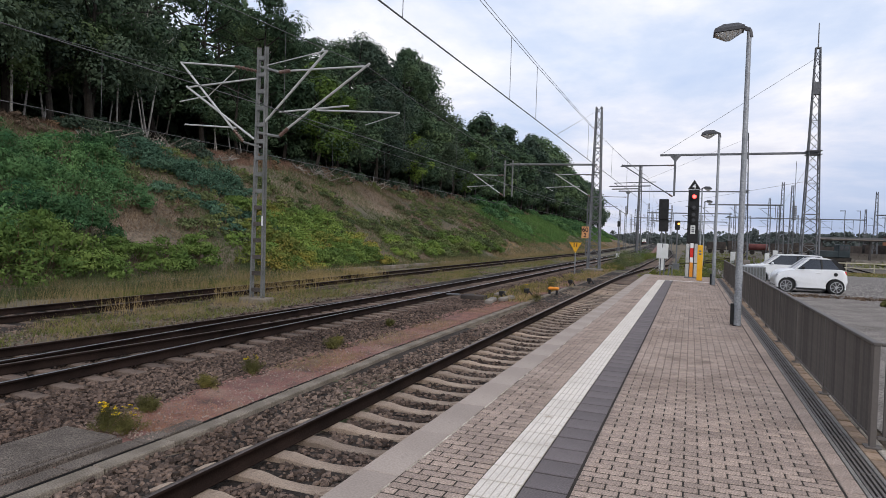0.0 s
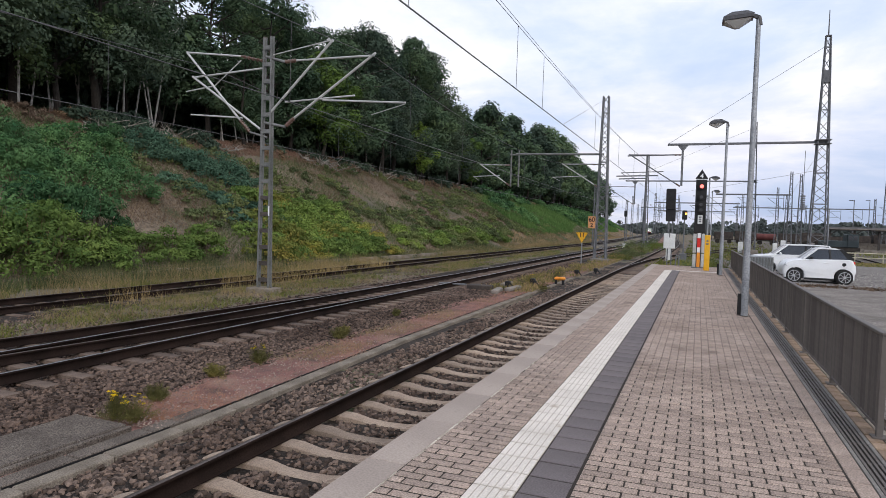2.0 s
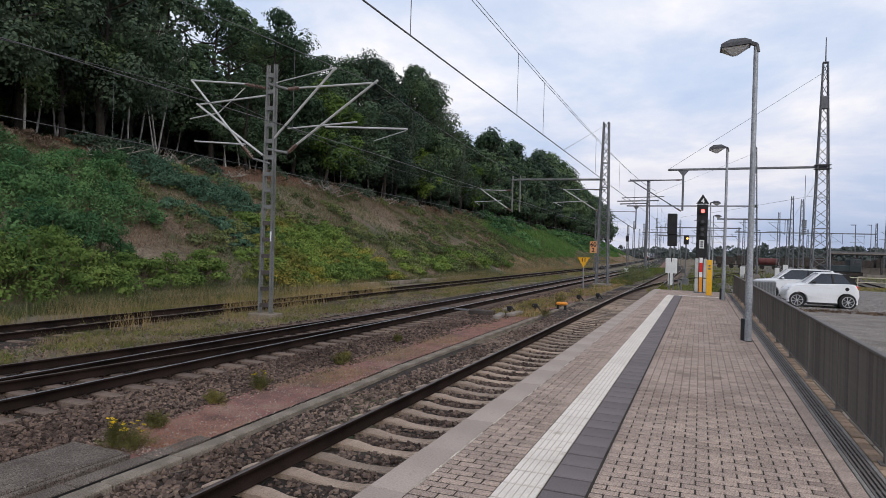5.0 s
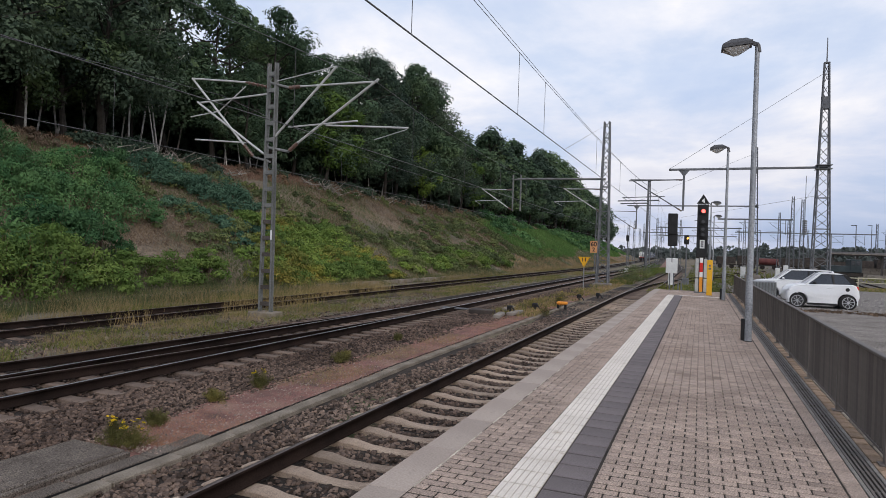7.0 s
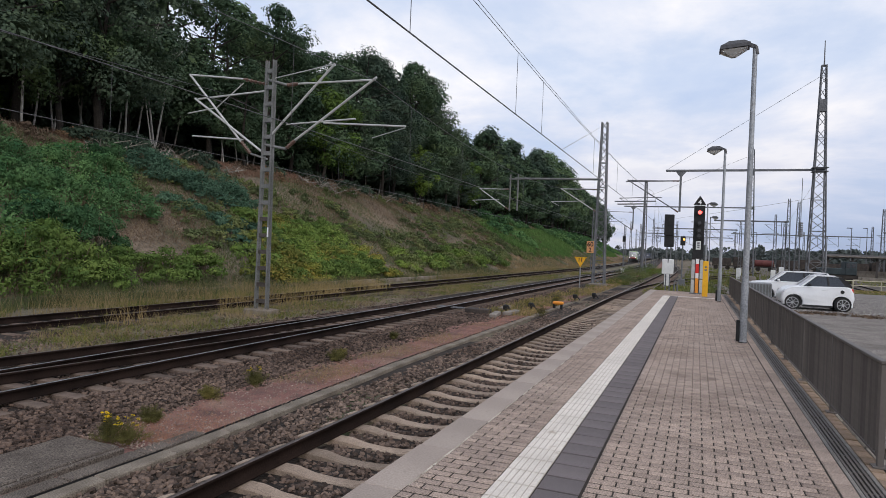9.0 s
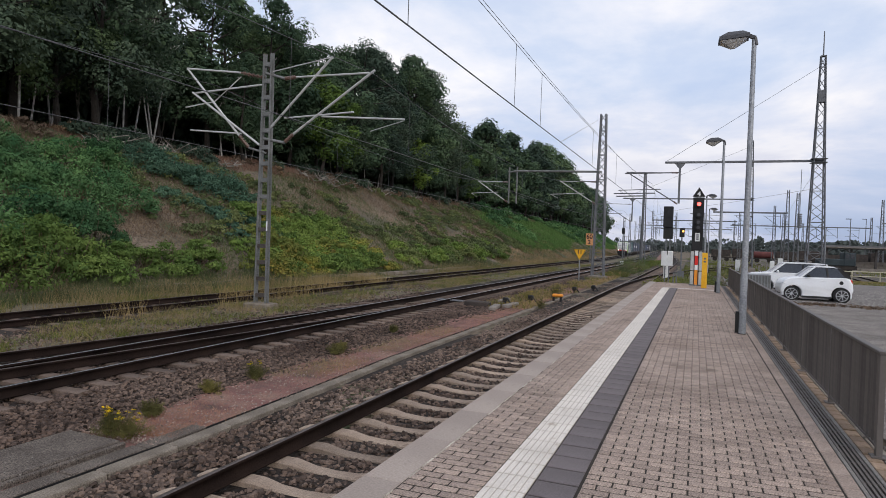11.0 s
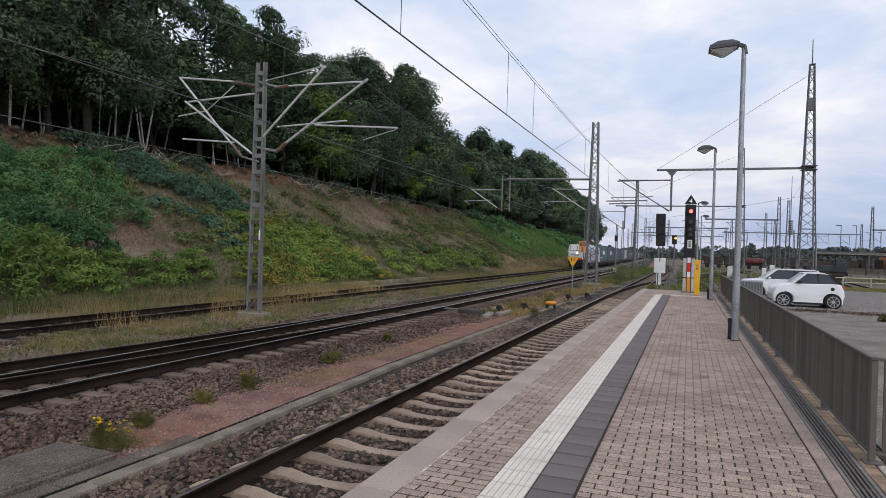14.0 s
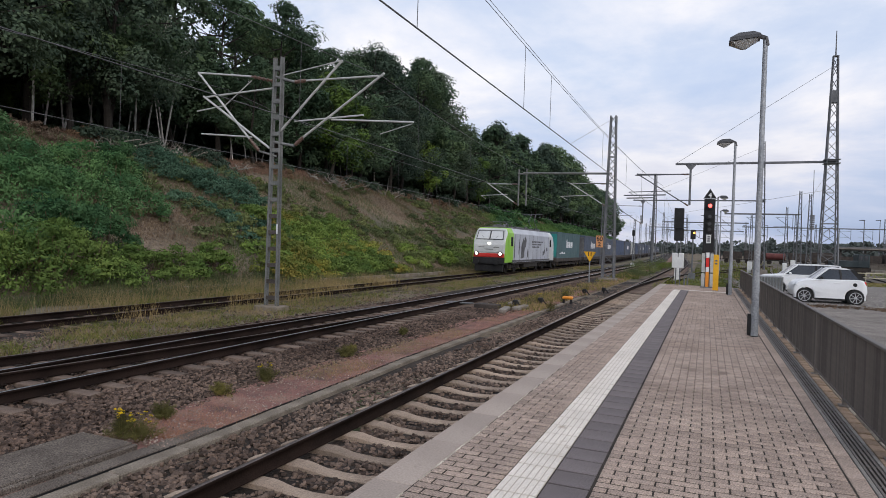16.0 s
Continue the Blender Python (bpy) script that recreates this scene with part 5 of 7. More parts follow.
def scatter_stones():
    rng = np.random.default_rng(12)
    # broken stone: a wide foot, a smaller tilted top
    base = np.array([(1, 0.7, -0.5), (-0.8, 0.9, -0.5), (-1, -0.7, -0.5), (0.8, -0.9, -0.5), (0.75, 0.5, 0.62), (-0.5, 0.7, 0.62), (-0.75, -0.5, 0.62), (0.5, -0.7, 0.62)], float)
    tri = np.array([(4, 5, 6), (4, 6, 7), (0, 1, 5), (0, 5, 4), (1, 2, 6), (1, 6, 5), (2, 3, 7), (2, 7, 6), (3, 0, 4), (3, 4, 7)])
    sets = ((-5.79, -2.2, 2.6, 26, 24000, 0.031, SOIL + 0.004), (-9.2, -7.22, 3.2, 32, 22000, 0.029, SOIL + 0.025), (-13.2, -9.2, 3.0, 30, 15000, 0.035, SOIL + 0.005), (-7.36, -6.1, 5.9, 18, 2600, 0.011, SOIL + 0.05), (-13.2, -2.2, -12, 3, 5000, 0.042, SOIL + 0.02), (-5.9, -2.3, 18, 50, 6000, 0.04, SOIL - 0.022), (-9.2, -7.0, 22, 50, 6000, 0.045, SOIL + 0.015), (-15.7, -13.2, 5, 45, 6000, 0.03, SOIL + 0.035))
    for k, (x0, x1, y0, y1, n, size, z) in enumerate(sets):
        y = y0 + (y1 - y0) * rng.uniform(0, 1, n) ** 1.8
        x = rng.uniform(x0, x1, n)
        if k == 4:
            keep = (np.abs(x + 6.7) > 0.95)
            x, y = x[keep], y[keep]
            n = len(x)
        if k in (0, 5):
            # keep the sleeper tops clear
            off = np.abs((y + 13.92 + 0.315) % 0.63 - 0.315)
            ok = ~((off < 0.14) & (np.abs(x - T1) < 1.32)) & (np.abs(np.abs(x - T1) - GAUGE) > 0.09)
            x, y = x[ok], y[ok]
            n = len(x)
        pts = np.stack([x, y, z + rng.uniform(-0.01, 0.035, n)], 1)
        shape = base[None] * rng.uniform(0.6, 1.25, (n, 8, 1)) + rng.normal(0, 0.17, (n, 8, 3))
        a = rng.uniform(0, 6.28, n)
        b = rng.normal(0, 0.42, n)
        ca, sa, cb, sb = np.cos(a), np.sin(a), np.cos(b), np.sin(b)
        sx, sy, sz = shape[..., 0], shape[..., 1], shape[..., 2] * 0.8
        y1_, z1_ = sy * cb[:, None] - sz * sb[:, None], sy * sb[:, None] + sz * cb[:, None]
        v = np.stack([sx * ca[:, None] - y1_ * sa[:, None], sx * sa[:, None] + y1_ * ca[:, None], z1_], -1) * (size * rng.uniform(0.6, 1.4, n))[:, None, None] + pts[:, None]
        f = (np.arange(n)[:, None, None] * 8 + tri[None]).reshape(-1, 3)
        tagged(raw("ballast_stones", v.reshape(-1, 3), f, "path_stone" if k == 3 else "stone_rust" if k in (1, 2, 6) else "stone"), "brown angular ballast stones", "gravel", kind="stuff")


scatter_stones()


def lot_stones():
    rng = np.random.default_rng(19)
    n = 9000
    x, y = rng.uniform(2.0, 12.0, n), 28.3 + 16 * rng.uniform(0, 1, n) ** 1.3
    p = np.stack([x, y, ground_z(np.maximum(x, 2.2), y) + 0.045], 1)
    corner = np.array([(1, 0, -0.4), (-0.4, 0.9, -0.4), (-0.5, -0.8, -0.4), (0.1, 0.1, 0.6)], float)
    v = (corner[None] * rng.uniform(0.5, 1.3, (n, 4, 1)) + rng.normal(0, 0.2, (n, 4, 3))) * (0.04 * rng.uniform(0.5, 1.5, n))[:, None, None] + p[:, None]
    f = (np.arange(n)[:, None, None] * 4 + np.array([(0, 1, 3), (1, 2, 3), (2, 0, 3)])[None]).reshape(-1, 3)
    tagged(raw("lot_stones", v.reshape(-1, 3), f, "lot_stone"), "loose grey stones on the gravel lot", "gravel", kind="stuff")
    # dry leaves and soil blown along the edge of the asphalt
    x, y = rng.uniform(2.2, 9.0, 300), 28.0 + rng.normal(0, 0.45, 300)
    v, f = leaves(rng, np.stack([x, y, ground_z(np.maximum(x, 2.2), y) + 0.05], 1), 0.10, 6, 0.045, 0.15, 0.6)
    tagged(raw("leaf_litter", v, f, "brush"), "brown leaf litter along the edge of the asphalt", "litter", kind="stuff")


M["lot_stone"] = material("lot_stone", [(0.15, 0.138, 0.130), (0.33, 0.31, 0.292)], 0.9, 2.0, 40, 0.2, per="island", wide=0.5)
lot_stones()


M["old_stake"] = material("old_stake", [(0.08, 0.07, 0.058), (0.15, 0.13, 0.11)], 0.9, 3.0, 30, 0.4)


def dead_branches():
    rng = random.Random(61)
    for i in range(30):
        y = rng.uniform(26, 95)
        x = -37.6 - rng.uniform(0, 3.2)
        z = float(ground_z(x, y))
        w = thing("brushwood_pile", (x, y, z), "pale dead branches lying at the top of the slope", "brushwood", group="brushwood piles", turn=rng.uniform(0, 360))
        bm = bmesh.new()
        for k in range(8):
            a, l = rng.uniform(0, 6.28), rng.uniform(0.5, 1.9)
            p = Vector((rng.uniform(-0.8, 0.8), rng.uniform(-0.8, 0.8), rng.uniform(0.0, 0.25)))
            q = p + Vector((math.cos(a) * l, math.sin(a) * l, rng.uniform(0.1, 0.7)))
            rod(bm, p, q, 0.06, 0.018, 5)
            rod(bm, p.lerp(q, 0.5), p.lerp(q, 0.7) + Vector((0.3, -0.2, 0.3)), 0.02, 0.008, 4)
        tagged(part("branch", bm, "dead_wood", w), kind="stuff")
    # leaning stakes of an old fence along the crest
    for k in range(12):
        x, y = -38.2 + rng.uniform(-0.3, 0.3), 66 + k * 3.4 + rng.uniform(-0.4, 0.4)
        st = thing("fence_stake", (x, y, float(ground_z(x, y)) - 0.2), "grey weathered wooden stake of an old fence", "stake", group="old fence stakes")
        bm = bmesh.new()
        rod(bm, (0, 0, 0), (rng.uniform(-0.1, 0.1), rng.uniform(-0.1, 0.1), rng.uniform(1.1, 1.5)), 0.075, 0.06, 7)
        part("stake", bm, "old_stake", st)


dead_branches()


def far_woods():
    """The wooded horizon; its haze is put into the leaf colour."""
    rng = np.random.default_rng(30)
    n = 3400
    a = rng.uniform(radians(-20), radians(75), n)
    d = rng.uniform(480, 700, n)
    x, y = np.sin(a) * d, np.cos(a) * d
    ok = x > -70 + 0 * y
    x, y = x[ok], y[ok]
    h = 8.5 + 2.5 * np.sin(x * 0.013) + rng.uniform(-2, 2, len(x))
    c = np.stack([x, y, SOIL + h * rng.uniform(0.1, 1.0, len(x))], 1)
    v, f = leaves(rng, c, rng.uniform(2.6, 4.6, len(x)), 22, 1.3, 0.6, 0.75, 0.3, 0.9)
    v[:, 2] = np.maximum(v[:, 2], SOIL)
    tagged(raw("far_woods", v, f, "far_leaf_hazy"), "distant wooded horizon with haze put into its leaf colour", "woods", kind="stuff")


far_woods()
M["pale_orange"] = material("pale_orange", [(0.58, 0.27, 0.11), (0.66, 0.34, 0.16)], 0.6, 3.0, 40, 0.05, amount=0.15)
# ---- trackside: masts, wires, lamps, signals
def text_part(name, body, size, mat, parent, m, label=""):
    cu = bpy.data.curves.new(name, "FONT")
    cu.body, cu.size, cu.align_x, cu.align_y, cu.extrude, cu.offset = body, size, "CENTER", "CENTER", 0.002, size * 0.022
    tmp = bpy.data.objects.new(name, cu)
    me = bpy.data.meshes.new_from_object(tmp)
    bpy.data.objects.remove(tmp)
    me.materials.clear()
    me.materials.append(M[mat])
    ob = new(name, me)
    ob.parent = parent
    ob.matrix_basis = m
    return tagged(ob, label) if label else ob


FACE = pose(0, 0, 0, 90, 0, 0)  # turns flat writing to face the camera's side (-y)


def lattice_mast(x, y, z0, height, w0, w1, panels, label, tip=0.0, leg=0.055, mat="mast_grey", solid=None):
    """A four-legged lattice mast; solid: a height range closed by plates."""
    mast = thing("catenary_mast", (x, y, z0), label, "mast", group="catenary masts")

    def at(z):
        return (w0 + (w1 - w0) * z / height) / 2
    for sx in (-1, 1):
        for sy in (-1, 1):
            bm = bmesh.new()
            bar(bm, (sx * at(0), sy * at(0), 0), (sx * at(height), sy * at(height), height), leg * 1.5)
            part("leg", bm, mat, mast)
    bm = bmesh.new()
    for k in range(panels):
        a, b = height * k / panels, height * (k + 1) / panels
        for (s0, s1) in (((-1, -1), (1, -1)), ((1, -1), (1, 1)), ((1, 1), (-1, 1)), ((-1, 1), (-1, -1))):
            p, q = (s0, s1) if k % 2 else (s1, s0)
            bar(bm, (p[0] * at(a), p[1] * at(a), a), (q[0] * at(b), q[1] * at(b), b), leg * 0.8)
            if k % 3 == 0:
                bar(bm, (s0[0] * at(a), s0[1] * at(a), a), (s1[0] * at(a), s1[1] * at(a), a), leg * 0.8)
    if solid:
        a, b = solid
        w = at((a + b) / 2)
        box(bm, (-w - 0.01, -w - 0.01, a), (w + 0.01, w + 0.01, b), 0.01)
    tagged(part("lacing", bm, mat, mast), kind="stuff")
    bm = bmesh.new()
    box(bm, (-w0 * 0.75, -w0 * 0.75, -0.5), (w0 * 0.75, w0 * 0.75, 0.12), 0.03)
    part("foundation", bm, "concrete", mast)
    if tip:
        bm = bmesh.new()
        rod(bm, (0, 0, height), (0, 0, height + tip), 0.05, 0.03)
        box(bm, (-w1 / 2 - 0.05, -w1 / 2 - 0.05, height), (w1 / 2 + 0.05, w1 / 2 + 0.05, height + 0.06))
        part("tip", bm, mat, mast)
    return mast


def tubes(parent, name, pieces, mat, r, o=(0, 0, 0), label=""):
    bm = bmesh.new()
    o = Vector(o)
    for p in pieces:
        a, b = Vector(p[0]) - o, Vector(p[1]) - o
        rod(bm, a, b, p[2] if len(p) > 2 else r, seg=8)
    return part(name, bm, mat, parent, label)


def insulator(parent, a, b, o):
    a, b, o = Vector(a), Vector(b), Vector(o)
    bm = bmesh.new()
    rod(bm, a - o, b - o, 0.035)
    for k in range(5):
        c = a.lerp(b, (k + 0.7) / 5.4) - o
        d = (b - a).normalized() * 0.03
        rod(bm, c - d, c + d, 0.075, 0.055, 10)
    part("insulator", bm, "insulator", parent)


def cantilever(mast, o, base_x, base_z, top_z, side, y, reach, steady=1.0, r=0.035, mat="cantilever"):
    """Brackets from a post at base_x towards side (-1 or 1): top tube, stay tube, registration arm."""
    tip = base_x + side * reach
    a, b = (base_x, y, base_z), (base_x, y, top_z)
    insulator(mast, (base_x + side * 0.1, y, base_z), (base_x + side * 0.42, y, base_z + 0.22), o)
    insulator(mast, (base_x + side * 0.1, y, top_z), (base_x + side * 0.6, y, top_z), o)
    tubes(mast, "top_tube", [((base_x + side * 0.5, y, top_z), (tip, y, top_z + 0.06))], mat, r, o)
    tubes(mast, "stay_tube", [((base_x + side * 0.4, y, base_z + 0.2), (tip, y, top_z + 0.1))], mat, r * 1.15, o)
    mid = 0.52
    mx, mz = base_x + side * reach * mid, base_z + 0.2 + (top_z - base_z) * mid * 0.82
    tubes(mast, "registration_arm", [((mx - side * reach * 0.18, y, mz - 0.08), (tip + side * steady, y, mz - 0.18))], mat, r * 0.85, o)
    tubes(mast, "steady_arm", [((tip + side * steady * 0.9, y, mz - 0.2), (tip + side * 0.1, y, mz - 0.5))], mat, r * 0.5, o)


def build_mast_one():
    x, y, z0, h = -14.45, 18.7, -0.95, 9.1
    o = (x, y, z0)
    mast = thing("catenary_mast", o, "grey ladder-like steel catenary mast with brackets on both sides", "mast", group="catenary masts")
    for s in (-1, 1):
        for dy in (-0.07, 0.07):
            bm = bmesh.new()
            bar(bm, (s * 0.235, dy, 0), (s * 0.15, dy, h), 0.02, 0.06)
            part("flange", bm, "mast_grey", mast)
        bm = bmesh.new()
        bar(bm, (s * 0.25, 0, 0), (s * 0.165, 0, h), 0.014, 0.17)
        part("channel", bm, "mast_grey", mast)
    for k in range(15):
        z = 0.45 + k * 0.59
        w = 0.235 - 0.085 * z / h
        bm = bmesh.new()
        box(bm, (-w, -0.075, z - 0.07), (w, -0.063, z + 0.07))
        box(bm, (-w, 0.063, z - 0.07), (w, 0.075, z + 0.07))
        part("batten_plate", bm, "mast_old" if k < 6 else "mast_grey", mast)
    bm = bmesh.new()
    box(bm, (-0.5, -0.38, -0.4), (0.5, 0.38, 0.17), 0.03)
    part("foundation", bm, "trough", mast)
    bm = bmesh.new()
    box(bm, (0.19, -0.11, 2.75), (0.245, -0.098, 3.1))
    part("number_plate", bm, "white", mast)
    P = lambda dx, z: (x + dx, y, z)
    # brackets over the main track
    tubes(mast, "support_arm", [(P(-0.1, 7.46), P(0.72, 7.22), 0.05)], "mast_grey", 0.05, o)
    tubes(mast, "support_arm", [(P(-0.1, 5.12), P(0.78, 4.95), 0.05)], "mast_grey", 0.05, o)
    insulator(mast, P(0.72, 7.22), P(1.2, 7.24), o)
    tubes(mast, "top_tube", [(P(1.2, 7.24), P(4.25, 7.2))], "cantilever", 0.035, o)
    insulator(mast, P(0.8, 4.98), P(1.15, 5.25), o)
    tubes(mast, "stay_tube", [(P(1.15, 5.25), P(4.3, 7.28))], "cantilever", 0.042, o)
    tubes(mast, "stay_tube", [(P(0.0, 5.35), P(2.65, 7.84))], "cantilever", 0.042, o)
    tubes(mast, "top_tube", [(P(0.2, 7.5), P(2.65, 7.84))], "cantilever", 0.02, o)
    tubes(mast, "registration_arm", [(P(0.75, 5.82), P(3.55, 5.92))], "cantilever", 0.03, o)
    tubes(mast, "registration_arm", [(P(2.3, 5.82), P(5.45, 5.6))], "cantilever", 0.032, o)
    tubes(mast, "steady_arm", [(P(5.4, 5.55), P(4.2, 5.25))], "cantilever", 0.014, o)
    # brackets over the far track
    insulator(mast, P(-0.15, 7.3), P(-1.2, 7.55), o)
    tubes(mast, "top_tube", [(P(-1.2, 7.55), P(-3.75, 7.87))], "cantilever", 0.035, o)
    tubes(mast, "top_tube", [(P(-0.2, 7.06), P(-3.3, 6.92))], "cantilever", 0.035, o)
    tubes(mast, "stay_tube", [(P(-0.3, 4.9), P(-3.45, 6.95))], "cantilever", 0.042, o)
    tubes(mast, "stay_tube", [(P(-1.2, 5.25), P(-3.72, 7.85))], "cantilever", 0.042, o)
    insulator(mast, P(-1.2, 5.25), P(-0.75, 4.8), o)
    tubes(mast, "support_arm", [(P(-0.75, 4.8), P(0.0, 4.6))], "mast_grey", 0.04, o)
    tubes(mast, "steady_arm", [(P(-2.4, 6.55), P(-3.75, 6.4)), (P(-1.2, 7.4), P(-2.4, 6.55), 0.02)], "cantilever", 0.026, o)
    tubes(mast, "registration_arm", [(P(-1.1, 5.33), P(-3.5, 5.53))], "cantilever", 0.03, o)


def build_mast_two():
    x, y, z0 = -7.6, 54.2, -0.9
    o = (x, y, z0)
    mast = lattice_mast(x, y, z0, 13.65, 0.95, 0.42, 20, "tall grey lattice catenary mast with a long cross arm", 0, 0.065, "mast_dark")
    tubes(mast, "cross_arm", [((-7.6, y, 7.95), (-15.2, y, 8.05), 0.09), ((-7.6, y, 7.1), (-9.6, y, 7.15), 0.05)], "mast_grey", 0.09, o)
    for dx in (-14.9, -15.6):
        tubes(mast, "hanging_post", [((dx, y, 8.4), (dx, y, 5.2))], "mast_grey", 0.07, o)
    tubes(mast, "cross_arm", [((-14.8, y, 8.0), (-15.7, y, 8.0))], "mast_grey", 0.07, o)
    cantilever(mast, o, -15.6, 5.3, 7.1, -1, y, 2.9, 0.6)
    cantilever(mast, o, -7.9, 5.2, 7.1, -1, y, 3.2, 0.8)


def build_towers():
    y = 54.0
    # the tall tower in the car park with its arm over the platform track
    for x, yy, arm_x, hang in ((8.2, 54.0, -2.6, -1.45), (6.35, 93.0, -9.9, -8.6)):
        o = (x, yy, -0.55)
        t = lattice_mast(x, yy, -0.55, 16.9, 1.2, 0.30, 22, "tall lattice tower mast carrying a long horizontal arm", 1.9, 0.05, "mast_dark", (13.5, 14.4))
        bm = bmesh.new()
        box(bm, (arm_x - x, -0.10, 9.1), (0.3, 0.10, 9.26), 0.02)
        part("cross_arm", bm, "mast_dark", t)
        bm = bmesh.new()
        box(bm, (hang - x - 0.08, -0.08, 5.9), (hang - x + 0.08, 0.08, 9.1), 0.01)
        prism(bm, [(hang - x - 0.4, 9.1), (hang - x + 0.4, 9.1), (hang - x + 0.08, 8.7), (hang - x - 0.08, 8.7)], -0.07, 0.07)
        part("hanging_post", bm, "mast_dark", t)
        bm = bmesh.new()
        box(bm, (-0.52, -0.5, 9.02), (0.52, 0.5, 9.06))
        box(bm, (-0.52, -0.5, 9.3), (0.52, 0.5, 9.34))
        part("collar", bm, "mast_dark", t)
        cantilever(t, o, hang, 5.3, 7.8, -1, yy, 4.1, 0.6, 0.04, "mast_dark")
    # the counterweight on the first tower
    bm = bmesh.new()
    for k in range(7):
        rod(bm, (7.1, 53.9, 3.6 + k * 0.16), (7.1, 53.9, 3.72 + k * 0.16), 0.16, seg=12)
    rod(bm, (7.1, 53.9, 3.4), (7.1, 53.9, 8.0), 0.02)
    w = part("tension_weight", bm, "mast_dark")
    tagged(w, "stack of round tension weights hanging beside a mast", "weight")


def build_far_masts():
    dark = "slender lattice mast over the station yard"
    for x, y, h, w in ((-7.3, 97.0, 13.6, 0.7), (-14.6, 97, 9.2, 0.5), (-15.5, 150, 9.5, 0.5), (14.0, 120, 13.3, 0.8), (15.7, 122, 13.0, 0.8), (15.1, 150, 12.6, 0.7), (34.3, 150, 14, 0.9), (18.5, 165, 12, 0.7), (-16.5, 205, 12.5, 0.7), (-13.0, 230, 13, 0.7), (-18.0, 190, 12.5, 0.7), (-10.2, 165, 12, 0.6), (-5.5, 190, 13, 0.6), (3.0, 230, 12, 0.6), (10.5, 210, 12, 0.6), (8.5, 150, 11, 0.6), (30.0, 220, 12, 0.6), (1.5, 170, 12, 0.6), (39.0, 180, 12, 0.6), (-22.5, 260, 13, 0.7), (-12.5, 300, 13, 0.7)):
        lattice_mast(x, y, -1.0, h, w, 0.3, 16, dark, 0, 0.05, "mast_dark")
    arm = thing("catenary_mast", (-7.35, 96.4, -1.0), "dark steel post with catenary arms beyond the platform end", "mast", group="catenary masts")
    bm = bmesh.new()
    box(bm, (-0.14, -0.14, 0), (0.14, 0.14, 13.7), 0.03)
    part("post", bm, "mast_dark", arm)
    for x0, x1, z in ((-10.1, -2.6, 13.5), (-11.6, -5.8, 10.55), (-11.2, -7.3, 10.15)):
        bm = bmesh.new()
        rod(bm, (x0 + 7.35, -0.28, z), (x1 + 7.35, -0.28, z + 0.1), 0.09)
        part("cross_arm", bm, "mast_dark", arm)
    # portal beams across the yard
    for x0, x1, y, z in ((2.5, 14.0, 120, 8.4), (-10.2, 8.5, 160, 8.5), (-13.0, 10.5, 222, 8.5), (34.3, 70, 150, 8.3), (-16.5, -5.5, 200, 8.6), (8.0, 39, 180, 8.4)):
        bm = bmesh.new()
        rod(bm, (x0, y, z), (x1, y, z), 0.13)
        for x in np.arange(x0 + 1.5, x1, 4.5):
            rod(bm, (x, y, z), (x, y, z - 2.6), 0.05)
            rod(bm, (x, y, z - 2.5), (x - 2.4, y, z - 0.6), 0.035)
            rod(bm, (x, y, z - 0.6), (x - 2.6, y, z - 0.55), 0.03)
            rod(bm, (x - 0.4, y, z - 2.0), (x - 2.9, y, z - 2.1), 0.03)
        tagged(part("portal_beam", bm, "mast_dark"), "portal beam with catenary brackets over the yard", "beam")


def wire(name, pts, r, label, mat="wire"):
    cu = bpy.data.curves.new(name, "CURVE")
    cu.dimensions, cu.bevel_depth, cu.bevel_resolution = "3D", r, 1
    sp = cu.splines.new("POLY")
    sp.points.add(len(pts) - 1)
    for p, q in zip(sp.points, pts):
        p.co = (*q, 1)
    tmp = bpy.data.objects.new(name, cu)
    me = bpy.data.meshes.new_from_object(tmp)
    bpy.data.objects.remove(tmp)
    me.materials.clear()
    me.materials.append(M[mat])
    ob = new(name, me)
    return tagged(ob, label, "wire")


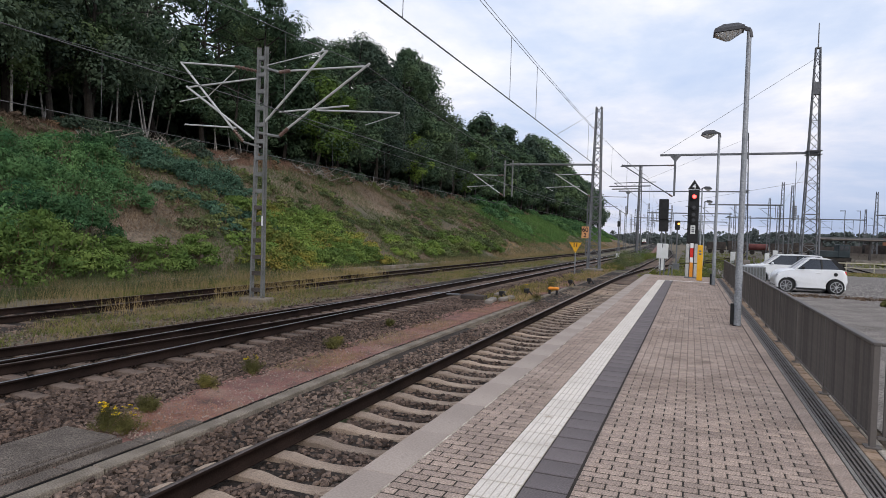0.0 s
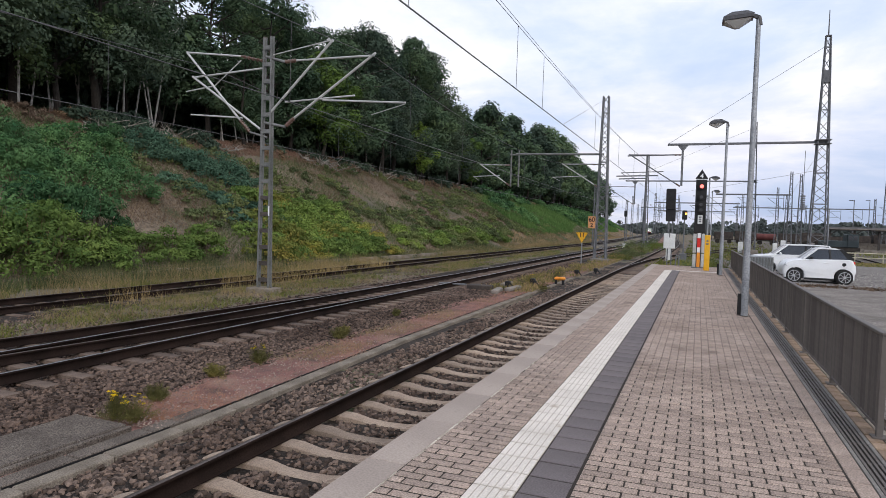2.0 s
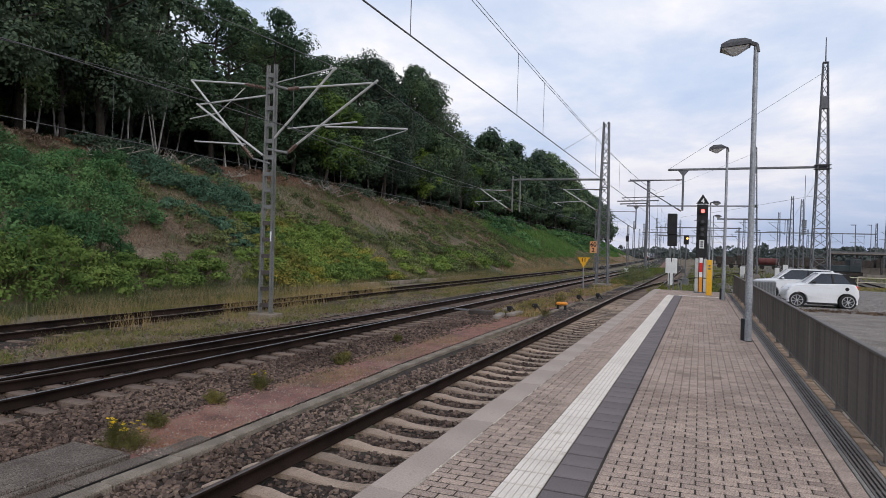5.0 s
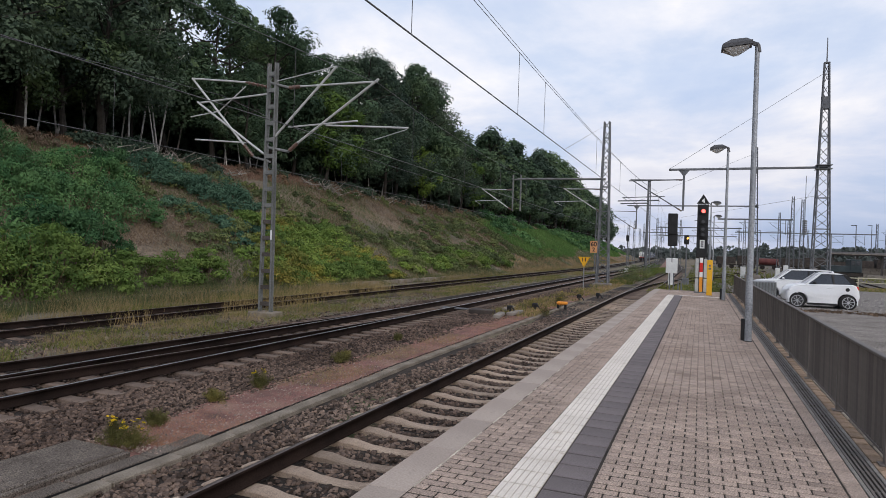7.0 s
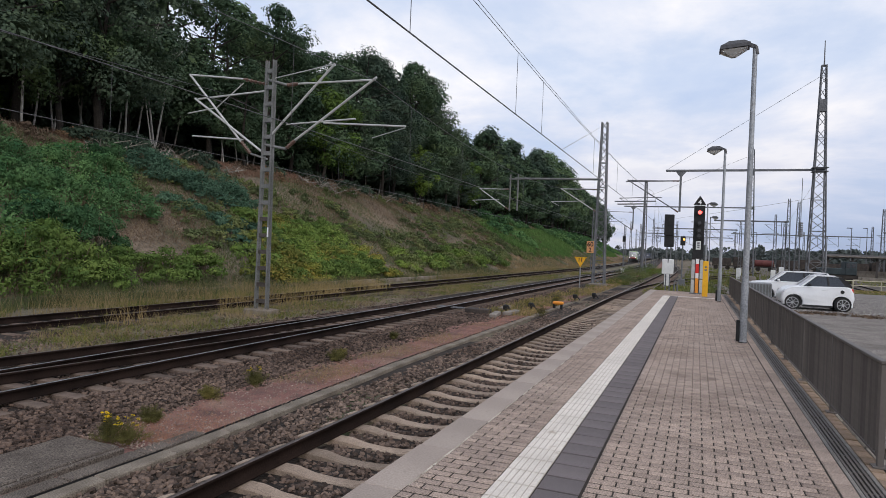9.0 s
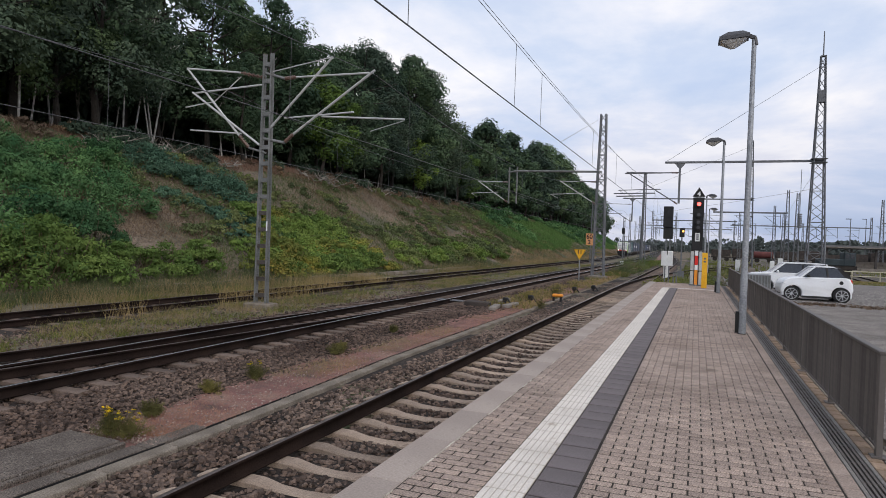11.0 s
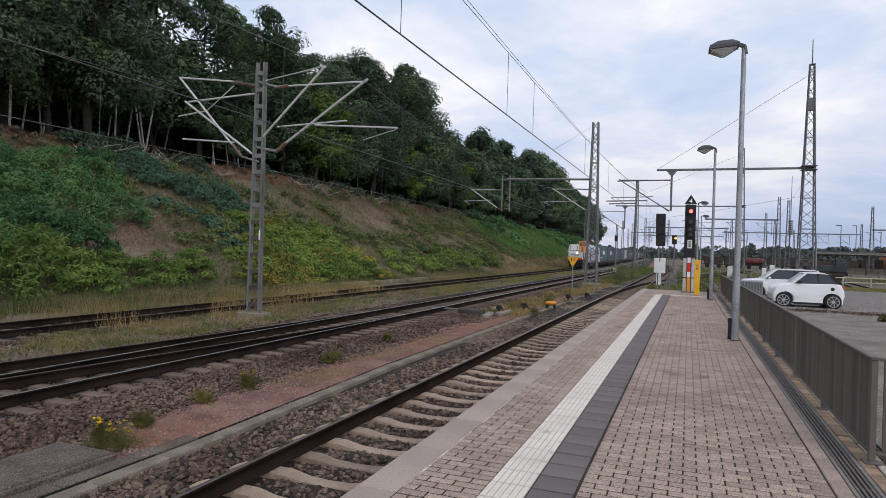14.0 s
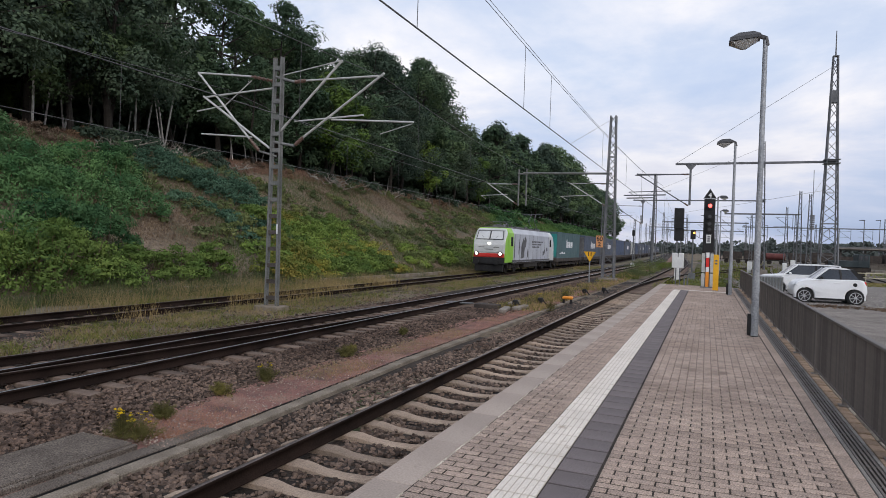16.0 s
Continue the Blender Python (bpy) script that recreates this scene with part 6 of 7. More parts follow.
def build_wires():
    spans = {"T1": (T1, [-12, 54, 97, 150, 210, 270]), "T2": (T2, [-36, 18.7, 54.2, 97, 150, 205, 260]), "T3": (T3, [-36, 18.7, 54.2, 97, 150, 205, 260, 330])}
    for key, (c, stops) in spans.items():
        con, mes, drop = [], [], []
        for i, (a, b) in enumerate(zip(stops, stops[1:])):
            za, sag = (7.15, 0.75) if key != "T1" else (6.9, 0.92)
            zig = 0.25 if i % 2 else -0.25
            for k in range(13):
                f = k / 12
                y = a + (b - a) * f
                x = c + float(swing(y)) + zig * (1 - 2 * f)
                con.append((x, y, 4.68 if key == "T1" else 4.82))
                mes.append((x, y, za - sag * 4 * f * (1 - f)))
                if 0 < k < 12 and k % 2 and y < 140 and not (key == "T1" and i == 0):
                    drop.append((mes[-1], con[-1]))
        if key == "T1":
            a, b = stops[0], stops[1]
            for y in (-4.0, 2.0, 8.0, 13.4, 15.8, 24.0, 31.0, 38.0, 46.0):
                f = (y - a) / (b - a)
                x = c - 0.25 * (1 - 2 * f)
                drop.append(((x, y, 6.9 - 0.92 * 4 * f * (1 - f)), (x, y, 4.68)))
            wire("stitch_wire", [(x + 0.11 * max(0.0, 1 - (y + 12) / 50), y, z + 0.02) for x, y, z in mes[:13]], 0.0055, "second thin wire beside the messenger wire")
        wire("contact_wire", con, 0.011 if key != "T1" else 0.012, "dark overhead contact wire above the track")
        wire("messenger_wire", mes, 0.009 if key != "T1" else 0.0065, "thin messenger wire of the overhead line")
        bm = bmesh.new()
        for a, b in drop:
            rod(bm, a, b, 0.006, seg=5)
        tagged(part("dropper", bm, "wire"), "thin dropper wires between messenger and contact wire", "wire", kind="stuff")
    wire("feeder_wire", [(-7.7, 54.2, 12.5), (-3.75, 18.3, 4.69)], 0.007, "slack feeder wire down from the mast")
    for x, yy, arm_x in ((8.2, 54.0, -2.5), (6.35, 93.0, -9.8)):
        wire("stay_wire", [(x - 0.2, yy, 15.6), (arm_x, yy, 8.72)], 0.014, "sloping stay wire from a tower to its arm")
    wire("anchor_wire", [(8.2, 54, 8.2), (10.5, 85, 7.6), (14.0, 120, 8.2)], 0.012, "sloping wire between two masts")
    wire("feeder_wire", [(8.2, 54, 6.6), (3, 75, 6.9), (-2, 93, 7.2), (-8, 120, 7.4)], 0.012, "wire across the tracks")


def build_lamp(x, y, z, h=6.05, first=True):
    lamp = thing("platform_lamp", (x, y, z), "grey steel lamp post with a hooded lantern", "lamp post", group="lamp posts")
    bm = bmesh.new()
    rod(bm, (0, 0, 0), (0, 0, 1.2), 0.072, 0.070, 16)
    rod(bm, (0, 0, 1.2), (0, 0, h), 0.062, 0.045, 16)
    part("pole", bm, "lamp_post", lamp)
    bm = bmesh.new()
    rod(bm, (0, 0, 0), (0, 0, 0.015), 0.085, seg=16)
    box(bm, (-0.135, -0.035, 0.02), (-0.066, 0.035, 0.46), 0.008)
    part("base_cover", bm, "black", lamp, "black cable cover")
    bm = bmesh.new()
    rod(bm, (0.03, 0, h - 0.12), (0.0, 0, h + 0.04), 0.05)
    bar(bm, (0.02, 0, h + 0.03), (-0.14, 0, h + 0.10), 0.07)
    part("arm", bm, "lamp_hood", lamp)
    # hood: a low faceted roof
    bm = bmesh.new()
    lo = [bm.verts.new(p) for p in ((-0.68, -0.19, h - 0.02), (-0.10, -0.17, h + 0.03), (-0.10, 0.17, h + 0.03), (-0.68, 0.19, h - 0.02))]
    mi = [bm.verts.new(p) for p in ((-0.66, -0.18, h + 0.06), (-0.09, -0.16, h + 0.10), (-0.09, 0.16, h + 0.10), (-0.66, 0.18, h + 0.06))]
    hi = [bm.verts.new(p) for p in ((-0.50, -0.08, h + 0.17), (-0.22, -0.08, h + 0.18), (-0.22, 0.08, h + 0.18), (-0.50, 0.08, h + 0.17))]
    for a, b in ((lo, mi), (mi, hi)):
        for k in range(4):
            bm.faces.new((a[k], a[(k + 1) % 4], b[(k + 1) % 4], b[k]))
    bm.faces.new(hi)
    bm.faces.new(lo[::-1])
    part("hood", bm, "lamp_hood", lamp)
    # prism glass below
    bm = bmesh.new()
    up = [bm.verts.new(p) for p in ((-0.65, -0.17, h - 0.025), (-0.14, -0.15, h + 0.015), (-0.14, 0.15, h + 0.015), (-0.65, 0.17, h - 0.025))]
    low = [bm.verts.new(p) for p in ((-0.44, -0.04, h - 0.16), (-0.36, -0.04, h - 0.155), (-0.36, 0.04, h - 0.155), (-0.44, 0.04, h - 0.16))]
    for k in range(4):
        bm.faces.new((up[k], low[k], low[(k + 1) % 4], up[(k + 1) % 4]))
    bm.faces.new(low)
    bm.faces.new(up[::-1])
    bmesh.ops.recalc_face_normals(bm, faces=bm.faces)
    part("glass", bm, "lamp_glass", lamp, "pale faceted lantern glass")
    return lamp


def build_lamps():
    first = build_lamp(0.94, 14.4, 0.0)
    copy_thing(first, pose(0.88, 27.7, 0.0))
    copy_thing(first, pose(0.60, 51.0, -0.35, 0, 0, 180))
    copy_thing(first, pose(1.05, 65.0, -0.5, 0, 0, 180))
    copy_thing(first, pose(15.6, 95.0, -0.9))
    copy_thing(first, pose(34.5, 118.0, -0.9))


def build_signals():
    s = thing("main_signal", (0.03, 32.3, 0), "black colour-light signal showing red with a triangular speed board", "railway signal")
    bm = bmesh.new()
    for dx in (-0.08, 0.08):
        box(bm, (dx - 0.03, 0.1, 0), (dx + 0.03, 0.16, 4.2))
    part("mast", bm, "mast_dark", s)
    bm = bmesh.new()
    box(bm, (-0.245, -0.06, 1.68), (0.245, 0.12, 4.18), 0.015)
    part("backboard", bm, "black", s)
    for z, lit in ((3.85, True), (3.35, False), (3.0, False), (2.75, False)):
        bm = bmesh.new()
        rod(bm, (0.02, -0.24, z), (0.02, -0.06, z), 0.13, seg=20)
        hood = part("lamp_hood", bm, "black", s)
        bm = bmesh.new()
        rod(bm, (0.02, -0.252, z), (0.02, -0.242, z), 0.085 if lit else 0.08, seg=20)
        part("lens", bm, "signal_red" if lit else "lamp_hood", hood, "lit red lens" if lit else "")
    bm = bmesh.new()
    prism(bm, [(-0.29, 4.2), (0.29, 4.2), (0.0, 4.66)], -0.05, 0.0)
    tri = part("speed_board", bm, "black", s, "black triangular board with a white figure")
    bm = bmesh.new()
    for a, b in (((-0.25, 4.215), (0.25, 4.215)), ((0.25, 4.215), (0, 4.62)), ((0, 4.62), (-0.25, 4.215))):
        bar(bm, (a[0], -0.054, a[1]), (b[0], -0.054, b[1]), 0.02, 0.006)
    part("board_rim", bm, "mast_grey", tri)
    text_part("figure", "4", 0.30, "white", tri, Matrix.Translation((0, -0.06, 4.34)) @ FACE)
    bm = bmesh.new()
    box(bm, (-0.10, -0.085, 2.10), (0.11, -0.065, 2.50), 0.004)
    lab = part("plate", bm, "white_box", s, "white plate with small dark marks")
    bm = bmesh.new()
    for k in range(3):
        box(bm, (-0.05, -0.092, 2.17 + k * 0.1), (0.06, -0.086, 2.24 + k * 0.1))
    part("mark", bm, "mast_dark", lab)
    for z0, z1, mat in ((1.42, 1.66, "white"), (0.98, 1.42, "red"), (0.74, 0.98, "white"), (0.05, 0.74, "orange")):
        bm = bmesh.new()
        box(bm, (-0.07, -0.04, z0), (0.07, -0.02, z1))
        part("mast_plate", bm, mat, s)
    for dx in (-0.185, 0.185):
        for z in (0.05, 0.72):
            bm = bmesh.new()
            box(bm, (dx - 0.075, -0.02, z), (dx + 0.075, 0.14, z + (0.62 if z < 0.5 else 0.9)), 0.015)
            part("side_box", bm, "cantilever", s)
    bm = bmesh.new()
    for z in (2.3, 2.95, 3.4):
        box(bm, (-0.36, 0.12, z), (0.36, 0.15, z + 0.03))
    box(bm, (-0.3, -0.1, 0), (0.3, 0.25, 0.05))
    part("bracket", bm, "mast_dark", s)
    # the second signal, seen with its shade closed
    d = thing("distant_signal", (-1.42, 36.0, -0.35), "black shrouded signal on a post with a white box", "railway signal")
    bm = bmesh.new()
    for dx in (-0.1, 0.1):
        box(bm, (dx - 0.03, 0, 0), (dx + 0.03, 0.06, 3.6))
    part("post", bm, "mast_dark", d)
    bm = bmesh.new()
    box(bm, (-0.27, -0.12, 3.2), (0.22, 0.18, 4.32), 0.03)
    box(bm, (-0.25, -0.06, 2.58), (0.24, 0.18, 3.25), 0.03)
    part("backboard", bm, "black", d)
    bm = bmesh.new()
    for z in (3.1, 3.75):
        box(bm, (-0.4, -0.02, z), (0.4, 0.02, z + 0.03))
    for dx in (-0.38, 0.38):
        rod(bm, (dx, 0, 3.1), (dx, 0, 3.76), 0.012)
    part("bracket", bm, "mast_grey", d)
    bm = bmesh.new()
    box(bm, (-0.30, -0.22, 1.13), (0.28, 0.06, 1.93), 0.02)
    bx = part("control_box", bm, "white_box", d, "white control box")
    bm = bmesh.new()
    box(bm, (-0.02, -0.228, 1.72), (0.02, -0.218, 1.93))
    part("latch", bm, "black", bx)
    bm = bmesh.new()
    rod(bm, (0.32, 0, 0), (0.36, 0, 0.75), 0.04)
    rod(bm, (0.36, 0, 0.75), (0.5, 0, 0.75), 0.04)
    rod(bm, (0.5, 0, 0.75), (0.5, 0, 0), 0.04)
    part("cable_pipe", bm, "mast_grey", d)
    # small far signals
    for x, y, h, lit in ((-1.25, 62.0, 3.75, "amber_light"), (-10.0, 96.0, 4.6, None), (0.8, 130.0, 4.2, "amber_light")):
        f = thing("far_signal", (x, y, -0.95), "small black signal head on a thin post", "railway signal", group="far signals")
        bm = bmesh.new()
        rod(bm, (0, 0, 0), (0, 0, h), 0.06)
        part("post", bm, "mast_dark", f)
        bm = bmesh.new()
        box(bm, (-0.22, -0.1, h), (0.22, 0.1, h + 0.85), 0.03)
        part("backboard", bm, "black", f)
        if lit:
            bm = bmesh.new()
            rod(bm, (0.1, -0.14, h + 0.55), (0.1, -0.1, h + 0.55), 0.09, seg=14)
            part("lens", bm, lit, f)
        bm = bmesh.new()
        box(bm, (-0.3, -0.2, 0.0), (0.3, 0.2, 0.65), 0.02)
        part("base_box", bm, "white_box" if x < -5 else "mast_dark", f)
    # the yellow post with its small sign
    p = thing("yellow_post", (0.38, 30.5, 0), "bright yellow square post on the platform end", "post")
    bm = bmesh.new()
    box(bm, (-0.115, -0.05, 0), (0.115, 0.05, 1.58), 0.012)
    part("post", bm, "yellow", p)
    bm = bmesh.new()
    box(bm, (-0.05, -0.068, 1.15), (0.05, -0.061, 1.22))
    box(bm, (-0.04, -0.068, 1.28), (0.04, -0.061, 1.35))
    part("mark", bm, "mast_dark", p)
    # the inverted yellow triangle
    t = thing("speed_sign", (-8.15, 48.2, -0.95), "yellow inverted triangle sign with black figures on a grey post", "sign")
    bm = bmesh.new()
    rod(bm, (0, 0.05, 0), (0, 0.05, 1.75), 0.045)
    part("post", bm, "galvanised", t)
    bm = bmesh.new()
    prism(bm, [(-0.47, 2.36), (0.47, 2.36), (0.0, 1.56)], -0.01, 0.02)
    pl = part("plate", bm, "yellow", t)
    bm = bmesh.new()
    for a, b in (((-0.44, 2.345), (0.44, 2.345)), ((0.44, 2.345), (0, 1.60)), ((0, 1.60), (-0.44, 2.345))):
        bar(bm, (a[0], -0.014, a[1]), (b[0], -0.014, b[1]), 0.035, 0.006)
    part("rim", bm, "black", pl)
    text_part("figures", "11", 0.40, "black", pl, Matrix.Translation((0, -0.022, 2.14)) @ FACE)
    # the orange distance board on the mast
    k = thing("kilometre_sign", (-8.3, 53.6, 1.75), "orange kilometre board with two rows of black figures", "sign")
    bm = bmesh.new()
    box(bm, (-0.29, -0.012, 0), (0.29, 0.012, 0.98), 0.006)
    kp = part("plate", bm, "pale_orange", k)
    text_part("figures", "60", 0.52, "black", kp, Matrix.Translation((0, -0.018, 0.70)) @ FACE)
    text_part("figures", "2", 0.46, "black", kp, Matrix.Translation((0, -0.018, 0.25)) @ FACE)
    bm = bmesh.new()
    for z in (0.2, 0.8):
        rod(bm, (-0.1, 0.03, z), (0.6, 0.35, z), 0.02)
    part("bracket", bm, "galvanised", k)


def build_trough():
    rng = random.Random(8)
    t = tagged(new("cable_trough"), "concrete cable trough with a row of grey lids", "cable trough", kind="structure")
    for y in np.arange(-12, 34, 1.0):
        a, b = float(drift(y)), float(drift(y + 1.0))
        bm = bmesh.new()
        box(bm, (-5.995, 0.006, -0.16), (-5.785, 0.994, 0.0), 0.014)
        for v in bm.verts:
            v.co.x += a + (b - a) * v.co.y + rng.uniform(-0.004, 0.004)
        ob = part("kerb_stone", bm, "trough", t)
        ob.matrix_basis = pose(0, y, -0.94 + rng.uniform(-0.006, 0.006))
    lay_me = block_mesh("lid", 0.23, 0.972, 0.05, "slab", 0.012)
    for y in np.arange(-9.2, 6.0, 1.0):
        ob = new("lid", lay_me)
        ob.parent = t
        ob.matrix_basis = pose(-6.195 + rng.uniform(-0.008, 0.008), y + 0.5, -0.945 + rng.uniform(-0.006, 0.006), 0, 0, rng.uniform(-0.5, 0.5))
    # black channel put in as the shadow of the gap behind the kerb
    ys = np.arange(-12, 34.1, 1.0)
    v = np.concatenate([np.array([[-6.076 + drift(y), y, -0.957], [-6.076 + drift(y), y, -1.3], [-5.99 + drift(y), y, -1.3], [-5.99 + drift(y), y, -0.965]]) for y in ys])
    f = [(4 * i + k, 4 * i + k + 1, 4 * i + k + 5, 4 * i + k + 4) for i in range(len(ys) - 1) for k in range(3)]
    raw("trough_gap_shade", v, f, "black", t)
    s = thing("chamber_lid", (-6.88, 3.75, -0.94), "rough concrete chamber slab beside the path", "slab")
    bm = bmesh.new()
    box(bm, (-0.47, -2.6, -0.12), (0.42, 2.0, 0.045), 0.015)
    part("slab", bm, "slab", s)
    bm = bmesh.new()
    box(bm, (0.432, -2.6, -0.15), (0.505, 2.0, 0.03), 0.012)
    part("slab_rim", bm, "slab", s)


M["weed_leaf"] = leaf_material("weed_leaf", [(0.105, 0.105, 0.038), (0.19, 0.17, 0.062)], 3.0)


def weed(x, y, z, h, seed, flowers):
    rng = np.random.default_rng(seed)
    w = thing("weed", (x, y, z), "bushy weed with yellow flowers on the gravel" if flowers else "small green weed on the gravel", "weed", group="weeds on the gravel")
    n = 46
    d = rng.normal(0, 0.33, (n, 2)) * h
    bm = bmesh.new()
    tips = np.stack([d[:, 0], d[:, 1], rng.uniform(0.3, 1.0, n) * h * np.exp(-0.8 * (d ** 2).sum(1) / h ** 2)], 1)
    for p in tips:
        rod(bm, (p[0] * 0.35, p[1] * 0.35, -0.02), p, 0.003, 0.0015, 3)
    tagged(part("stem", bm, "weed_leaf", w), kind="stuff")
    mids = np.concatenate([tips * 0.9, tips * 0.7, tips * 0.45])
    v, f = leaves(rng, mids, 0.09 * h + 0.02, 40, 0.010, 1.0, 0.3)
    raw("foliage", v, f, "weed_leaf", w)
    if flowers:
        tall = tips[np.argsort(-tips[:, 2])][:flowers]
        v, f = leaves(rng, np.concatenate([tall, tall + rng.normal(0, 0.02, tall.shape)]), 0.022, 14, 0.006, 0.4, 0.9)
        raw("blossom", v, f, "flower", w)


def build_small_trackside():
    z = -0.96
    for i, (x, y, h, fl) in enumerate(((-6.62, 6.0, 0.36, 9), (-7.12, 6.85, 0.28, 0), (-6.95, 6.0, 0.37, 12), (-7.39, 8.3, 0.27, 0), (-7.42, 9.5, 0.36, 8), (-7.5, 12.4, 0.30, 0), (-7.6, 12.8, 0.26, 0), (-7.9, 16.2, 0.24, 0), (-5.9, 26, 0.5, 0), (-6.4, 31, 0.5, 4), (-6.9, 34, 0.6, 3), (-6.6, 38, 0.6, 0), (-7.2, 29, 0.5, 4))):
        weed(x, y, z, h, 50 + i, fl)
    # turnout drive, old sleepers and boxes
    g = thing("point_machine", (-8.3, 25.2, -0.98), "low dark steel point machine beside the turnout", "point machine")
    bm = bmesh.new()
    box(bm, (-0.6, -0.35, 0), (0.4, 0.25, 0.19), 0.03)
    part("casing", bm, "wagon", g)
    bm = bmesh.new()
    rod(bm, (-2.0, 0.0, 0.14), (-0.8, 0.0, 0.14), 0.03)
    rod(bm, (-2.0, 0.3, 0.14), (-0.8, 0.2, 0.14), 0.03)
    part("throw_rod", bm, "mast_dark", g)
    for k, (x, y, a) in enumerate(((-7.4, 24.3, 8), (-7.1, 25.6, -4), (-7.9, 27.4, 3))):
        c = thing("concrete_block", (x, y, -0.97), "pale weathered concrete block lying in the gravel", "block", group="blocks beside the turnout", turn=a)
        bm = bmesh.new()
        box(bm, (-0.14, -0.7, 0), (0.14, 0.7, 0.15), 0.03)
        part("block", bm, "concrete", c)
    y = thing("trackside_box", (-5.95, 29.6, -0.97), "small orange-yellow trackside device on two legs", "device")
    bm = bmesh.new()
    box(bm, (-0.25, -0.14, 0.22), (0.25, 0.14, 0.36), 0.05)
    part("cover", bm, "orange", y)
    bm = bmesh.new()
    for s in (-0.18, 0.16):
        box(bm, (s - 0.05, -0.08, 0), (s + 0.05, 0.08, 0.24), 0.01)
    part("foot", bm, "black", y)
    for k, (x, yy) in enumerate(((-6.9, 28.2), (-7.5, 26.2), (-6.3, 36.0), (-5.6, 38.4))):
        b = thing("cable_connector", (x, yy, -0.98), "black bent cable connector box on a short foot", "connector", group="cable connectors")
        bm = bmesh.new()
        box(bm, (-0.12, -0.1, 0.12), (0.12, 0.1, 0.34), 0.04)
        rod(bm, (0, 0, 0), (0, 0, 0.14), 0.05)
        rod(bm, (0.1, 0, 0.25), (0.28, 0, 0.02), 0.035)
        part("box", bm, "black", b)
    # low concrete kerb along the foot of the slope
    k = thing("concrete_kerb", (0, 0, 0), "low pale concrete cable duct along the verge", "cable duct")
    for i, yy in enumerate(np.arange(8, 60, 2.0)):
        if 20 < yy < 30 and i % 4 == 1:
            continue
        bm = bmesh.new()
        zz = -0.98
        box(bm, (-0.15, 0, 0), (0.15, 1.97 if i % 5 else 1.4, 0.26), 0.02)
        part("segment", bm, "trough", k).matrix_basis = pose(-22.55 + 0.068 * min(yy - 15, 30), yy, zz, 0, 0, -3.9 if yy < 45 else 0)


build_mast_one()
build_mast_two()
build_towers()
build_far_masts()
build_wires()
build_lamps()
build_signals()
build_trough()
build_small_trackside()
# ---- the car park and the station yard beyond it
def loft(bm, outline, layers, mat=0):
    """The same outline (x, z) at several widths: layers of (y, shrink); closed at both ends."""
    cx = sum(p[0] for p in outline) / len(outline)
    cz = sum(p[1] for p in outline) / len(outline)
    rings = []
    for y, sh in layers:
        ring = []
        for x, z in outline:
            d = Vector((x - cx, z - cz))
            d = d * (1 - sh / max(d.length, 0.2))
            ring.append(bm.verts.new((cx + d.x, y, cz + d.y)))
        rings.append(ring)
    fs = [bm.faces.new(rings[0]), bm.faces.new(rings[-1][::-1])]
    n = len(outline)
    for a, b in zip(rings, rings[1:]):
        for i in range(n):
            fs.append(bm.faces.new((a[(i + 1) % n], a[i], b[i], b[(i + 1) % n])))
    for f in fs:
        f.material_index = mat
        f.smooth = False
    bmesh.ops.recalc_face_normals(bm, faces=fs)
    bmesh.ops.triangulate(bm, faces=fs[:2], ngon_method="EAR_CLIP")


def arch(cx, r, z0, hub, n=11):
    """Points of a wheel arch from front to rear, from the sill over a wheel whose hub is hub high."""
    low = math.asin((z0 - hub) / r)
    turn = [math.pi - low + (2 * low - math.pi) * i / (n - 1) for i in range(n)]
    return [(cx + r * math.cos(a), hub + r * math.sin(a)) for a in turn]


def soften(ob):
    ob.data.polygons.foreach_set("use_smooth", np.array([len(f.vertices) == 4 for f in ob.data.polygons]))
    ob.data.set_sharp_from_angle(angle=radians(38))


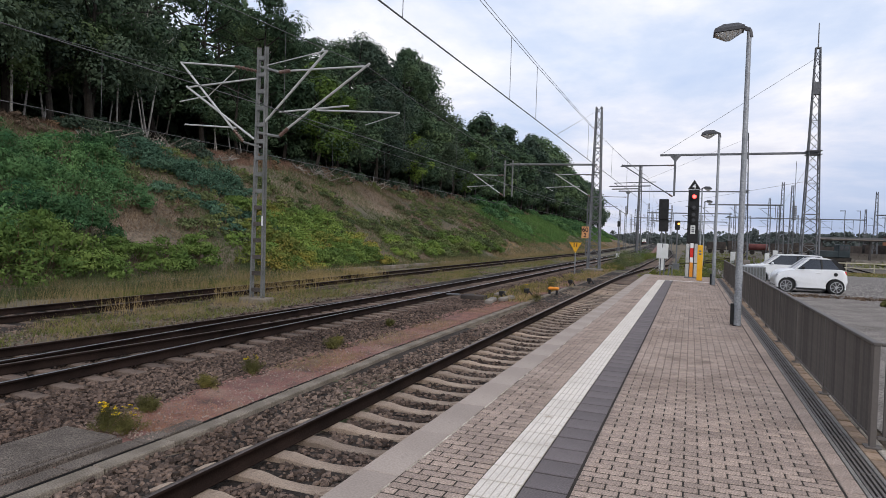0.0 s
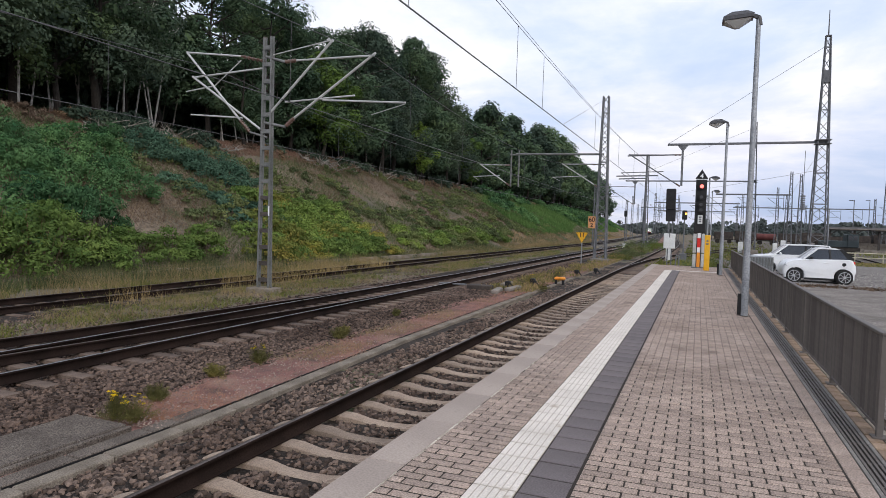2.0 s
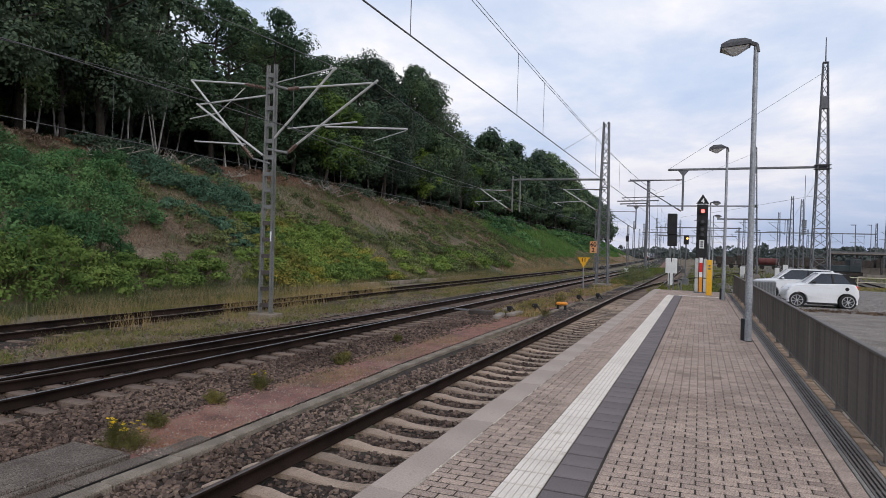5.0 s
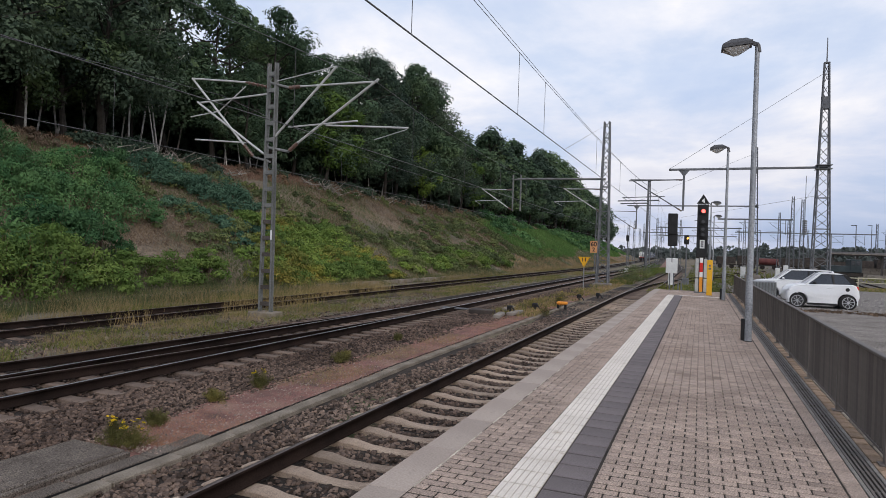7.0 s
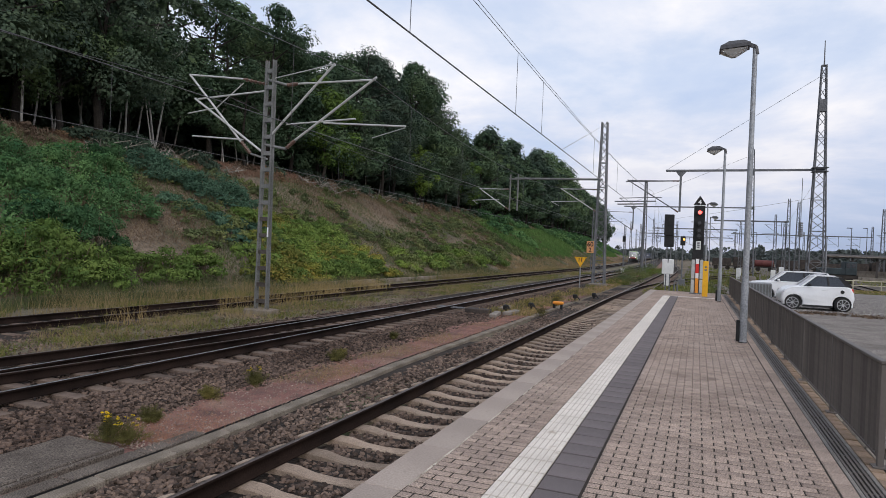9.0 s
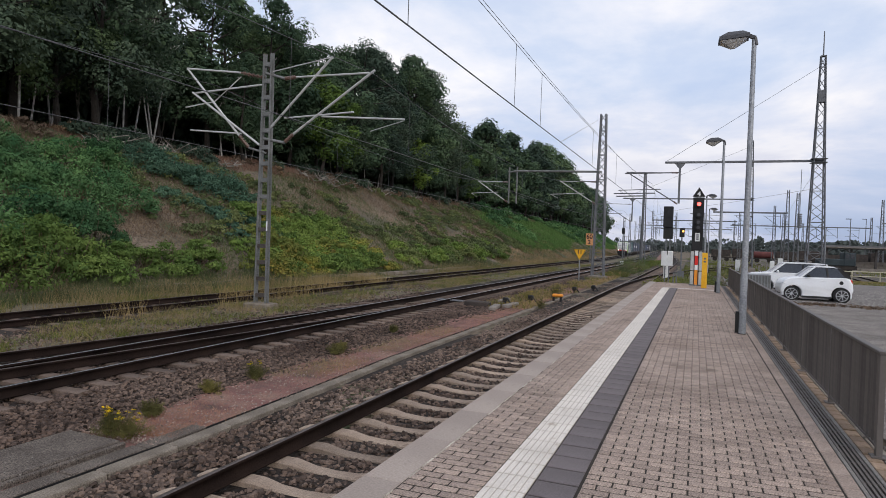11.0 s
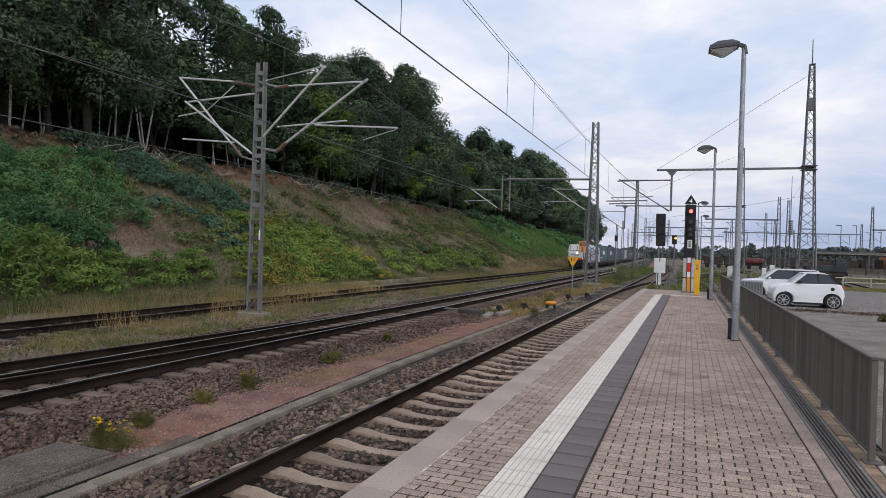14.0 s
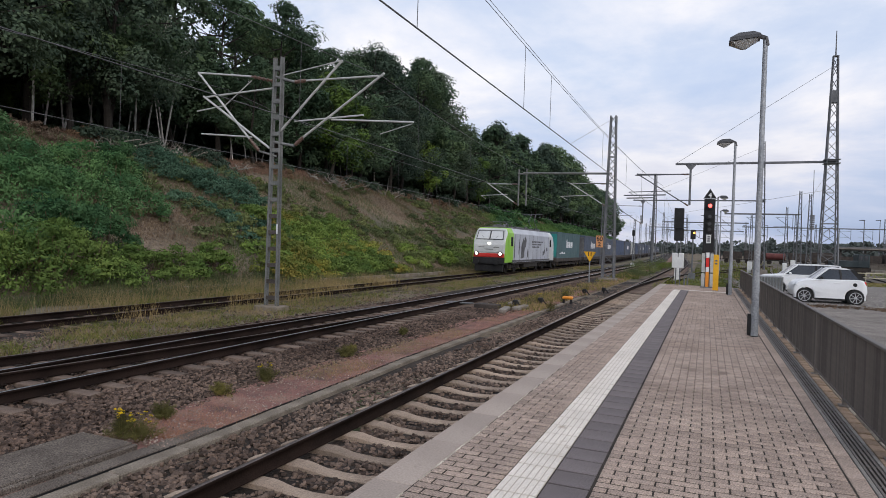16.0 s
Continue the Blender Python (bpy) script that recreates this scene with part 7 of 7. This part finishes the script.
def build_car(name, label, at, turn, L, W, sill, front, belt_pts, rear, cab, H, wheels, r, soft_top=False):
    car = thing(name, at, label, "car", group="parked cars", turn=turn)
    hw = W / 2
    low = [(front[0][0], sill)]
    low += arch(wheels[0], r * 1.14, sill, r) + arch(wheels[1], r * 1.14, sill, r) + [(rear[0][0], sill)]
    outline = list(front) + list(belt_pts) + list(rear)[::-1] + low[::-1]
    bm = bmesh.new()
    loft(bm, outline, [(-hw, 0.06), (-hw + 0.02, 0.03), (-hw + 0.07, 0.010), (-hw + 0.18, 0), (hw - 0.18, 0), (hw - 0.07, 0.010), (hw - 0.02, 0.03), (hw, 0.06)])
    body = part("body", bm, "car_white", car)
    soften(body)
    # dark inside of the wheel arches and floor
    bm = bmesh.new()
    box(bm, (front[0][0] + 0.15, -hw + 0.32, sill - 0.03), (rear[0][0] - 0.15, hw - 0.32, sill + 0.3))
    part("underbody", bm, "black", car)
    x0, x1, x2, x3, zb = cab
    bm = bmesh.new()
    b0 = [bm.verts.new(p) for p in ((x0, -hw + 0.07, zb), (x3, -hw + 0.07, zb), (x3, hw - 0.07, zb), (x0, hw - 0.07, zb))]
    b1 = [bm.verts.new(p) for p in ((x1, -hw + 0.22, H - 0.03), (x2, -hw + 0.22, H - 0.03), (x2, hw - 0.22, H - 0.03), (x1, hw - 0.22, H - 0.03))]
    for k in range(4):
        bm.faces.new((b0[k], b0[(k + 1) % 4], b1[(k + 1) % 4], b1[k]))
    bm.faces.new(b1)
    bm.faces.new(b0[::-1])
    part("window_glass", bm, "car_glass", car, "dark window glass")
    bm = bmesh.new()
    loft(bm, [(x1 - 0.05, H - 0.05), (x1 + 0.12, H - 0.005), ((x1 + x2) / 2, H + 0.015), (x2 - 0.1, H), (x2 + 0.06, H - 0.06), ((x1 + x2) / 2, H - 0.045)], [(-hw + 0.18, 0.015), (-hw + 0.25, 0), (hw - 0.25, 0), (hw - 0.18, 0.015)])
    part("roof", bm, "car_white", car)
    for s in (-1, 1):
        bm = bmesh.new()
        yb, yt = s * (hw - 0.065), s * (hw - 0.215)
        bar(bm, (x0 - 0.02, yb, zb), (x1, yt, H - 0.03), 0.07, 0.05)
        if not soft_top:
            bar(bm, (x3, yb, zb), (x2, yt, H - 0.03), 0.16, 0.05)
        xm = x0 + (x3 - x0) * (0.60 if soft_top else 0.50)
        bar(bm, (x0, yb, zb), (x3, yb, zb), 0.03, 0.03)
        part("pillar", bm, "car_white", car)
        bm = bmesh.new()
        bar(bm, (xm, yb, zb), (xm + (0.03 if not soft_top else -0.05), yt, H - 0.03), 0.07, 0.03)
        part("door_pillar", bm, "black", car)
        bm = bmesh.new()
        bar(bm, (xm, s * (hw - 0.03), sill + 0.15), (xm, s * (hw - 0.012), zb - 0.02), 0.012)
        bar(bm, (x0 + 0.1, s * (hw - 0.03), sill + 0.12), (x0 + 0.02, s * (hw - 0.012), zb - 0.02), 0.012)
        bar(bm, (x0 + 0.1, s * (hw - 0.02), sill + 0.12), (xm, s * (hw - 0.02), sill + 0.12), 0.012)
        part("door_seam", bm, "mast_dark", body)
        bm = bmesh.new()
        box(bm, (xm - 0.26, s * (hw + 0.005) - 0.012, zb - 0.14), (xm - 0.08, s * (hw + 0.005) + 0.012, zb - 0.10), 0.008)
        part("door_handle", bm, "car_white", body)
        bm = bmesh.new()
        box(bm, (x0 + 0.20, s * (hw + 0.06) - 0.08, zb + 0.02), (x0 + 0.32, s * (hw + 0.06) + 0.08, zb + 0.14), 0.04)
        part("mirror", bm, "black" if soft_top else "car_white", body)
        bm = bmesh.new()
        ball(bm, (front[0][0] + 0.13, s * (hw - 0.13), front[-1][1] - 0.22), 0.13, 14, 0.9)
        hl = part("headlight", bm, "lamp_hood", body, "dark round headlight")
        bm = bmesh.new()
        ball(bm, (front[0][0] + 0.085, s * (hw - 0.085), front[-1][1] - 0.22), 0.095, 12, 0.9)
        part("reflector", bm, "alloy", hl)
        bm = bmesh.new()
        box(bm, (rear[0][0] - 0.14, s * (hw - 0.14) - 0.11, rear[-1][1] - 0.24), (rear[0][0] - 0.01, s * (hw - 0.14) + 0.11, rear[-1][1] - 0.06), 0.03)
        part("tail_light", bm, "red", body)
    if soft_top:
        bm = bmesh.new()
        loft(bm, [(x2 - 0.02, H - 0.04), (x2 + 0.16, H - 0.04), (x3 + 0.20, zb + 0.10), (x3 + 0.10, zb + 0.03), (x3 - 0.02, zb + 0.02)], [(-hw + 0.20, 0.02), (-hw + 0.28, 0), (hw - 0.28, 0), (hw - 0.20, 0.02)])
        part("soft_top", bm, "black", car, "black fabric rear hood")
        bm = bmesh.new()
        rod(bm, (wheels[1] - 0.04, -hw - 0.004, sill + 0.62), (wheels[1] - 0.04, -hw + 0.02, sill + 0.62), 0.075, seg=14)
        part("fuel_cap", bm, "black", car)
    for wx in wheels:
        for s in (-1, 1):
            bm = bmesh.new()
            a, b = s * (hw - 0.19), s * (hw - 0.005)
            rod(bm, (wx, a, r), (wx, b, r), r, seg=28)
            es = [e for e in bm.edges if abs(e.verts[0].co.y - e.verts[1].co.y) < 1e-4]
            bmesh.ops.bevel(bm, geom=es, offset=0.03, segments=2, affect="EDGES")
            tyre = part("wheel", bm, "rubber", car)
            bm = bmesh.new()
            rod(bm, (wx, b - s * 0.01, r), (wx, b + s * 0.008, r), r * 0.70, seg=24)
            rim0 = part("rim_shadow", bm, "black", tyre)
            bm = bmesh.new()
            c = Vector((wx, b + s * 0.016, r))
            for k in range(8):
                ang = k * math.pi / 4 + 0.2
                bar(bm, c, c + Vector((math.cos(ang) * r * 0.66, 0, math.sin(ang) * r * 0.66)), 0.045, 0.02)
            rod(bm, c - Vector((0, 0.012, 0)), c + Vector((0, 0.012, 0)), 0.05, seg=14)
            for k in range(24):
                a0, a1 = k * math.pi / 12, (k + 1) * math.pi / 12
                bar(bm, c + Vector((math.cos(a0), 0, math.sin(a0))) * r * 0.68, c + Vector((math.cos(a1), 0, math.sin(a1))) * r * 0.68, 0.03, 0.02)
            part("rim", bm, "alloy", tyre, "bright alloy spokes")
    for s in (-1, 1):
        bm = bmesh.new()
        box(bm, (wheels[0] + r * 1.2, s * (hw - 0.02) - 0.03, sill - 0.05), (wheels[1] - r * 1.2, s * (hw - 0.02) + 0.022, sill + 0.035), 0.012)
        part("sill_strip", bm, "black", car)
    bm = bmesh.new()
    box(bm, (front[0][0] - 0.005, -0.5, sill + 0.02), (front[0][0] + 0.05, 0.5, sill + 0.22), 0.02)
    part("grille", bm, "black", body)
    return car


def build_cars():
    build_car("small_car", "small white two-seat car with a black soft top", (3.30, 30.75, -0.285), 1.5, 2.70, 1.66, 0.22,
              [(0.07, 0.30), (0.0, 0.42), (0.01, 0.58), (0.07, 0.75), (0.18, 0.88), (0.32, 0.945)], [(0.55, 0.985), (0.85, 1.02), (1.4, 1.035), (2.30, 1.05)], [(2.64, 0.40), (2.69, 0.55), (2.66, 0.80), (2.56, 1.0), (2.46, 1.04)],
              (0.78, 1.30, 2.06, 2.42, 1.0), 1.49, (0.44, 2.27), 0.315, True)
    build_car("estate_car", "white five-door car parked behind the railing", (2.55, 36.6, -0.33), 2.0, 3.9, 1.75, 0.24,
              [(0.0, 0.45), (0.0, 0.66), (0.08, 0.86), (0.25, 0.96)], [(0.9, 1.02), (1.05, 1.05), (3.6, 1.06)], [(3.86, 0.45), (3.9, 0.80), (3.86, 1.02), (3.76, 1.06)],
              (1.0, 1.62, 3.42, 3.78, 1.02), 1.56, (0.72, 3.2), 0.33)


def build_yard():
    rng = random.Random(77)
    # cycle stand beside the railing
    c = thing("steel_cabinet", (1.95, 27.6, float(ground_z(2.3, 27.6))), "low grey slatted steel cabinet behind the railing", "cabinet")
    bm = bmesh.new()
    box(bm, (-0.2, -0.5, 0), (0.75, 0.5, 1.12), 0.02)
    part("body", bm, "galvanised", c)
    for k in range(9):
        bm = bmesh.new()
        box(bm, (-0.18 + k * 0.105, -0.53, 0.05), (-0.12 + k * 0.105, -0.501, 1.08))
        part("slat", bm, "mast_grey", c)
    # the far platform with its canopy
    can = thing("platform_canopy", (20.0, 125.0, -0.4), "long dark platform canopy on many posts", "canopy")
    bm = bmesh.new()
    prism(bm, [(-2.6, 3.15), (2.6, 3.15), (2.6, 3.4), (0, 3.75), (-2.6, 3.4)], 0, 62, axis="x")
    part("roof", bm, "roof_dark", can)
    bm = bmesh.new()
    box(bm, (-0.1, -2.75, 3.30), (62, -2.62, 3.44))
    part("fascia", bm, "concrete", can)
    for k in range(18):
        bm = bmesh.new()
        box(bm, (k * 3.5 + 0.4, -1.9, 0), (k * 3.5 + 0.68, -1.6, 3.15))
        bar(bm, (k * 3.5 + 0.54, -1.75, 2.4), (k * 3.5 + 1.5, -1.75, 3.15), 0.12)
        bar(bm, (k * 3.5 + 0.54, -1.75, 2.4), (k * 3.5 - 0.4, -1.75, 3.15), 0.12)
        part("post", bm, "roof_dark", can)
    bm = bmesh.new()
    box(bm, (4, 1.4, 0.0), (60, 1.8, 1.1))
    part("rear_wall", bm, "concrete", can, "low grey screen wall")
    bm = bmesh.new()
    box(bm, (-6, -3.4, -0.7), (64, 3.2, 0.0))
    part("platform_body", bm, "concrete", can)
    b = thing("station_building", (42, 165, -1), "low orange brick station building with a flat roof", "building")
    bm = bmesh.new()
    box(bm, (0, 0, 0), (34, 12, 5.2))
    part("wall", bm, "brick_orange", b)
    bm = bmesh.new()
    box(bm, (-0.4, -0.4, 5.2), (34.4, 12.4, 5.6))
    part("roof", bm, "roof_dark", b)
    for k in range(8):
        bm = bmesh.new()
        box(bm, (2 + k * 4, -0.06, 1.2), (4.2 + k * 4, 0.05, 3.6))
        part("window", bm, "car_glass", b)
    # wagons standing in the yard
    for k, (x, mat, lab) in enumerate(((13.0, "red_wagon", "dull red tank wagon standing in the yard"), (17.8, "wagon", "dark open wagon standing in the yard"), (22.6, "wagon", "dark open wagon standing in the yard"), (27.4, "wagon", "dark open wagon standing in the yard"), (3.5, "wagon", "dark open wagon standing in the yard"), (8.2, "wagon", "dark open wagon standing in the yard"), (-1.3, "wagon", "dark open wagon standing in the yard"), (32.2, "wagon", "dark open wagon standing in the yard"), (37.0, "wagon", "dark open wagon standing in the yard"))):
        w = thing("yard_wagon", (x, 172, -0.86), lab, "wagon", group="yard wagons")
        if mat == "red_wagon":
            bm = bmesh.new()
            rod(bm, (0.1, 0, 1.9), (4.3, 0, 1.9), 0.8, seg=18)
            part("tank", bm, mat, w)
        else:
            bm = bmesh.new()
            box(bm, (0.1, -1.35, 1.2), (4.4, 1.35, 2.5 + 0.35 * (k % 3)), 0.05)
            part("body", bm, mat, w)
        bm = bmesh.new()
        box(bm, (0, -1.2, 0.85), (4.5, 1.2, 1.15))
        part("frame", bm, "under", w)
        for dx in (0.9, 3.6):
            for s in (-1, 1):
                bm = bmesh.new()
                rod(bm, (dx, s * 0.75, 0.5), (dx, s * 0.9, 0.5), 0.5, seg=14)
                part("wheel", bm, "under", w)
    d = thing("shunting_locomotive", (15.6, 101, -0.86), "dark diesel shunting locomotive in the yard", "locomotive")
    bm = bmesh.new()
    box(bm, (0, -1.4, 1.1), (3.2, 1.4, 2.0), 0.08)
    box(bm, (3.0, -1.45, 1.1), (4.4, 1.45, 2.9), 0.08)
    part("body", bm, "dark_green", d)
    bm = bmesh.new()
    box(bm, (-0.2, -1.3, 0.6), (4.6, 1.3, 1.1))
    for dx in (0.8, 2.2, 3.6):
        for s in (-1, 1):
            rod(bm, (dx, s * 0.75, 0.5), (dx, s * 0.9, 0.5), 0.5, seg=14)
    part("running_gear", bm, "under", d)
    for k in range(2):
        bm = bmesh.new()
        box(bm, (3.15 + k * 0.6, -1.47, 2.1), (3.6 + k * 0.6, -1.44, 2.7))
        part("window", bm, "car_glass", d)
    # white cabinets
    for x, y, w, h in ((5.25, 93.5, 0.6, 1.3), (13.0, 118, 0.7, 1.5), (-2.4, 60, 0.5, 0.9), (7.4, 74, 0.4, 1.5)):
        c = thing("relay_cabinet", (x, y, SOIL), "white relay cabinet in the yard", "cabinet", group="relay cabinets")
        bm = bmesh.new()
        box(bm, (-w / 2, -0.25, 0.1), (w / 2, 0.25, h + 0.3), 0.03)
        part("body", bm, "white_box", c)
        bm = bmesh.new()
        box(bm, (-w / 2 - 0.05, -0.3, 0), (w / 2 + 0.05, 0.3, 0.1))
        part("base", bm, "concrete", c)
    # low barrier along the far side of the car park
    f = thing("low_barrier", (10.5, 64, -0.55), "low pale steel barrier along the car park", "barrier")
    for k in range(13):
        bm = bmesh.new()
        rod(bm, (k * 2.2, 0.5 * k, 0), (k * 2.2, 0.5 * k, 0.9), 0.045)
        part("post", bm, "barrier", f)
    for z in (0.45, 0.85):
        bm = bmesh.new()
        rod(bm, (0, 0, z), (26.4, 6.0, z), 0.04)
        part("rail", bm, "barrier", f)
    # far lamps on tall thin poles
    for x, y, h in ((28.9, 150, 10.0), (40, 190, 12), (55, 230, 12), (12, 240, 12), (20, 260, 13)):
        lp = thing("yard_lamp", (x, y, -1), "tall thin lamp pole in the yard", "lamp post", group="yard lamps")
        bm = bmesh.new()
        rod(bm, (0, 0, 0), (0, 0, h), 0.13, 0.07)
        part("pole", bm, "mast_dark", lp)
        bm = bmesh.new()
        box(bm, (-0.9, -0.15, h), (0.1, 0.15, h + 0.15), 0.03)
        part("head", bm, "lamp_hood", lp)
    # plants at the edge of the car park and beyond the platform
    for k, (x, y, r, h, mat) in enumerate(((6.35, 24.6, 0.4, 0.3, "weed_leaf"), (6.95, 24.9, 0.5, 0.36, "weed_leaf"), (-0.6, 37.5, 1.2, 1.1, "scrub"), (0.6, 38.5, 1.2, 1.0, "green_grass"), (1.0, 43, 1.6, 1.0, "scrub"), (-1.6, 44, 1.5, 0.9, "green_grass"), (-5.8, 62, 1.5, 0.9, "scrub"), (-6.8, 75, 2.0, 1.4, "scrub"), (-5.5, 90, 2.2, 1.6, "knot_green"), (-7.5, 84, 2.0, 1.4, "scrub"))):
        shrub_patch("shrub", "low leafy shrub beside the platform end" if x < 3 else "small green shrub at the edge of the car park", mat, [(x, y, r, h)], 24, 0.06, 0.7, 60, "shrubs by the platform end")


def yard_surface():
    for name, x0, x1, y0, y1, mat, lift, lab in (("yard_gravel", -2.0, 60.0, 76, 330, "yard_gravel", 0.012, "grey-brown gravel of the station yard"), ("yard_grass", 2.0, 46.0, 54.5, 70, "ground", 0.03, "yellowish grass strip beyond the car park"), ("rough_ground", -2.1, 1.7, 34.2, 76, "ground", 0.03, "rough ground beyond the platform end")):
        gx, gy = np.meshgrid(np.linspace(x0, x1, 16), np.linspace(y0, y1, 24))
        gz = ground_z(gx, gy) + lift
        v = np.stack([gx, gy, gz], -1).reshape(-1, 3)
        i = (np.arange(23)[:, None] * 16 + np.arange(15)[None]).ravel()
        tagged(raw(name, v, np.stack([i, i + 1, i + 17, i + 16], 1), mat, smooth=True), lab, "ground", kind="structure")
    grass("yard_grass_blades", "dry_grass", 14000, (2.2, 44), (55.5, 72), 0.2, 0.03, "dry grass beyond the car park", 21, tufty(0.4, 0.0), 1.2)
    grass("yard_grass_blades", "green_grass", 14000, (2.2, 44), (55, 72), 0.18, 0.03, "green grass beyond the car park", 22, tufty(0.3, 0.0), 1.2)
    grass("yard_grass_blades", "green_grass", 9000, (-2.0, 1.4), (34.3, 60), 0.35, 0.012, "green weeds beyond the platform end", 23, tufty(0.8, 0.0), 1.2)
    grass("yard_grass_blades", "green_grass", 7000, (-1.5, 5), (60, 140), 0.30, 0.03, "green weeds between the yard tracks", 25, tufty(0.35, 0.15), 1.1)
    grass("yard_grass_blades", "green_grass", 9000, (0, 50), (95, 200), 0.4, 0.06, "weeds between the yard tracks", 24, tufty(0.15, 0.2), 1.1)


M["brick_orange"] = material("brick_orange", [(0.34, 0.14, 0.07), (0.42, 0.18, 0.10)], 0.9, 1.0, 30, 0.2)
M["red_wagon"] = material("red_wagon", [(0.10, 0.03, 0.028), (0.15, 0.05, 0.045)], 0.7, 0.8, 20, 0.2)
M["dark_green"] = material("dark_green", [(0.02, 0.03, 0.035), (0.045, 0.06, 0.065)], 0.6, 0.8, 20, 0.1)
M["barrier"] = material("barrier", [(0.40, 0.37, 0.28), (0.52, 0.48, 0.36)], 0.6, 1.0, 20, 0.1)
M["yard_gravel"] = material("yard_gravel", [(0.07, 0.06, 0.05), (0.14, 0.12, 0.10)], 0.95, 0.15, 9, 0.8, depth=0.05, stain=((0.10, 0.11, 0.05), 0.12, 0.58), amount=0.35)
build_cars()
build_yard()
yard_surface()
motions()
